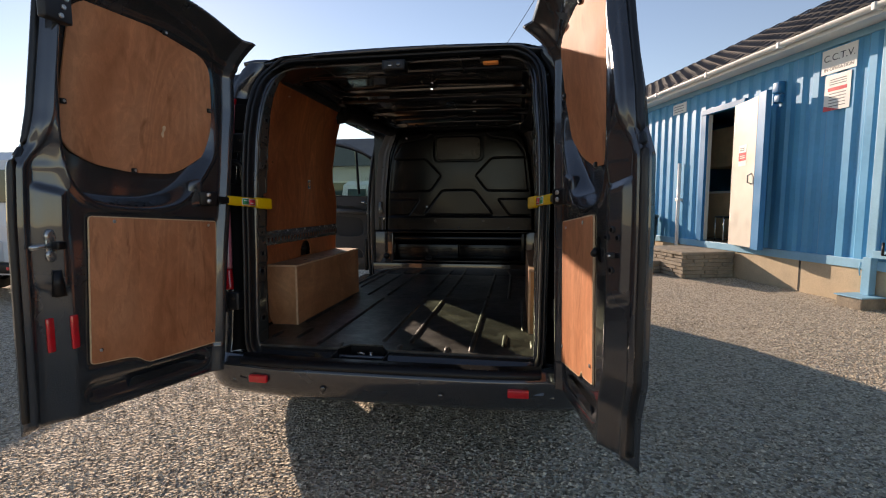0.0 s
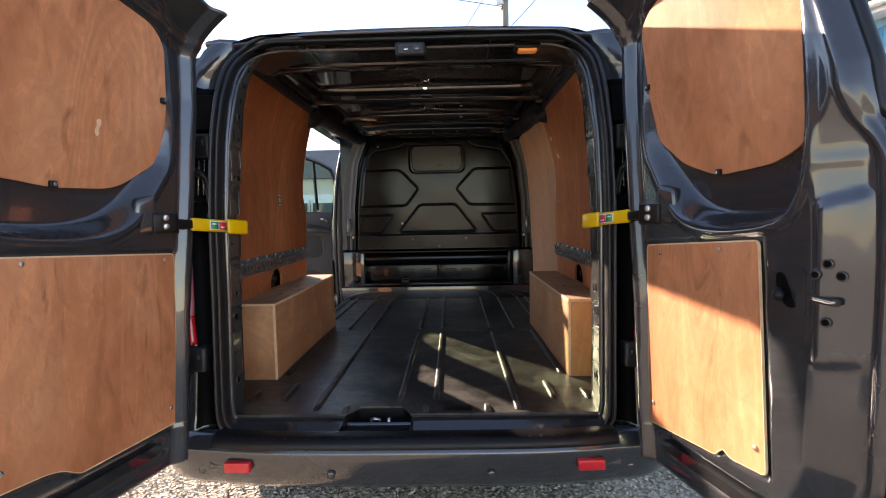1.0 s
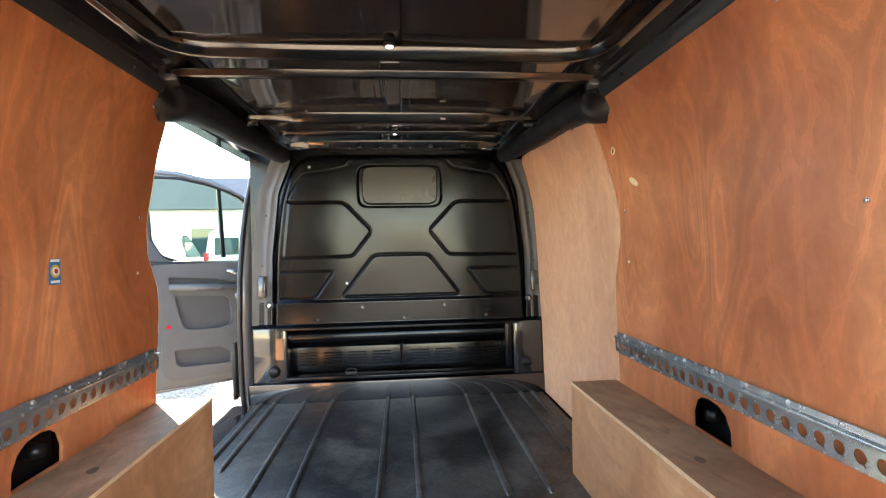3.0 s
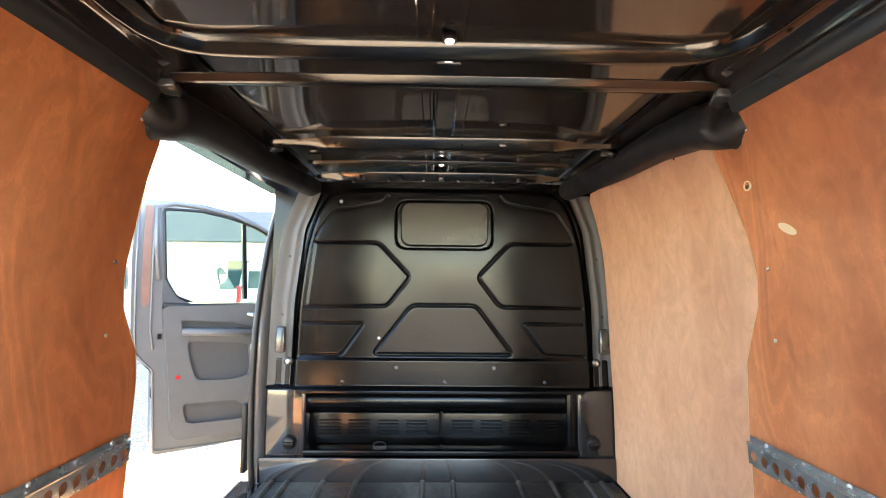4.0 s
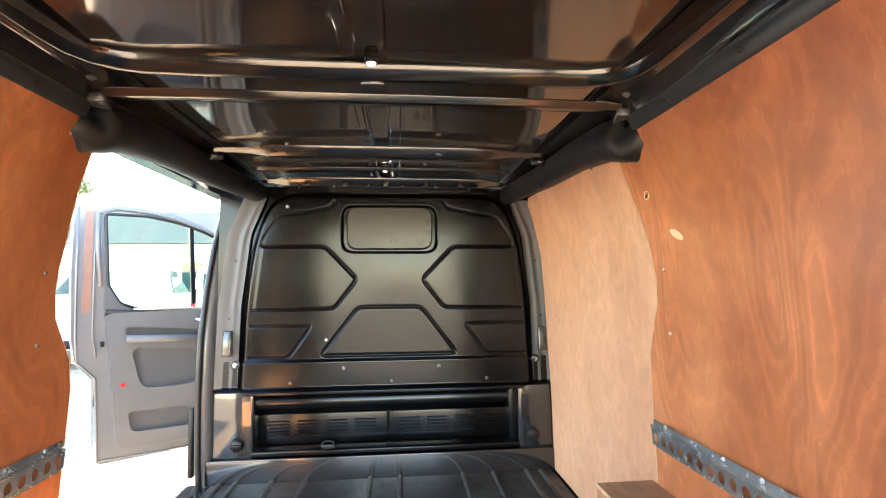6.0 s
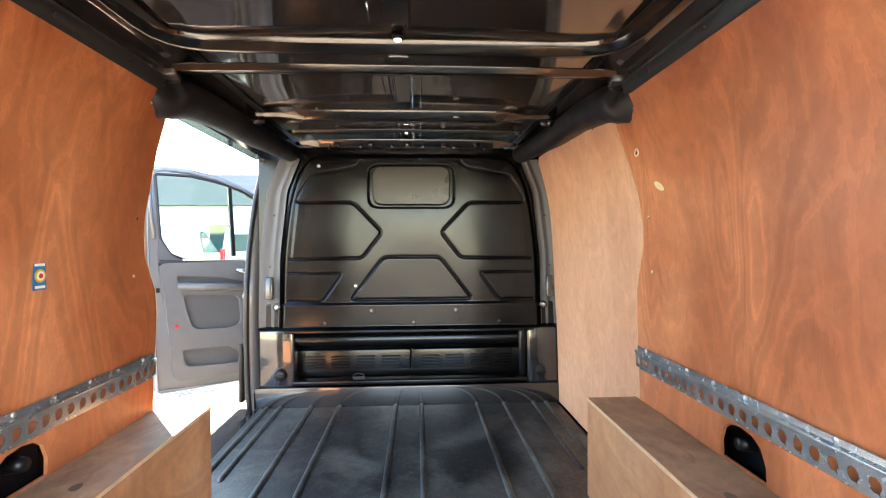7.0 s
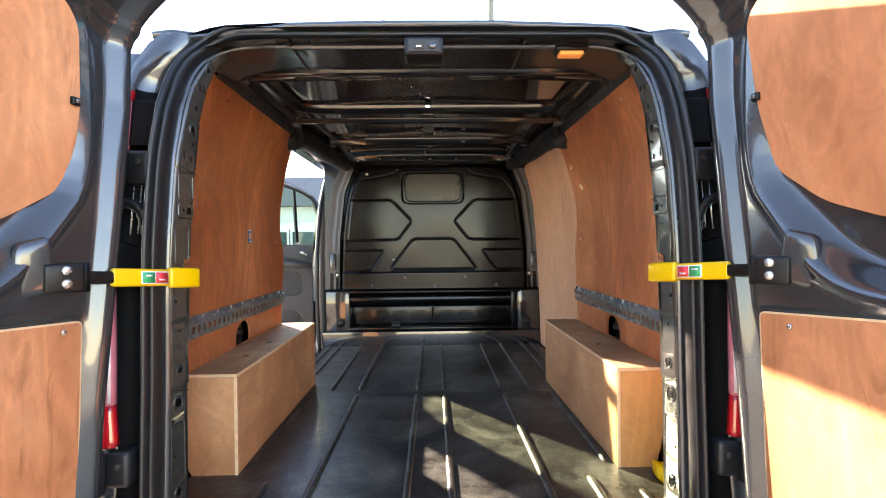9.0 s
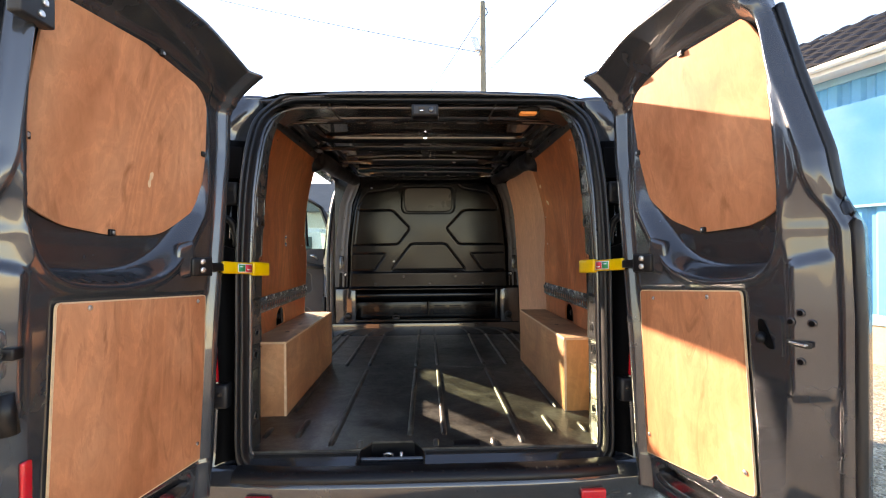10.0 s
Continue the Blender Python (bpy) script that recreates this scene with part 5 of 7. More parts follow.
def make_rear_door(s):
    FZ = [0.5, 0.70, 0.80, 1.2, 1.38, 1.45, 1.55, 1.73, 1.95, 2.06]
    FY = [-0.955, -0.955, -0.992, -0.993, -0.985, -0.948, -0.930, -0.865, -0.795, -0.765] if s > 0 else [-1.045, -1.04, -1.038, -1.03, -1.02, -0.978, -0.957, -0.933, -0.905, -0.89]
    nu, nv = 120, 190
    U, V = np.meshgrid(np.linspace(0, 1, nu), np.linspace(0, 1, nv), indexing="ij")
    zb = 0.505 + 0.075 * U
    zt = 1.975 + 0.07 * smooth01(U / 0.5)
    Z = zb + (zt - zb) * V
    free = np.interp(Z, FZ, FY)
    hinge = np.interp(Z, [0.5, 0.6, 1.0, 1.4, 1.7, 1.85, 1.97], [-0.24, -0.225, -0.185, -0.128, -0.09, -0.085, -0.105])
    Y = hinge + (free - hinge) * U
    X = 0.763 - 0.098 * (Y + 0.27)
    # window well, deepest below, with the sculpted valley under it
    well = soft([(-0.250, 1.50), (-0.245, 1.76), (-0.272, 1.90), (-0.40, 1.955), (-0.60, 1.985), (-0.75, 2.0), (-0.86, 1.95), (-0.90, 1.75), (-0.915, 1.42), (-0.86, 1.285), (-0.72, 1.255), (-0.55, 1.252), (-0.43, 1.29), (-0.33, 1.40)], 2)
    if s > 0:
        well = soft([(-0.250, 1.50), (-0.245, 1.76), (-0.272, 1.90), (-0.40, 1.945), (-0.60, 1.975), (-0.72, 1.985), (-0.782, 1.93), (-0.805, 1.85), (-0.822, 1.73), (-0.835, 1.60), (-0.85, 1.42), (-0.825, 1.285), (-0.70, 1.255), (-0.53, 1.252), (-0.42, 1.29), (-0.33, 1.40)], 2)
    d = within(Y, Z, well)
    ply = 0.9144 - 0.2 * Y - 0.12 * Z + 0.006
    deep = np.maximum(ply - X, 0.004)
    X += deep * smooth01((d + 0.006) / 0.045)
    X -= 0.006 * np.exp(-((d + 0.012) / 0.012) ** 2)
    # lower panel sits in a shallow tray
    low = LOWER[s]
    dl = within(Y, Z, low)
    X += 0.004 * smooth01((dl + 0.012) / 0.006)
    # groove along the bottom, column by the hinge, chamfer and flange at the free edge
    X += 0.022 * np.exp(-((Z - (zb + 0.075)) / 0.028) ** 2) * smooth01((-0.33 - Y) / 0.08) * smooth01((Y - free - 0.13) / 0.06)
    X -= 0.028 * smooth01((Y - hinge + 0.108) / 0.036) * (1 - 0.5 * smooth01((Y - hinge + 0.062) / 0.03))
    X += 0.085 * np.clip((Y - hinge + 0.05) / 0.05, 0, 1)
    k = 0.868 if s > 0 else 0.92
    K = -free - 0.118 + 0.078 * smooth01((Z - 1.36) / 0.16)
    X += 0.62 * np.clip(-K - Y, 0, 0.065) + 0.15 * np.clip(-K - 0.065 - Y, 0, 1)
    X -= 0.012 * np.exp(-((Y - free - 0.022) / 0.008) ** 2)
    tilt = Z - 0.35 * np.clip(-K - Y, 0, 0.1)
    band = smooth01((0.165 - np.abs(tilt - 1.145)) / 0.022)
    X -= 0.014 * band * smooth01((-K - 0.004 - Y) / 0.012) * smooth01((Y - free - 0.04) / 0.02)
    # the head of the door bows in over the roof edge
    lean = np.clip((V - 0.90) / 0.10, 0, 1)
    X -= 0.135 * lean ** 1.6 * (1 - 0.35 * U)
    X -= 0.006 * np.exp(-((V - 0.93) / 0.006) ** 2)
    inner = np.stack([X, Y, Z], -1).reshape(-1, 3)
    out = np.stack([np.maximum(X + 0.03, 0.763 - 0.098 * (Y + 0.27) + 0.075 + 0.03 * np.sin(np.pi * U) - 0.17 * np.clip(V - 0.5, 0, 1) ** 1.5 * 0.6), Y + 0.012 * (U - 0.5), Z - 0.03 * U ** 2 * smooth01((0.12 - V) / 0.12)], -1).reshape(-1, 3)
    n = len(inner)
    f = grid_faces(nu, nv)
    faces = f + [[i + n for i in q[::-1]] for q in f]
    loop = list(range(nv)) + [i * nv + nv - 1 for i in range(1, nu)] + [n - 1 - j for j in range(1, nv)] + [i * nv for i in range(nu - 2, 0, -1)]
    faces += [[a, b, b + n, a + n] for a, b in zip(loop, loop[1:] + loop[:1])]
    shell = (inner.tolist() + out.tolist(), faces)
    shell = ([Vector((s * p[0], p[1], p[2])) for p in shell[0]], shell[1] if s < 0 else [q[::-1] for q in shell[1]])
    door = obj("rear_door", shell, PAINT, van, True, "open dark grey rear door lined with two plywood panels")

    def side(vf):
        return vf if s > 0 else flipped(vf)

    win = rounded(WINDOW[s], 0.03, 3)
    w = obj("window_board", side(mapped(plate(win, (), 0.006, span(1.42, 1.92, 6)), lambda y, z, c: (ply_x(y, z) - c, y, z))), PLY_DOOR, door, False, "plywood board blanking the door window")
    lowo = rounded(LOWER[s], 0.014, 3)
    lw = obj("lower_board", side(mapped(plate(lowo, (), 0.006), lambda y, z, c: (frame_x(y) + 0.001 - c, y, z))), PLY_DOOR, door, False, "plywood lower door board")
    pale = [(s * (frame_x(y) - 0.002), y, z) for y, z in lowo]
    obj("sawn_edge", sweep([Vector(p) for p in pale], [(-0.0025, -0.003), (0.0015, -0.003), (0.0015, 0.0032), (-0.0025, 0.0032)], Vector((s, 0, 0)), True), EDGE, lw)
    for y, z in (((-0.76, 1.205), (-0.32, 1.172), (-0.33, 0.70), (-0.84, 0.77)) if s < 0 else ((-0.36, 1.17), (-0.62, 1.20), (-0.33, 0.70), (-0.755, 0.77))):
        obj("screw", side(disc((frame_x(y) - 0.005, y, z), (-1, 0, 0), 0.0065, 0.004, 10)), BOLT, lw, True)
    # clips that hold the window board
    clips = [(-0.278, 1.672), (-0.60, 1.392), (-0.845, 1.60), (-0.50, 1.925)] if s < 0 else [(-0.27, 1.678), (-0.52, 1.393), (-0.79, 1.70), (-0.52, 1.928)]
    for y, z in clips:
        x = ply_x(y, z)
        c = obj("board_clip", side(block(x - 0.014, x - 0.004, y - 0.010, y + 0.010, z - 0.009, z + 0.009, 0.003)), BLACK, door, True)
        obj("clip_screw", side(disc((x - 0.014, y, z), (-1, 0, 0), 0.005, 0.003, 8)), BOLT, c)
    if s < 0:
        obj("scuff", side(mapped(plate(soft([(-0.478, 1.578), (-0.492, 1.574), (-0.489, 1.556), (-0.496, 1.545), (-0.490, 1.528), (-0.482, 1.534), (-0.485, 1.550), (-0.477, 1.560)], 1), (), 0.0006), lambda y, z, c: (ply_x(y, z) - 0.0062 - c, y, z))), EDGE, w)
    # check-strap bracket: a rounded cover and a bolted plate
    def angled(a, b, z):
        return (0.745 + 0.55 * a + 0.83 * b, -0.340 - 0.83 * a + 0.55 * b, z)

    cover = obj("strap_cover", side(mapped(block(-0.5, 0.5, -0.5, 0.5, -0.5, 0.5, 0.22, 4), lambda a, b, c: angled(0.050 + a * 0.070 * (1 - 0.35 * c), 0.022 + b * 0.062, 1.310 + c * 0.116 - 0.018 * a))), PAINT, door, True, "grey painted cover of the check strap")
    obj("bolted_plate", side(mapped(block(-0.034, 0.036, -0.016, 0.010, 1.258, 1.318, 0.006), angled)), BLACK, cover, True)
    for z in (1.277, 1.304):
        obj("bolt", side(disc(angled(0.0, -0.016, z), (-0.83, -0.55, 0), 0.0095, 0.006, 10)), BOLT, cover, True)
    obj("pivot", side(tube([(0.740, -0.292, 1.255), (0.740, -0.292, 1.318)], 0.012, 10)), BLACK, cover, True)
    # seal along the free edge and the top
    pts = [(s * (frame_x(interp(z, FZ, FY)) + 0.052), interp(z, FZ, FY) + 0.002, z) for z in span(0.60, 1.93, 70)]
    obj("edge_seal", tube(pts, 0.011, 8), RUBBER, door, True)
    if s > 0:
        # slam latch: plate with three bolts, slot and the handle recess
        face = lambda y: frame_x(y) + 0.62 * min(max(-0.875 - y, 0), 0.065) - 0.015
        y = -0.908
        obj("latch_slot", block(face(y) - 0.012, face(y) + 0.004, -0.93, -0.872, 1.118, 1.132, 0.004), DARK, door)
        obj("latch_tongue", block(face(y) - 0.016, face(y), -0.93, -0.885, 1.123, 1.129, 0.002), BOLT, door)
        for yy, zz in ((-0.905, 1.193), (-0.890, 1.172), (-0.922, 1.172), (-0.905, 1.085)):
            b = obj("latch_bolt", disc((face(yy) - 0.001, yy, zz), (-1, -0.4, 0), 0.0095, 0.0012, 14), PAINT_IN, door, True)
            obj("bolt_socket", disc((face(yy) - 0.0022, yy - 0.0005, zz), (-1, -0.4, 0), 0.006, 0.001, 10), GAP, b)
        rec = obj("handle_recess", mapped(plate(rounded([(-0.865, 1.085), (-0.788, 1.09), (-0.785, 1.175), (-0.862, 1.18)], 0.01), (), 0.003), lambda a, b, c: (frame_x(a) - 0.001 - c, a, b)), PAINT, door)
        obj("recess_hole", mapped(plate(rounded([(-0.848, 1.098), (-0.822, 1.100), (-0.797, 1.145), (-0.800, 1.168), (-0.815, 1.165), (-0.838, 1.125)], 0.012), (), 0.002), lambda a, b, c: (frame_x(a) - 0.0045 - c, a, b)), GAP, rec)
        obj("release_lever", tube([(frame_x(-0.82) - 0.010, -0.812, 1.128), (frame_x(-0.82) - 0.022, -0.825, 1.118)], [0.012, 0.009], 10), BLACK, rec, True)
    else:
        # upper catch and the shoot-bolt plate of the first-closing door
        x = -(ply_x(-0.86, 1.85) - 0.05)
        ctch = obj("upper_catch", block(x - 0.015, x + 0.015, -0.955, -0.865, 1.82, 1.91, 0.006), TRIM, door, True, "dark bolted catch plate")
        for yy, zz in ((-0.885, 1.893), (-0.895, 1.866), (-0.905, 1.838)):
            obj("bolt", disc((x + 0.015, yy, zz), (1, 0, 0), 0.008, 0.005, 10), BOLT, ctch)
        x = -(frame_x(-0.95) + 0.01)
        lobes = join(*[disc((x - 0.006, -0.962, 1.138 + dz), (1, 0.25, 0), 0.021, 0.012, 16) for dz in (-0.03, 0.03)], block(x - 0.004, x + 0.004, -0.978, -0.946, 1.108, 1.168, 0.002))
        st = obj("striker_plate", lobes, STEEL, door, True, "bright steel striker plate and pin")
        obj("striker_pin", tube([(x, -0.955, 1.138), (x + 0.01, -1.03, 1.136)], 0.008, 10), STEEL, st, True)
        obj("striker_block", block(x - 0.01, x + 0.028, -0.962, -0.935, 1.125, 1.15, 0.004), BLACK, st, True)
        for yy in (-0.968, -0.918):
            xx = -(frame_x(yy) + 0.62 * min(max(-k - yy, 0), 0.065))
            obj("reflector", block(xx - 0.004, xx + 0.007, yy - 0.012, yy + 0.012, 0.80, 0.91, 0.005), RED, door, True, "red door-edge reflector")
        obj("bolt_guide", tube([(-(frame_x(-0.95) - 0.0), -0.955, 0.98), (-(frame_x(-0.95) - 0.004), -0.96, 1.06)], [0.02, 0.012], 10), BLACK, door, True)
    # handle slot along the foot of the door
    obj("foot_tray", side(mapped(plate(rounded([(-0.35, 0.598), (-0.72, 0.63), (-0.74, 0.60), (-0.34, 0.565)], 0.012), (), 0.004), lambda y, z, c: (frame_x(y) + 0.012 - c, y, z))), PAINT_IN, door)
    return door


make_rear_door(-1)
make_rear_door(1)


def make_straps():
    for s in (1, -1):
        a, b = Vector((0.630, 0.003, 1.263)), Vector((0.733, -0.275, 1.285))

        def along(t, off, h):
            d = (b - a).normalized()
            n = Vector((d.y, -d.x, 0))
            p = a.lerp(b, t) + n * off
            return (p.x, p.y, p.z + h)

        def bevelled(t0, t1, th, hh, bev):
            vf = block(0, (b - a).length * (t1 - t0), -th / 2, th / 2, -hh / 2, hh / 2, bev, 2)
            ln = (b - a).length
            return mapped(vf, lambda u, v, w: along(t0 + u / ln, v, w))

        def put(name, vf, mat, parent, label=""):
            return obj(name, vf if s > 0 else flipped(vf), mat, parent, True, label)

        strap = put("check_strap", bevelled(0.22, 0.86, 0.014, 0.043, 0.006), YELLOW, van, "bright yellow door check strap with a small label")
        put("strap_sleeve", bevelled(0.045, 0.36, 0.022, 0.053, 0.008), YELLOW, strap)
        put("strap_tail", bevelled(0.80, 1.14, 0.012, 0.028, 0.004), BLACK, strap)
        # both faces of the label look back
        vf = lambda t0, t1, h0, h1, off: mapped(block(t0, t1, -0.0006, 0.0006, h0, h1), lambda u, v, w: along(u, v + off, w))
        for off in (-0.0082, 0.0082):
            lab = put("label", vf(0.38, 0.63, -0.016, 0.016, off), WHITE, strap)
            put("red_half", vf(0.39, 0.50, -0.013, 0.013, off * 1.12), LABEL_RED, lab)
            put("green_half", vf(0.51, 0.62, -0.013, 0.013, off * 1.12), GREEN, lab)
            put("pale_bar", vf(0.415, 0.475, -0.007, -0.003, off * 1.24), WHITE, lab)
            put("pale_bar", vf(0.535, 0.595, 0.003, 0.007, off * 1.24), WHITE, lab)


make_straps()


# ---- bumper ----
def make_bumper():
    def path(x):
        return -0.262 + 0.035 * (abs(x) / 0.7) ** 4

    prof = [(0.02, 0.556), (-0.005, 0.553), (-0.02, 0.54), (-0.026, 0.52), (-0.034, 0.512), (-0.037, 0.50), (-0.034, 0.468), (-0.025, 0.426), (-0.010, 0.389), (0.006, 0.368), (0.05, 0.358), (0.12, 0.352)]
    xs = span(-0.70, 0.70, 29)
    # wrapped ends
    turns = [k / 9 * math.pi / 2 for k in range(1, 10)]

    def corner(side_, a):
        return [(side_ * (0.70 + (0.225 - dy) * math.sin(a)), path(0.70) + 0.19 - (0.16 - dy) * math.cos(a), z) for dy, z in prof]

    allrows = [corner(-1, a) for a in turns[::-1]]
    allrows += [[(x, path(x) + 0.03 + dy, z) for dy, z in prof] for x in xs]
    allrows += [corner(1, a) for a in turns]
    vf = ([Vector(p) for row in allrows for p in row], grid_faces(len(allrows), len(prof)))
    bp = obj("rear_bumper", outward(vf), PAINT, van, True, "grey rear bumper with a black tread pad")
    pad = sheet(lambda x, k: (x, [-0.20, -0.235, -0.262, -0.274, -0.273][k] + 0.034 * (abs(x) / 0.7) ** 4, [0.5585, 0.5595, 0.554, 0.540, 0.526][k] - 0.003), span(-0.69, 0.69, 31), range(5))
    tp = obj("tread_pad", pad, BLACK, bp, True)
    for x in span(-0.62, 0.62, 34):
        obj("tread_stud", disc((x, -0.250 + 0.03 * (abs(x) / 0.7) ** 4, 0.553), (0, -0.25, 1), 0.0055, 0.004, 6), BLACK, tp)
    for s in (1, -1):
        vf = block(0.548, 0.638, -0.272, -0.250, 0.444, 0.480, 0.006)
        vf = mapped(vf, lambda x, y, z: (x, y + 0.10 * (x - 0.545) ** 1.5 * 1.2 + 0.002, z))
        obj("reflector", vf if s > 0 else flipped(vf), RED, bp, True, "red bumper reflector")
    for x in (-0.277, 0.261, 0.735, -0.735):
        y = path(min(abs(x), 0.7)) - (0.0 if abs(x) < 0.7 else -0.01)
        sn = obj("parking_sensor", tube([(x, y + 0.02, 0.434), (x, y - 0.004, 0.434), (x, y - 0.006, 0.434)], [0.012, 0.0115, 0.010], 16), PAINT, bp, True)
        obj("sensor_gap", tube([(x + 0.013 * math.cos(a), y - 0.003, 0.434 + 0.013 * math.sin(a)) for a in span(0, 2 * math.pi, 17)], 0.0015, 5, False), DARK, sn)
    # underside and a dark valance
    obj("underbody", block(-0.82, 0.82, 0.10, 4.3, 0.30, 0.50, 0.02), BLACK, van)
    obj("rear_valance", block(-0.72, 0.72, -0.16, -0.06, 0.40, 0.50, 0.02), BLACK, van)


make_bumper()


# ---- wheels, cab and bonnet ----
def make_wheel(parent, x, y, s):
    r, w = 0.335, 0.11
    prof = [(0.20, -w), (0.29, -w), (r - 0.012, -w * 0.85), (r, -w * 0.5), (r, w * 0.5), (r - 0.012, w * 0.85), (0.29, w), (0.20, w)]
    n = 36
    verts = [Vector((x + q[1], y + q[0] * math.cos(2 * math.pi * k / n), r + q[0] * math.sin(2 * math.pi * k / n))) for k in range(n) for q in prof]
    faces = [[k * 8 + j, k * 8 + j + 1, ((k + 1) % n) * 8 + j + 1, ((k + 1) % n) * 8 + j] for k in range(n) for j in range(7)]
    wh = obj("wheel", outward((verts, faces)), TYRE, parent, True)
    rim = tube([(x + s * 0.02, y, r), (x + s * 0.07, y, r), (x + s * 0.085, y, r), (x + s * 0.06, y, r)], [0.2, 0.205, 0.19, 0.07], 28)
    obj("rim", rim, ALLOY, wh, True)
    for k in range(5):
        a = 2 * math.pi * k / 5
        obj("rim_hole", tube([(x + s * 0.072, y + 0.13 * math.cos(a), r + 0.13 * math.sin(a)), (x + s * 0.082, y + 0.13 * math.cos(a), r + 0.13 * math.sin(a))], 0.032, 10), DARK, wh)


for wy in (0.72, 3.72):
    for ws in (1, -1):
        make_wheel(van, ws * 0.845, wy, ws)


def make_cab():
    # bonnet, screen and nose as one lofted front, ahead of the door openings
    prof = [(3.06, 2.03), (3.12, 2.01), (3.95, 1.28), (4.05, 1.21), (4.42, 1.04), (4.58, 0.92), (4.66, 0.72), (4.66, 0.42), (4.55, 0.30)]

    def half(y, z):
        return side_x(min(z, 1.95)) * interp(y, [3.0, 3.9, 4.3, 4.66], [1.0, 0.985, 0.94, 0.80])

    def nose(k, t):
        y, z = prof[k]
        w = half(y, z)
        return (w * t, y - 0.12 * abs(t) ** 3 * (1 if k > 1 else 0.3), z - 0.035 * t * t)

    obj("front_body", outward(([Vector(nose(k, t)) for k in range(3, 9) for t in span(-1, 1, 15)], grid_faces(6, 15))), PAINT, van, True)
    obj("windscreen", ([Vector(nose(k, t)) for k in range(1, 4) for t in span(-1, 1, 15)], grid_faces(3, 15)), VAN_GLASS, van, True, "raked windscreen")
    obj("roof_front", ([Vector((side_x(1.99) * t, y, 2.064 - 0.045 * t * t - (0.03 if y > 3.0 else 0))) for y in (2.9, 3.0, 3.08) for t in span(-1, 1, 15)], grid_faces(3, 15)), PAINT, van, True)
    for s in (1, -1):
        arch = [(3.72 + 0.37 * math.cos(a), 0.335 + 0.37 * math.sin(a)) for a in span(0.04, math.pi - 0.04, 14)]
        out = [(4.09, 0.32)] + [(4.5, 0.32), (4.52, 0.95), (4.0, 1.19), (3.38, 1.30), (3.35, 0.32)] + arch[::-1]
        obj("front_wing", mapped(plate(out, (), 0.02), lambda y, z, c: (s * (half(y, z) - 0.012 + c * 0.5), y, z)), PAINT, van)
        pil = [Vector((s * (half(3.1, 1.95) - 0.0), 3.08, 1.95)), Vector((s * half(3.9, 1.28), 3.88, 1.28)), Vector((s * half(3.95, 1.2), 3.4, 1.28))]
        obj("screen_pillar", tube([pil[0], pil[1]], 0.04, 8), PAINT, van, True)
        hl = outward(mapped(block(-0.5, 0.5, -0.5, 0.5, -0.5, 0.5, 0.2, 3), lambda a, b, c: (s * (0.66 + a * 0.24), 4.46 + b * 0.2 - abs(a) * 0.08, 0.86 + c * 0.2)))
        obj("headlight", hl, HEADLAMP, van, True)
    obj("grille", block(-0.4, 0.4, 4.60, 4.665, 0.50, 0.80, 0.03), BLACK, van, True)
    obj("cab_floor", block(-0.80, 0.80, 2.4, 3.9, 0.42, 0.55, 0.02), BLACK, van)
    obj("dashboard", block(-0.78, 0.78, 3.35, 3.9, 0.85, 1.22, 0.08), GREY_DARK, van, True)
    for x in (-0.42, 0.45):
        obj("cab_seat", join(block(x - 0.27, x + 0.27, 2.55, 3.05, 0.60, 0.85, 0.07), block(x - 0.25, x + 0.25, 2.45, 2.60, 0.8, 1.45, 0.06), block(x - 0.13, x + 0.13, 2.46, 2.57, 1.47, 1.68, 0.04)), TRIM, van, True)
    # driver's side window in the closed flank
    obj("driver_window", mapped(plate(rounded([(2.45, 1.36), (3.45, 1.36), (3.1, 1.82), (2.45, 1.84)], 0.05), (), 0.006, span(1.4, 1.8, 5)), lambda y, z, c: (side_x(z) + 0.003 + c, y, z)), VAN_GLASS, van)
    obj("wing_mirror", mapped(block(-0.5, 0.5, -0.5, 0.5, -0.5, 0.5, 0.2, 3), lambda a, b, c: (1.08 + a * 0.2, 3.45 + b * 0.12, 1.36 + c * 0.28)), BLACK, van, True)


make_cab()


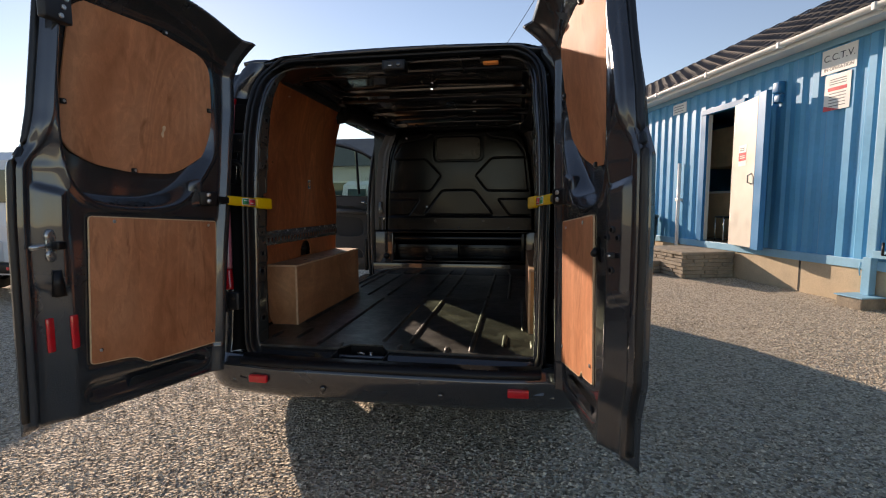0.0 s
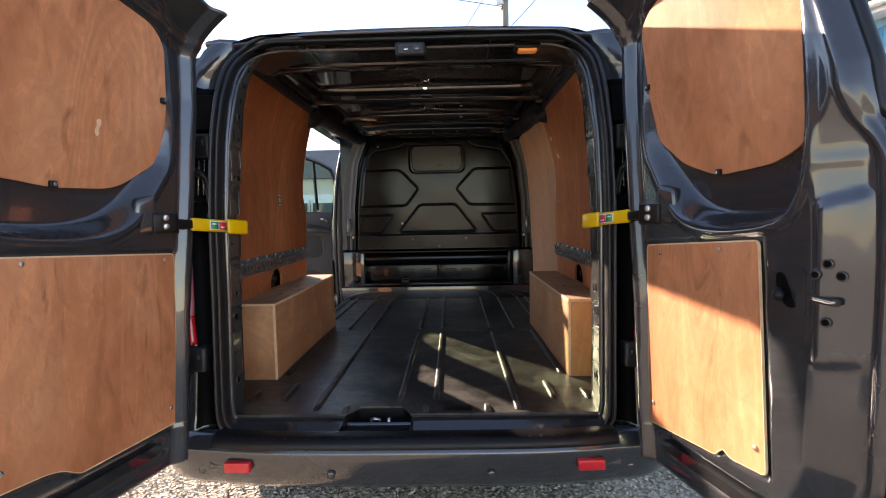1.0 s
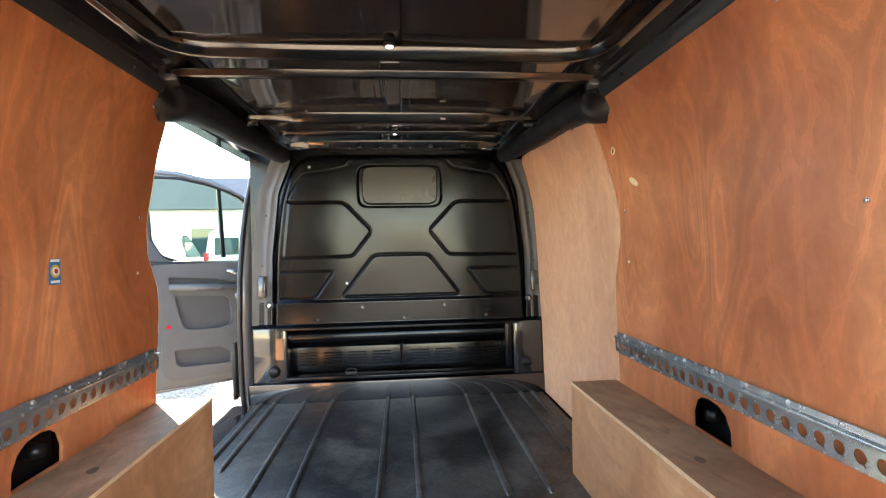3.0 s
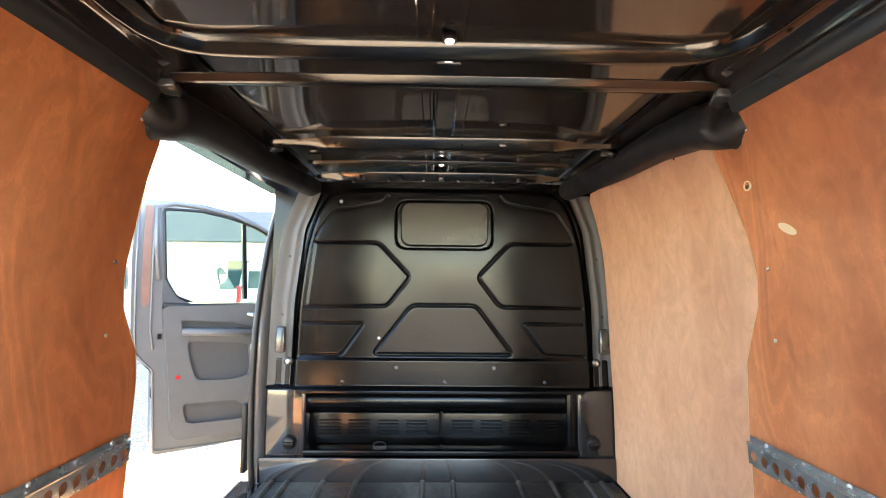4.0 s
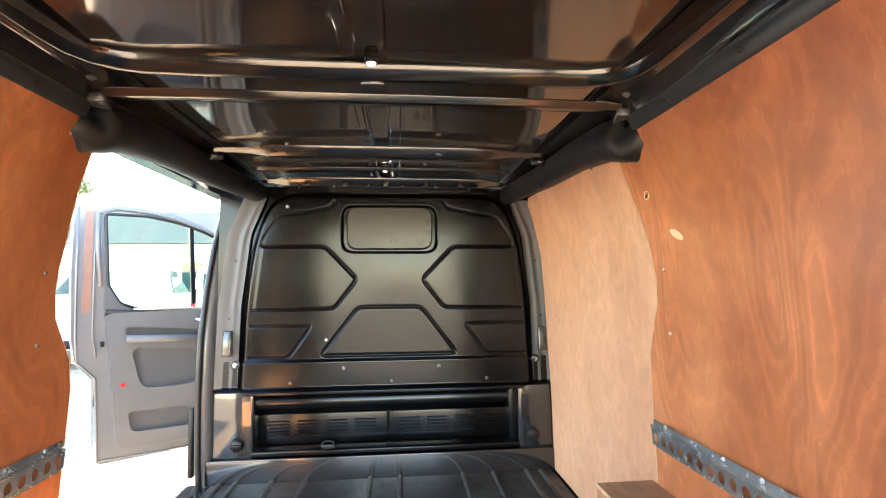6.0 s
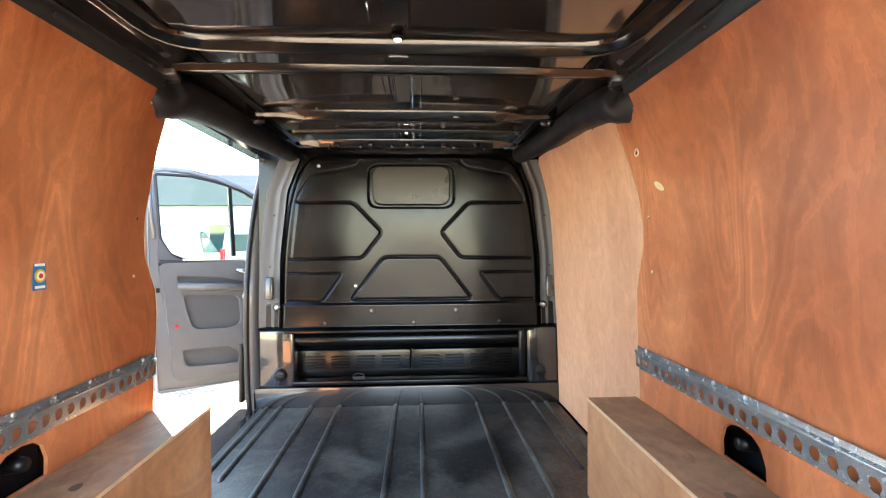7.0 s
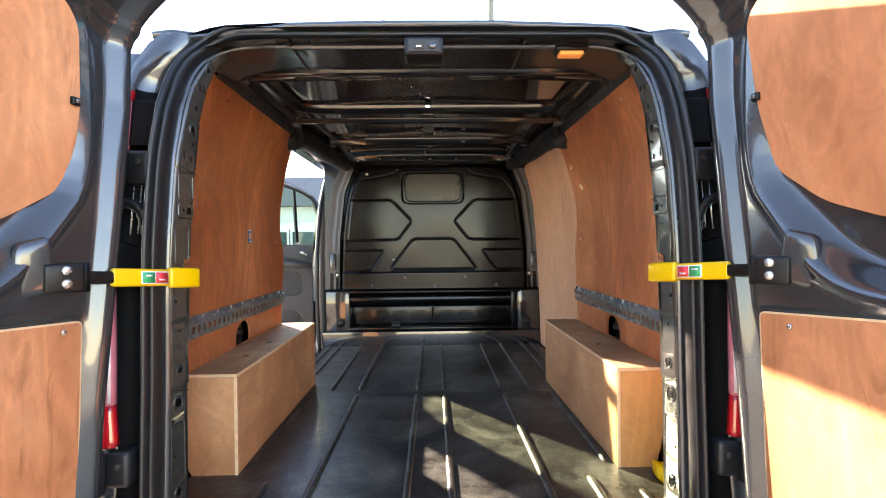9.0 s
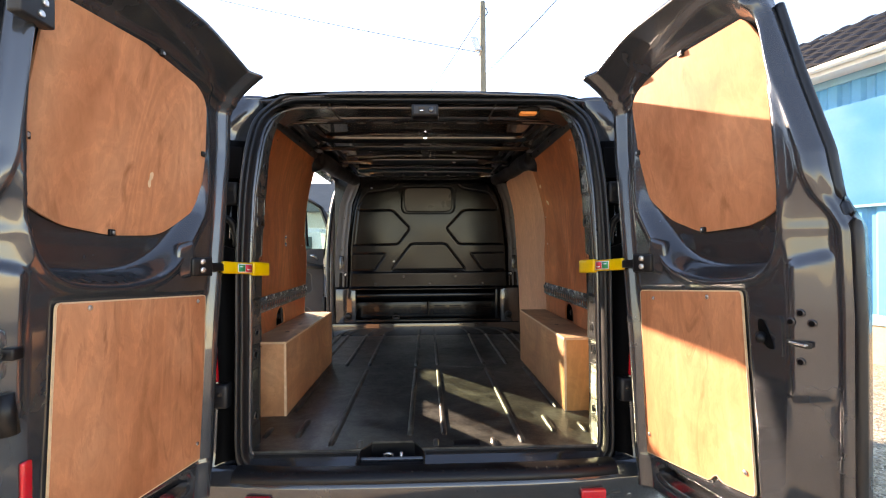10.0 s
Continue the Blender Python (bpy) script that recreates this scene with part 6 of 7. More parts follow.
# ---- open passenger door ----
def make_passenger_door():
    o, d = Vector((-0.94, 3.37, 0)), Vector((-0.7317, -0.6816, 0))
    n = Vector((0.6816, -0.7317, 0))

    def at(u, z, c):
        return o + d * u + n * c + Vector((0, 0, z))

    outline = [(0.03, 0.47), (0.89, 0.508), (0.914, 0.522), (0.920, 0.70), (0.927, 0.965), (0.938, 0.988), (1.015, 1.065), (1.028, 1.09), (1.048, 1.214), (1.060, 1.6), (1.058, 1.935), (1.042, 1.955), (0.90, 1.968), (0.858, 1.971), (0.709, 1.967), (0.531, 1.939), (0.376, 1.883), (0.254, 1.82), (0.13, 1.66), (0.04, 1.44)]
    glassy = rounded([(0.915, 1.912), (0.888, 1.50), (0.83, 1.40), (0.725, 1.358), (0.415, 1.348), (0.13, 1.345), (0.19, 1.62), (0.263, 1.79), (0.36, 1.842), (0.458, 1.874), (0.546, 1.895), (0.706, 1.919)], 0.02, 3)
    door = obj("passenger_door", mapped(plate(outline, [glassy], 0.05), lambda a, b, c: at(a, b, -0.05 + c)), DAYLIT_GREY, van, False, "front passenger door, standing open, lined with grey trim")
    obj("door_window", mapped(plate(rounded([(0.919, 1.916), (0.892, 1.496), (0.835, 1.395), (0.725, 1.352), (0.415, 1.342), (0.12, 1.339), (0.19, 1.625), (0.26, 1.795), (0.36, 1.847), (0.458, 1.879), (0.546, 1.90), (0.706, 1.924)], 0.02, 3), (), 0.004), lambda a, b, c: at(a, b, -0.03 + c)), GLASS, door, False, "clear door window")
    skin = [(0.03, 0.47), (0.89, 0.508), (0.914, 0.522), (0.920, 0.70), (0.927, 0.965), (1.02, 1.075), (1.036, 1.214), (1.038, 1.33), (0.80, 1.36), (0.06, 1.35)]
    obj("outer_skin", mapped(plate(skin, (), 0.05), lambda a, b, c: at(a, b, -0.101 + c)), PAINT, door, False, "grey outer door skin")
    loop = glassy
    obj("window_seal", sweep([at(a, b, 0.002) for a, b in loop], [(-0.008, -0.006), (0.008, -0.006), (0.008, 0.006), (-0.008, 0.006)], n, True), RUBBER, door, True)
    obj("window_divider", sweep([at(0.418, 1.38, -0.024), at(0.445, 1.875, -0.024)], [(-0.012, -0.012), (0.012, -0.012), (0.012, 0.012), (-0.012, 0.012)], n), BLACK, door)
    # soft frame moulding round the upper edge
    obj("frame_moulding", sweep([at(a, b, 0.004) for a, b in ((0.925, 1.50), (0.945, 1.7), (0.955, 1.915), (0.86, 1.948), (0.707, 1.943), (0.54, 1.917), (0.37, 1.863), (0.258, 1.805))], [(-0.014, -0.012), (0.014, -0.012), (0.009, 0.012), (-0.009, 0.012)], n), DAYLIT_GREY, door, True)
    # trim panel with its pockets
    trim = [(0.905, 1.345), (0.872, 1.09), (0.83, 0.61), (0.80, 0.575), (0.20, 0.545), (0.12, 1.35)]
    pocket = rounded([(0.775, 1.141), (0.725, 0.935), (0.69, 0.90), (0.49, 0.884), (0.385, 0.90), (0.40, 1.10)], 0.05, 4)
    bin_ = rounded([(0.78, 0.776), (0.76, 0.672), (0.72, 0.655), (0.40, 0.63), (0.40, 0.70), (0.476, 0.757)], 0.03, 4)
    arm = rounded([(0.807, 1.262), (0.797, 1.213), (0.33, 1.155), (0.33, 1.19), (0.5, 1.235)], 0.015, 4)
    tp = obj("trim_panel", mapped(plate(rounded(trim, 0.04, 4), [pocket, bin_, arm], 0.035), lambda a, b, c: at(a, b, 0.002 + c)), GREY_TRIM, door, False, "moulded grey plastic door trim with pockets")
    obj("pocket_back", mapped(plate([(0.83, 1.30), (0.80, 0.60), (0.25, 0.58), (0.25, 1.30)], (), 0.006), lambda a, b, c: at(a, b, 0.004 + c)), GREY_DARK, tp)
    obj("waist_rail", sweep([at(0.90, 1.352, 0.012), at(0.6, 1.334, 0.015), at(0.2, 1.328, 0.015)], [(-0.025, -0.012), (0.025, -0.012), (0.016, 0.014), (-0.016, 0.014)], n), BLACK, tp, True)
    obj("mirror_triangle", mapped(plate(rounded([(0.900, 1.51), (0.905, 1.35), (0.73, 1.346), (0.83, 1.395)], 0.02, 3), (), 0.02), lambda a, b, c: at(a, b, 0.004 + c)), GREY_DARK, door)
    obj("armrest", sweep([at(0.80, 1.195, 0.04), at(0.55, 1.178, 0.055), at(0.3, 1.16, 0.06)], [(-0.025, -0.03), (0.025, -0.03), (0.018, 0.022), (-0.018, 0.022)], n), GREY_TRIM, tp, True)
    obj("pull_handle", tube([at(0.43, 1.285, 0.05), at(0.39, 1.28, 0.062), at(0.36, 1.26, 0.062), at(0.34, 1.235, 0.05)], [0.012, 0.016, 0.016, 0.012], 10), STEEL, tp, True, "bright metal inner door handle")
    obj("door_reflector", mapped(plate(circle(0.808, 0.935, 0.013, 0.013), (), 0.006), lambda a, b, c: at(a, b, 0.037 + c)), RED, tp)
    obj("door_lock", mapped(block(-0.5, 0.5, -0.5, 0.5, -0.5, 0.5, 0.1), lambda a, b, c: at(0.906 + a * 0.02, 1.173 + b * 0.03, 0.0 + c * 0.02)), BLACK, door)
    # brownish strip laid on the shut face
    obj("shut_face_strip", mapped(plate(rounded([(0.970, 1.925), (1.008, 1.925), (1.006, 1.37), (0.990, 1.34), (0.967, 1.37)], 0.008), (), 0.003), lambda a, b, c: at(a, b, 0.001 + c)), BROWN_STRIP, door)
    for run, wide in (([(0.959, 1.93), (0.957, 1.6), (0.953, 1.22), (0.935, 1.10)], 0.006), ([(1.037, 1.945), (1.037, 1.6), (1.029, 1.214), (1.019, 1.085), (0.932, 0.985), (0.917, 0.70), (0.909, 0.53), (0.60, 0.503), (0.10, 0.482)], 0.007), ([(0.930, 1.93), (0.925, 1.5)], 0.005)):
        obj("pressed_bead", sweep([at(a, b, 0.001) for a, b in run], [(-wide, -0.004), (wide, -0.004), (wide * 0.5, 0.006), (-wide * 0.5, 0.006)], n), DAYLIT_GREY, door, True)
    obj("edge_buffer", mapped(block(-0.5, 0.5, -0.5, 0.5, -0.5, 0.5, 0.1), lambda a, b, c: at(0.925 + a * 0.02, 0.86 + b * 0.06, -0.02 + c * 0.03)), BLACK, door)
    obj("hinge_post", block(-0.95, -0.86, 3.33, 3.42, 0.4, 1.35, 0.015), PAINT, van, True)


make_passenger_door()


# ---- the blue container office ----
# along: metres from a corner towards the far end; out: metres in front of the wall
W_O, W_D = Vector((4.565, 5.187, 0)), Vector((-0.266, 0.964, 0)).normalized()
W_N = Vector((-W_D.y, W_D.x, 0))


def on_wall(a, out, z):
    return W_O + W_D * a + W_N * out + Vector((0, 0, z))


def wblock(a0, a1, o0, o1, z0, z1, bev=0.0):
    return mapped(block(a0, a1, o0, o1, z0, z1, bev), lambda a, o, z: on_wall(a, o, z))


def make_office():
    off = thing("container_office", "sky-blue shipping-container office with a tiled roof", "building")
    a0, a1, z0, z1 = -7.0, 7.2, 0.46, 3.37
    d0, d1, dz1 = 1.30, 2.10, 2.86

    def corrugated(b0, b1, lo, hi, nm):
        xs, x = [], b0
        pts = []
        while x < b1:
            for dx, o in ((0.0, 0.0), (0.095, 0.0), (0.135, -0.034), (0.215, -0.034)):
                if x + dx <= b1:
                    pts.append((x + dx, o))
            x += 0.255
        pts.append((b1, pts[-1][1]))
        return obj(nm, ([Vector(on_wall(p[0], p[1], z)) for z in (lo, hi) for p in pts], grid_faces(2, len(pts), True)), BLUE, off, False)

    corrugated(a0, d0 - 0.12, z0, z1, "wall_panel")
    corrugated(d1 + 0.12, a1, z0, z1, "wall_panel")
    corrugated(d0 - 0.12, d1 + 0.12, dz1 + 0.1, z1, "wall_panel")
    obj("bottom_rail", wblock(a0, a1, -0.06, 0.012, 0.44, 0.56, 0.008), BLUE_PALE, off)
    obj("top_rail", wblock(a0, a1, -0.06, 0.012, 3.30, 3.39, 0.008), BLUE_PALE, off)
    obj("corner_post", wblock(-1.09, -0.975, -0.05, 0.045, 0.44, 3.38, 0.01), BLUE_PALE, off)
    obj("plinth", wblock(a0, a1, -0.25, -0.012, -0.05, 0.455, 0.0), CONCRETE, off)
    obj("plinth_joint", wblock(-0.02, 0.01, -0.03, -0.009, -0.02, 0.45), DARK, off)
    obj("back_wall", wblock(a0, a1, -2.5, -2.44, 0.0, 3.38), BLUE, off)
    obj("end_wall", wblock(a1 - 0.06, a1, -2.44, -0.06, 0.0, 3.38), BLUE, off)
    obj("end_wall", wblock(a0, a0 + 0.06, -2.44, -0.06, 0.0, 3.38), BLUE, off)
    obj("office_floor", wblock(a0, a1, -2.44, -0.06, 0.46, 0.56), TIMBER, off)
    obj("office_ceiling", wblock(a0, a1, -2.44, -0.06, 3.30, 3.36), WHITE, off)
    # roof: courses of profiled tiles, stepped, over an eaves board and white gutter
    slope = [(0.36, 3.475), (-1.19, 4.43)]
    rf = obj("roof", outward(join(([on_wall(a, o, z - d) for d in (0.0, 0.05) for o, z in slope for a in (a0 - 0.2, a1 + 0.2)], [[0, 1, 3, 2], [4, 6, 7, 5], [0, 4, 5, 1], [2, 3, 7, 6], [0, 2, 6, 4], [1, 5, 7, 3]]))), SLATE, off, False, "charcoal profiled tile roof")
    # one tile: a rounded roll, a flat pan and a thick front lip
    us = span(0, 0.298, 9)
    roll = [0.004, 0.018, 0.026, 0.026, 0.018, 0.004, 0.001, 0.001, 0.003]
    tv = [(u, 0.0, h - 0.02) for u, h in zip(us, roll)] + [(u, 0.0, h + 0.004) for u, h in zip(us, roll)] + [(u, -0.012, h + 0.008) for u, h in zip(us, roll)] + [(u, -0.195, h + 0.108) for u, h in zip(us, roll)]
    tile = bpy.data.meshes.new("roof_tile")
    tile.from_pydata(tv, [], grid_faces(4, 9, True))
    tile.materials.append(SLATE)
    turn = Matrix(((W_D.x, W_N.x, 0), (W_D.y, W_N.y, 0), (0, 0, 1))).to_4x4()
    rng = random.Random(11)
    for c in range(9):
        for k in range(31):
            t = new("roof_tile", tile)
            t.parent = rf
            t.matrix_basis = Matrix.Translation(on_wall(-2.6 + 0.30 * k, 0.375 - 0.17 * c + rng.uniform(-0.004, 0.004), 3.50 + 0.105 * c + rng.uniform(-0.002, 0.002))) @ turn
    # the rest of the roof, out of view, as one run of tiles
    verts, faces = [], []
    for c in range(9):
        for k in list(range(-16, 0)) + list(range(31, 34)):
            n = len(verts)
            verts += [on_wall(-2.6 + 0.30 * k + p[0], 0.375 - 0.17 * c + p[1], 3.50 + 0.105 * c + p[2]) for p in tv]
            faces += [[i + n for i in f] for f in grid_faces(4, 9, True)]
    obj("far_tiles", (verts, faces), SLATE, rf)["kind"] = "stuff"
    obj("roof_back", mapped(block(a0 - 0.2, a1 + 0.2, -2.9, -1.2, 3.42, 3.46), lambda a, o, z: on_wall(a, o, z + (o + 2.9) * 0.55)), SLATE, off)
    obj("soffit", wblock(a0 - 0.15, a1 + 0.15, 0.0, 0.33, 3.39, 3.41), WHITE, off)
    obj("fascia", wblock(a0 - 0.15, a1 + 0.15, 0.33, 0.35, 3.36, 3.49), WHITE, off)
    gut = [on_wall(a, 0.405, 3.455) for a in span(a0 - 0.2, a1 + 0.2, 9)]
    half = [(0.055 * math.cos(t), 0.055 * math.sin(t)) for t in span(math.pi, 2 * math.pi, 9)] + [(0.048 * math.cos(t), 0.048 * math.sin(t)) for t in span(2 * math.pi, math.pi, 9)]
    obj("gutter", sweep(gut, half), WHITE, off, True, "white plastic half-round gutter")
    for a in (-1.2, 0.1, 1.6, 3.1):
        obj("gutter_bracket", wblock(a - 0.02, a + 0.02, 0.345, 0.468, 3.385, 3.47, 0.006), WHITE, off)
    # doorway: frame, kitchen seen inside, door swung out
    obj("door_frame", wblock(d0 - 0.14, d0, -0.05, 0.05, 0.56, dz1 + 0.1, 0.008), BLUE_DEEP, off)
    obj("door_frame", wblock(d1, d1 + 0.14, -0.05, 0.05, 0.56, dz1 + 0.1, 0.008), BLUE_DEEP, off)
    obj("door_frame", wblock(d0 - 0.14, d1 + 0.14, -0.05, 0.06, dz1, dz1 + 0.1, 0.008), BLUE_DEEP, off)
    obj("inner_lining", wblock(d1 - 0.012, d1, -0.07, 0.0, 0.58, dz1), CREAM, off)
    obj("inner_lining", wblock(d0, d0 + 0.02, -0.2, 0.0, 0.58, dz1), BLUE_DEEP, off)
    kit = thing("kitchen_unit", "wooden kitchen cupboards and worktop inside the office", "cabinet")
    obj("base_unit", wblock(0.9, 3.4, -1.5, -0.62, 0.565, 1.45, 0.01), WOOD_IN, kit)
    obj("worktop", wblock(0.9, 3.4, -1.5, -0.60, 1.45, 1.49, 0.008), WHITE, kit)
    obj("wall_unit", wblock(0.9, 3.4, -1.5, -0.80, 1.98, 2.75, 0.01), WOOD_IN, kit)
    obj("splashback", wblock(0.9, 3.4, -1.52, -1.50, 1.49, 1.98), WHITE, kit)
    obj("black_kettle", mapped(tube([(0, 0, 0), (0, 0, 0.08), (0, 0, 0.16), (0, 0, 0.20)], [0.09, 0.095, 0.07, 0.03], 14), lambda x, y, z: on_wall(1.9, -0.8, 1.49) + Vector((x, y, z))), BLACK, kit, True)
    chair = thing("office_chair", "dark metal chair inside the office doorway", "chair")
    base = on_wall(1.85, -0.34, 0.565)
    obj("seat", mapped(block(-0.2, 0.2, -0.2, 0.2, 0.42, 0.46, 0.02), lambda x, y, z: base + Vector((x, y, z))), BLACK, chair, True)
    obj("backrest", mapped(block(0.16, 0.2, -0.2, 0.2, 0.62, 0.88, 0.015), lambda x, y, z: base + Vector((x, y, z))), BLACK, chair, True)
    for x in (-0.18, 0.18):
        for y in (-0.18, 0.18):
            obj("leg", tube([base + Vector((x, y, 0)), base + Vector((x, y, 0.88 if x > 0 else 0.43))], 0.012, 8), STEEL, chair, True)
    # door leaf: hinged at the near jamb, folded flat towards the camera side
    h = on_wall(d0 - 0.02, 0.07, 0)
    ang = radians(14)
    dd = (W_D * -math.cos(ang) + W_N * math.sin(ang)).normalized()
    dn = Vector((dd.y, -dd.x, 0))
    if dn.dot(W_N) < 0:
        dn = -dn

    def leaf(u0, u1, c0, c1, lo, hi, bev=0.004):
        return mapped(block(u0, u1, c0, c1, lo, hi, bev), lambda u, c, z: h + dd * u + dn * c + Vector((0, 0, z)))

    dr = obj("office_door", leaf(0.0, 0.73, 0.0, 0.05, 0.57, 2.86), CREAM, off, False, "white steel office door, standing open")
    obj("door_edge", leaf(0.73, 0.94, -0.03, 0.048, 0.55, 2.90), BLUE_DEEP, dr)
    obj("pull_handle", tube([h + dd * 0.66 + dn * 0.05 + Vector((0, 0, 1.55)), h + dd * 0.645 + dn * 0.10 + Vector((0, 0, 1.58)), h + dd * 0.645 + dn * 0.10 + Vector((0, 0, 1.68)), h + dd * 0.66 + dn * 0.05 + Vector((0, 0, 1.71))], 0.012, 8), STEEL, dr, True)
    nt_ = obj("door_notice", leaf(0.22, 0.46, 0.051, 0.053, 1.85, 2.18, 0), WHITE, dr)
    obj("red_panel", leaf(0.225, 0.455, 0.053, 0.054, 1.93, 2.06, 0), LABEL_RED, nt_)
    for z in (2.09, 2.12, 2.0, 1.97):
        obj("text_bar", leaf(0.26, 0.42, 0.0542, 0.0548, z, z + 0.012, 0), GREY_DARK if z > 2.06 else WHITE, nt_)
    # notices on the wall
    cc = thing("cctv_sign", "white warning sign reading C.C.T.V. in operation", "sign")
    obj("board", wblock(-0.64, -0.155, 0.004, 0.012, 2.955, 3.27), WHITE, cc)
    sign_text("C.C.T.V.", -0.40, 3.15, 0.125, cc)
    sign_text("IN OPERATION", -0.40, 3.01, 0.060, cc)
    tn = thing("wall_notice", "white notice with small print and a red heading", "sign")
    obj("board", wblock(-0.58, -0.22, 0.004, 0.010, 2.47, 2.93), WHITE, tn)
    obj("heading", wblock(-0.53, -0.27, 0.0102, 0.012, 2.72, 2.765), LABEL_RED, tn)
    for z in span(2.52, 2.68, 5) + [2.80, 2.83, 2.86]:
        obj("text_bar", wblock(-0.52, -0.29, 0.0102, 0.0115, z, z + 0.010), GREY_DARK, tn)
    obj("red_corner", mapped(plate([(-0.22, 2.47), (-0.45, 2.47), (-0.22, 2.54)], (), 0.0015), lambda a, z, c: on_wall(a, 0.0102 + c, z)), LABEL_RED, tn)
    s2 = thing("small_sign", "small pale sign beside the office door", "sign")
    obj("board", wblock(2.77, 3.20, 0.004, 0.010, 3.05, 3.245), WHITE, s2)
    for z in (3.09, 3.14, 3.19):
        obj("text_bar", wblock(2.85, 3.17, 0.0102, 0.0115, z, z + 0.010), GREY_DARK, s2)
    # white downpipe, with a bin and meter beside it
    dp = thing("downpipe", "white plastic downpipe fixed to the container wall", "pipe")
    obj("pipe", tube([on_wall(2.82, 0.06, 0.0), on_wall(2.82, 0.06, 1.0), on_wall(2.82, 0.06, 2.05)], 0.035, 12), WHITE, dp, True)
    obj("pipe_clip", wblock(2.77, 2.87, 0.0, 0.10, 1.30, 1.36, 0.006), WHITE, dp)
    bn = thing("dustbin", "dark grey plastic bin beside the steps", "bin")
    c = on_wall(3.6, 0.35, 0)
    obj("body", tube([c, c + Vector((0, 0, 0.1)), c + Vector((0, 0, 0.95))], [0.22, 0.24, 0.29], 16), BLACK, bn, True)
    obj("lid", tube([c + Vector((0, 0, 0.951)), c + Vector((0, 0, 1.0)), c + Vector((0, 0, 1.04))], [0.31, 0.31, 0.2], 16), BLACK, bn, True)
    # brick pad and steel foot under the container's corner
    gp = thing("corner_support", "blue steel support post with a latch, on a small brick pad", "post")
    obj("pad", wblock(-1.20, -0.88, -0.01, 0.30, -0.02, 0.125, 0.012), STONE, gp)
    obj("base_plate", wblock(-1.22, -0.86, -0.01, 0.32, 0.125, 0.14, 0.003), BLUE_PALE, gp)
    obj("upright", wblock(-1.085, -0.98, 0.0, 0.09, 0.14, 0.60, 0.006), BLUE_PALE, gp)
    obj("latch", wblock(-1.30, -1.10, 0.03, 0.10, 0.60, 0.69, 0.006), BLUE_PALE, gp)
    obj("bolt_handle", tube([on_wall(-1.26, 0.10, 0.65), on_wall(-1.26, 0.15, 0.65), on_wall(-1.26, 0.15, 0.80)], 0.014, 8), BLACK, gp, True)
    obj("drain_tube", tube([on_wall(-0.90, 0.02, 0.52), on_wall(-0.905, 0.04, 0.45), on_wall(-0.91, 0.03, 0.36)], 0.009, 6), BLUE_PALE, gp, True)
    sh = thing("window_shutter", "deep blue steel window shutter, closed, on the container wall", "shutter")
    obj("panel", wblock(-2.45, -1.265, 0.02, 0.05, 1.82, 3.02, 0.004), BLUE_DEEP, sh)
    obj("sill", wblock(-2.47, -1.25, 0.0, 0.07, 1.79, 1.82, 0.004), BLUE_PALE, sh)
    bb = thing("alarm_box", "small deep blue hooded box on the container wall", "box")
    obj("case", wblock(0.43, 0.55, 0.0, 0.08, 2.73, 2.86, 0.02), BLUE_DEEP, bb, True)
    obj("hood", wblock(0.42, 0.56, 0.0, 0.11, 2.87, 3.05, 0.03), BLUE_DEEP, bb, True)


def sign_text(text, a, z, size, parent):
    cu = bpy.data.curves.new("lettering", "FONT")
    cu.body, cu.size, cu.align_x, cu.align_y, cu.extrude = text, size, "CENTER", "CENTER", 0.0008
    tmp = new("lettering", cu)
    me = bpy.data.meshes.new_from_object(tmp)
    bpy.data.objects.remove(tmp)
    me.materials.append(GREY_DARK)
    ob = new("lettering", me)
    ob.parent = parent
    q = Matrix(((-W_D.x, 0, W_N.x), (-W_D.y, 0, W_N.y), (0, 1, 0))).to_4x4()
    ob.matrix_basis = Matrix.Translation(on_wall(a, 0.0135, z)) @ q


make_office()


def make_steps():
    st = thing("stone_steps", "rough stone steps up to the office door", "steps")
    rng = random.Random(3)
    tiers = [(1.25, 2.5, 0.02, 0.95, 0.0, 0.44), (2.5, 3.2, 0.05, 0.95, 0.0, 0.24), (1.9, 3.3, 0.95, 1.3, 0.0, 0.22)]
    for a0, a1, o0, o1, lo, hi in tiers:
        obj("core", wblock(a0 + 0.03, a1 - 0.03, o0, o1 - 0.03, lo, hi - 0.05), CONCRETE, st)
        z = lo
        while z < hi - 0.06:
            h = 0.065
            a = a0
            while a < a1 - 0.05:
                ln = min(rng.uniform(0.16, 0.34), a1 - a)
                obj("stone", wblock(a + 0.005, a + ln - 0.005, o1 - 0.06, o1 + rng.uniform(-0.01, 0.015), z + 0.004, z + h - 0.004, 0.006), STONE, st)
                a += ln
            o = o0
            while o < o1 - 0.05:
                ln = min(rng.uniform(0.16, 0.34), o1 - o)
                obj("stone", wblock(a0 + rng.uniform(-0.012, 0.008), a0 + 0.06, o + 0.005, o + ln - 0.005, z + 0.004, z + h - 0.004, 0.006), STONE, st)
                o += ln
            z += h
        obj("slab", wblock(a0 - 0.02, (a0 + a1) / 2 - 0.004, o0, o1 + 0.03, hi - 0.05, hi, 0.01), STONE, st)
        obj("slab", wblock((a0 + a1) / 2 + 0.004, a1 + 0.02, o0, o1 + 0.03, hi - 0.05, hi, 0.01), STONE, st)


make_steps()

# ---- pole and wires ----


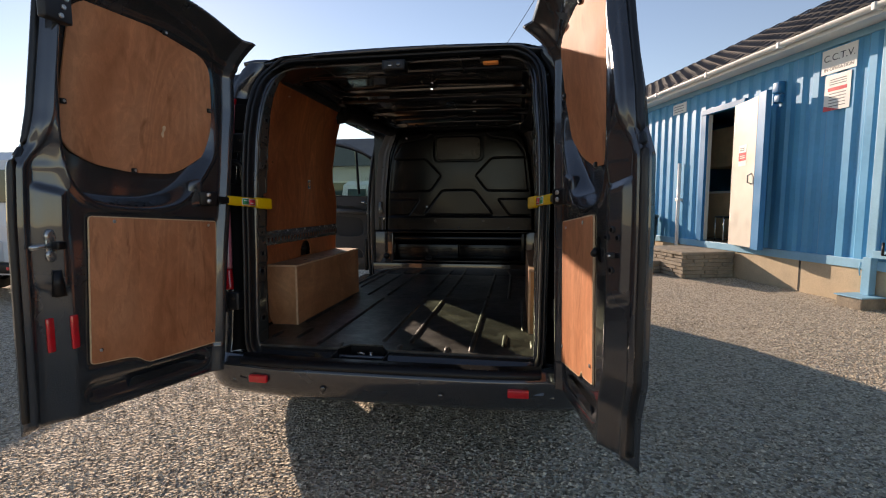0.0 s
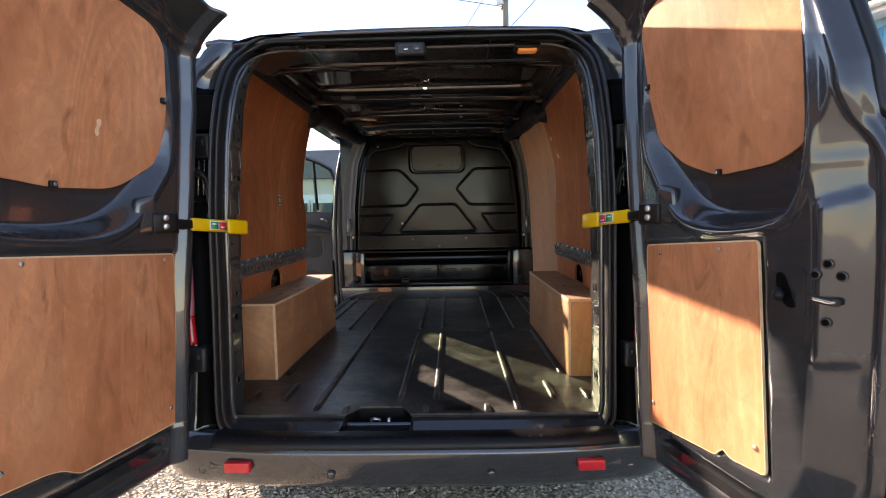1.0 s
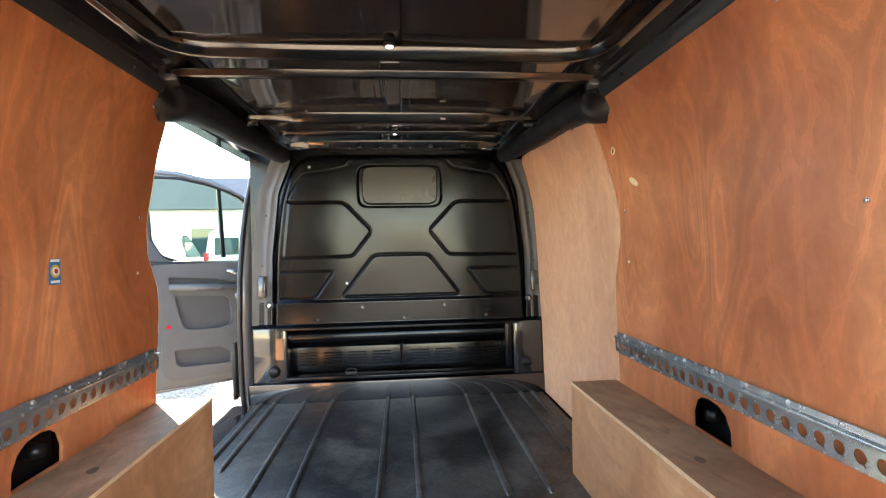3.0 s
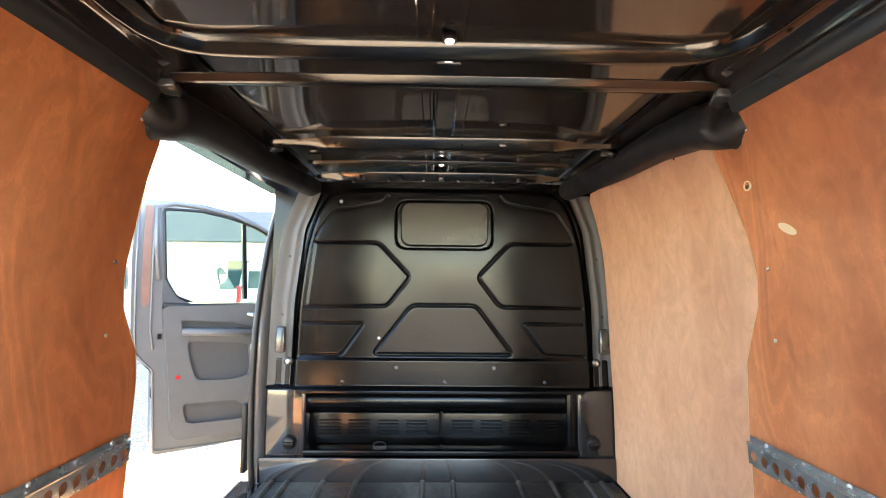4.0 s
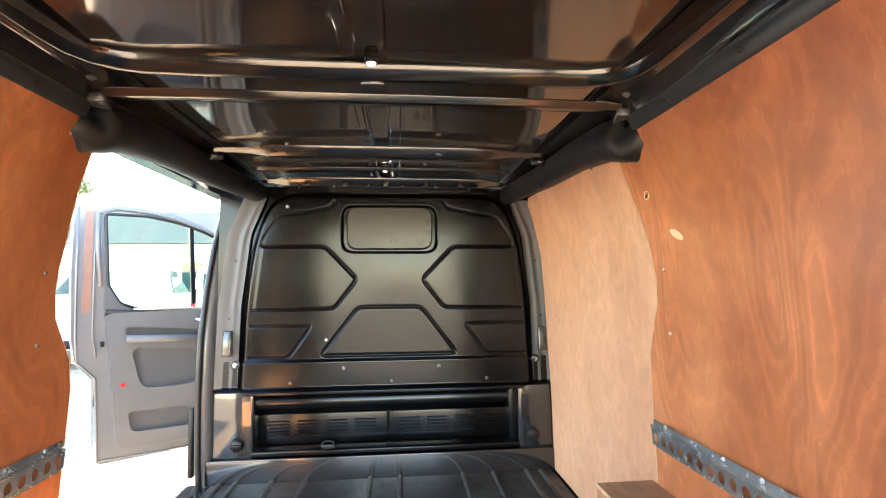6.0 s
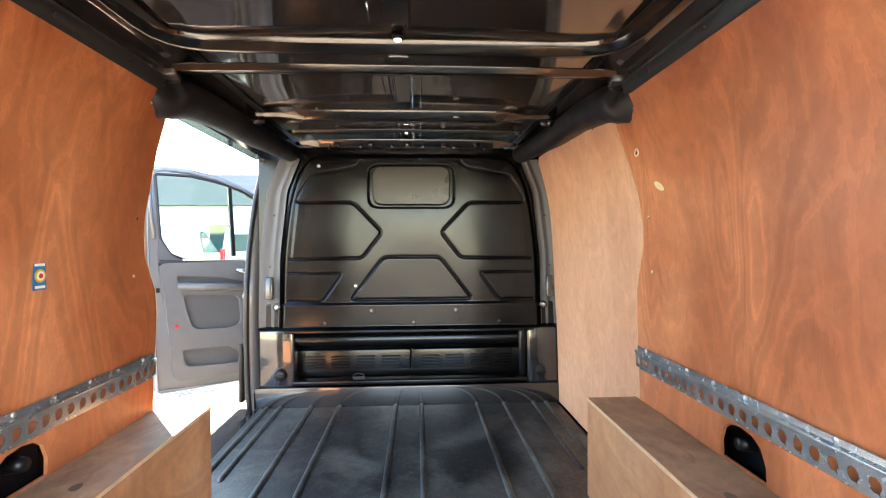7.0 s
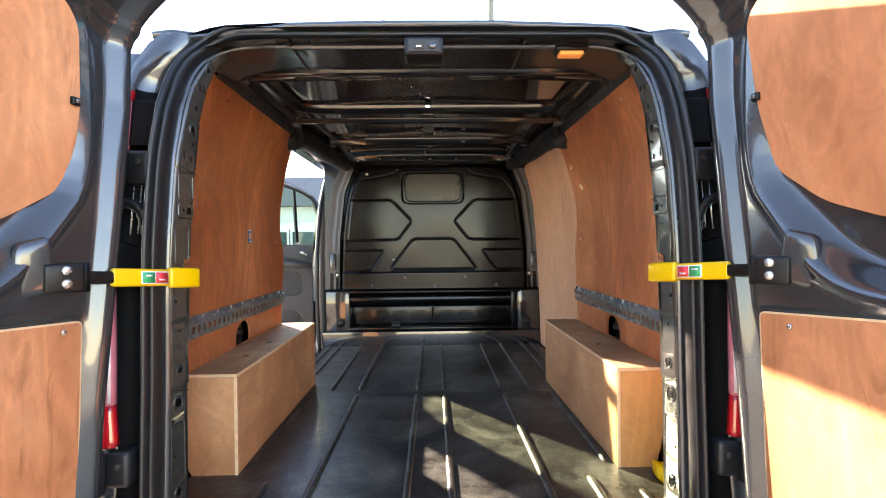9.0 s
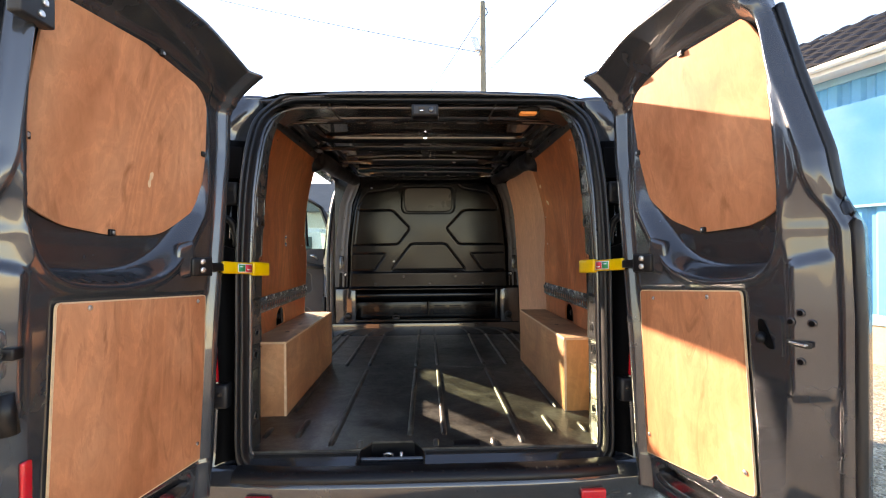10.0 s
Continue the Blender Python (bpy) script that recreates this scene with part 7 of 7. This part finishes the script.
def make_pole():
    p = thing("utility_pole", "weathered wooden telegraph pole with wires", "pole")
    b = Vector((2.1, 15.0, 0))
    obj("shaft", tube([b, b + Vector((0, 0, 5)), b + Vector((0, 0, 10.3))], [0.14, 0.12, 0.10], 12), POLE, p, True)
    lamp = obj("floodlight", mapped(block(-0.13, 0.13, -0.05, 0.05, -0.24, 0.24, 0.02), lambda x, y, z: b + Vector((-0.26 + x - 0.35 * z, y - 0.1, 8.72 + z))), STEEL, p, False, "pale floodlight on a short arm")
    obj("glass", mapped(block(-0.10, 0.10, -0.012, 0.0, -0.20, 0.20, 0.01), lambda x, y, z: b + Vector((-0.26 + x - 0.35 * z, y - 0.15, 8.72 + z))), HEADLAMP, lamp)
    obj("lamp_arm", tube([b + Vector((-0.22, 0, 8.62)), b + Vector((0, 0, 8.66))], 0.03, 8), STEEL, p)
    obj("insulator", tube([b + Vector((-0.10, 0, 8.36)), b + Vector((-0.10, 0, 8.52))], [0.05, 0.03], 10), BLACK, p)
    obj("top_loop", tube([b + Vector((0.09, 0, 9.8)), b + Vector((0.17, 0, 9.9)), b + Vector((0.15, 0, 10.05)), b + Vector((0.08, 0, 10.1))], 0.02, 6), BLACK, p)
    for end, z0 in (((-20, 15, 13.4), 8.45), ((8.4, 7.0, 13.0), 7.6), ((-2.6, 21.0, 5.5), 9.95)):
        e = Vector(end)
        s = b + Vector((0, 0, z0))
        obj("wire", tube([s.lerp(e, t) - Vector((0, 0, 1.2 * t * (1 - t))) for t in span(0, 1, 12)], 0.011, 6), BLACK, p)


make_pole()


# ---- parked vans beyond ----
def make_parked_van(x, y, turn, label, paint=WHITE_BODY, plate_mat=YELLOW):
    v = thing("parked_van", label, "van", "parked vans")
    prof = [(0.0, 0.35), (0.0, 1.0), (0.10, 1.85), (0.25, 1.97), (3.0, 1.98), (3.25, 1.92), (4.05, 1.22), (4.6, 1.0), (4.85, 0.8), (4.9, 0.4), (4.8, 0.32)]

    def sec(k, t):
        yy, z = prof[k]
        w = side_x(z) if z < 1.95 else 0.75
        return (w * t, yy + 0.06 * abs(t) ** 4 * (1 if yy < 1 else -1), z)

    ts = [-1, -0.97, -0.8, -0.4, 0, 0.4, 0.8, 0.97, 1]
    top = ([Vector(sec(k, t)) for k in range(len(prof)) for t in ts], grid_faces(len(prof), len(ts), True))
    sides = []
    for s in (1, -1):
        vs = [Vector((sec(k, s)[0], sec(k, s)[1], prof[k][1])) for k in range(len(prof))]
        sides.append((vs, [list(range(len(prof)))]))
    body = outward(join(top, *sides))
    obj("body", body, paint, v, False)
    for s in (1, -1):
        obj("side_window", mapped(plate(rounded([(3.1, 1.25), (3.95, 1.25), (3.35, 1.78), (3.1, 1.80)], 0.04), (), 0.008, [1.4, 1.6]), lambda a, b, c: (s * (side_x(b) + 0.002 + c), a, b)), VAN_GLASS, v)
        obj("rear_window", block(*sorted((s * 0.08, s * 0.66)), 0.03, 0.055, 1.30, 1.72, 0.008), VAN_GLASS, v).matrix_basis = pose(0, -0.03, 0)
        obj("tail_light", block(*sorted((s * 0.84, s * 0.93)), -0.015, 0.10, 0.85, 1.35, 0.01), RED, v)
        for wy in (0.85, 3.95):
            make_wheel(v, s * 0.86, wy, s)
    obj("windscreen", mapped(plate([(-0.72, 0.0), (0.72, 0.0), (0.66, 1.0), (-0.66, 1.0)], (), 0.01), lambda a, b, c: (a, 3.98 - 0.66 * b, 1.29 + 0.60 * b + c)), VAN_GLASS, v)
    obj("bumper", block(-0.92, 0.92, -0.08, 0.14, 0.38, 0.52, 0.03), BLACK, v, True)
    obj("plate_recess", block(-0.4, 0.4, -0.085, 0.02, 0.53, 0.80, 0.02), paint, v, True)
    for rx in (-0.6, 0.6):
        obj("reflector", block(rx - 0.07, rx + 0.07, -0.088, -0.075, 0.43, 0.47, 0.004), RED, v)
    np_ = obj("number_plate", block(-0.26, 0.26, -0.098, -0.082, 0.62, 0.73, 0.004), plate_mat, v)
    obj("plate_bars", join(*[block(-0.2 + 0.065 * k, -0.16 + 0.065 * k, -0.101, -0.097, 0.645, 0.705) for k in range(7) if k != 4]), BLACK, np_)
    obj("door_gap", block(-0.004, 0.004, -0.006, 0.04, 0.55, 1.8), DARK, v)
    v.matrix_basis = pose(x, y, 0, 0, 0, turn)
    return v


make_parked_van(-6.45, 2.9, 0, "white panel van parked beside the grey van")
make_parked_van(-6.3, 8.7, 0, "white panel van with a yellow number plate")
make_parked_van(-3.9, 11.5, -3, "white panel van parked farther back")
make_parked_van(-8.6, 10.8, 2, "white panel van in a row of vans")


# ---- far house ----
def make_house(x, y, w, d, h, ridge, label):
    hs = thing("house", label, "house")
    obj("wall", block(x, x + w, y, y + d, 0, h), HOUSE, hs)
    vs = [(x - 0.3, y - 0.3, h), (x + w + 0.3, y - 0.3, h), (x + w + 0.3, y + d + 0.3, h), (x - 0.3, y + d + 0.3, h), (x - 0.3, y + d / 2, h + ridge), (x + w + 0.3, y + d / 2, h + ridge)]
    obj("roof", (vs, [[0, 1, 5, 4], [2, 3, 4, 5], [0, 4, 3], [1, 2, 5], [0, 3, 2, 1]]), HOUSE_ROOF, hs)
    for k in range(int(w // 2.5)):
        wn = obj("window", block(x + 0.8 + k * 2.5, x + 1.9 + k * 2.5, y - 0.04, y + 0.02, h * 0.38, h * 0.78), WHITE, hs)
        obj("pane", block(x + 0.86 + k * 2.5, x + 1.84 + k * 2.5, y - 0.05, y - 0.035, h * 0.38 + 0.06, h * 0.78 - 0.06), VAN_GLASS, wn)
    return hs


make_house(-16, 17.5, 14, 6, 2.9, 1.6, "low pale workshop building with a grey roof")


# ---- tree beyond the yard ----
def leaf_mat():
    m = bpy.data.materials.new("leaves")
    m.use_nodes = True
    nt = m.node_tree
    b = nt.nodes["Principled BSDF"]
    g = nt.nodes.new("ShaderNodeNewGeometry")
    nt.links.new(ramp(nt, g.outputs["Random Per Island"], [(0, (0.035, 0.07, 0.02)), (0.5, (0.07, 0.12, 0.035)), (1, (0.12, 0.17, 0.05))]), b.inputs["Base Color"])
    b.inputs["Roughness"].default_value = 0.6
    return m


LEAF = leaf_mat()


def make_tree(x, y, h, seed):
    """Tapered trunk, drooping limbs that shorten towards the top, and many small leaf clumps."""
    rng = random.Random(seed)
    t = thing("tree", "tall dark green tree beyond the yard", "tree")
    limbs = [tube([(x, y, 0), (x + 0.1, y, h * 0.4), (x, y + 0.1, h * 0.96)], [0.28, 0.18, 0.04], 8)]
    tips = []
    for k in range(46):
        a, f = rng.uniform(0, 6.28), rng.uniform(0.25, 0.97)
        r = (1.05 - f) * rng.uniform(2.2, 3.6)
        root = Vector((x, y, h * f))
        tip = root + Vector((r * math.cos(a), r * math.sin(a), rng.uniform(-0.3, 0.25)))
        limbs.append(tube([root, root.lerp(tip, 0.5) + Vector((0, 0, 0.12)), tip], [0.06, 0.04, 0.012], 6))
        tips += [root.lerp(tip, q) for q in (0.45, 0.75, 1.0)]
    obj("trunk", join(*limbs), TIMBER, t, True)
    verts, faces = [], []
    for tip in tips:
        for _ in range(70):
            p = tip + Vector((rng.gauss(0, 0.28), rng.gauss(0, 0.28), rng.gauss(0, 0.16)))
            q = Euler((rng.uniform(0, 6.3), rng.uniform(0, 6.3), rng.uniform(0, 6.3))).to_matrix()
            sz = rng.uniform(0.08, 0.17)
            n = len(verts)
            verts += [p + q @ Vector(c) * sz for c in ((-0.5, 0, 0), (0, -0.3, 0.1), (0.7, 0, 0), (0, 0.3, 0.1))]
            faces.append([n, n + 1, n + 2, n + 3])
    obj("crown", (verts, faces), LEAF, t)


make_tree(-16.9, 25.5, 9.3, 4)
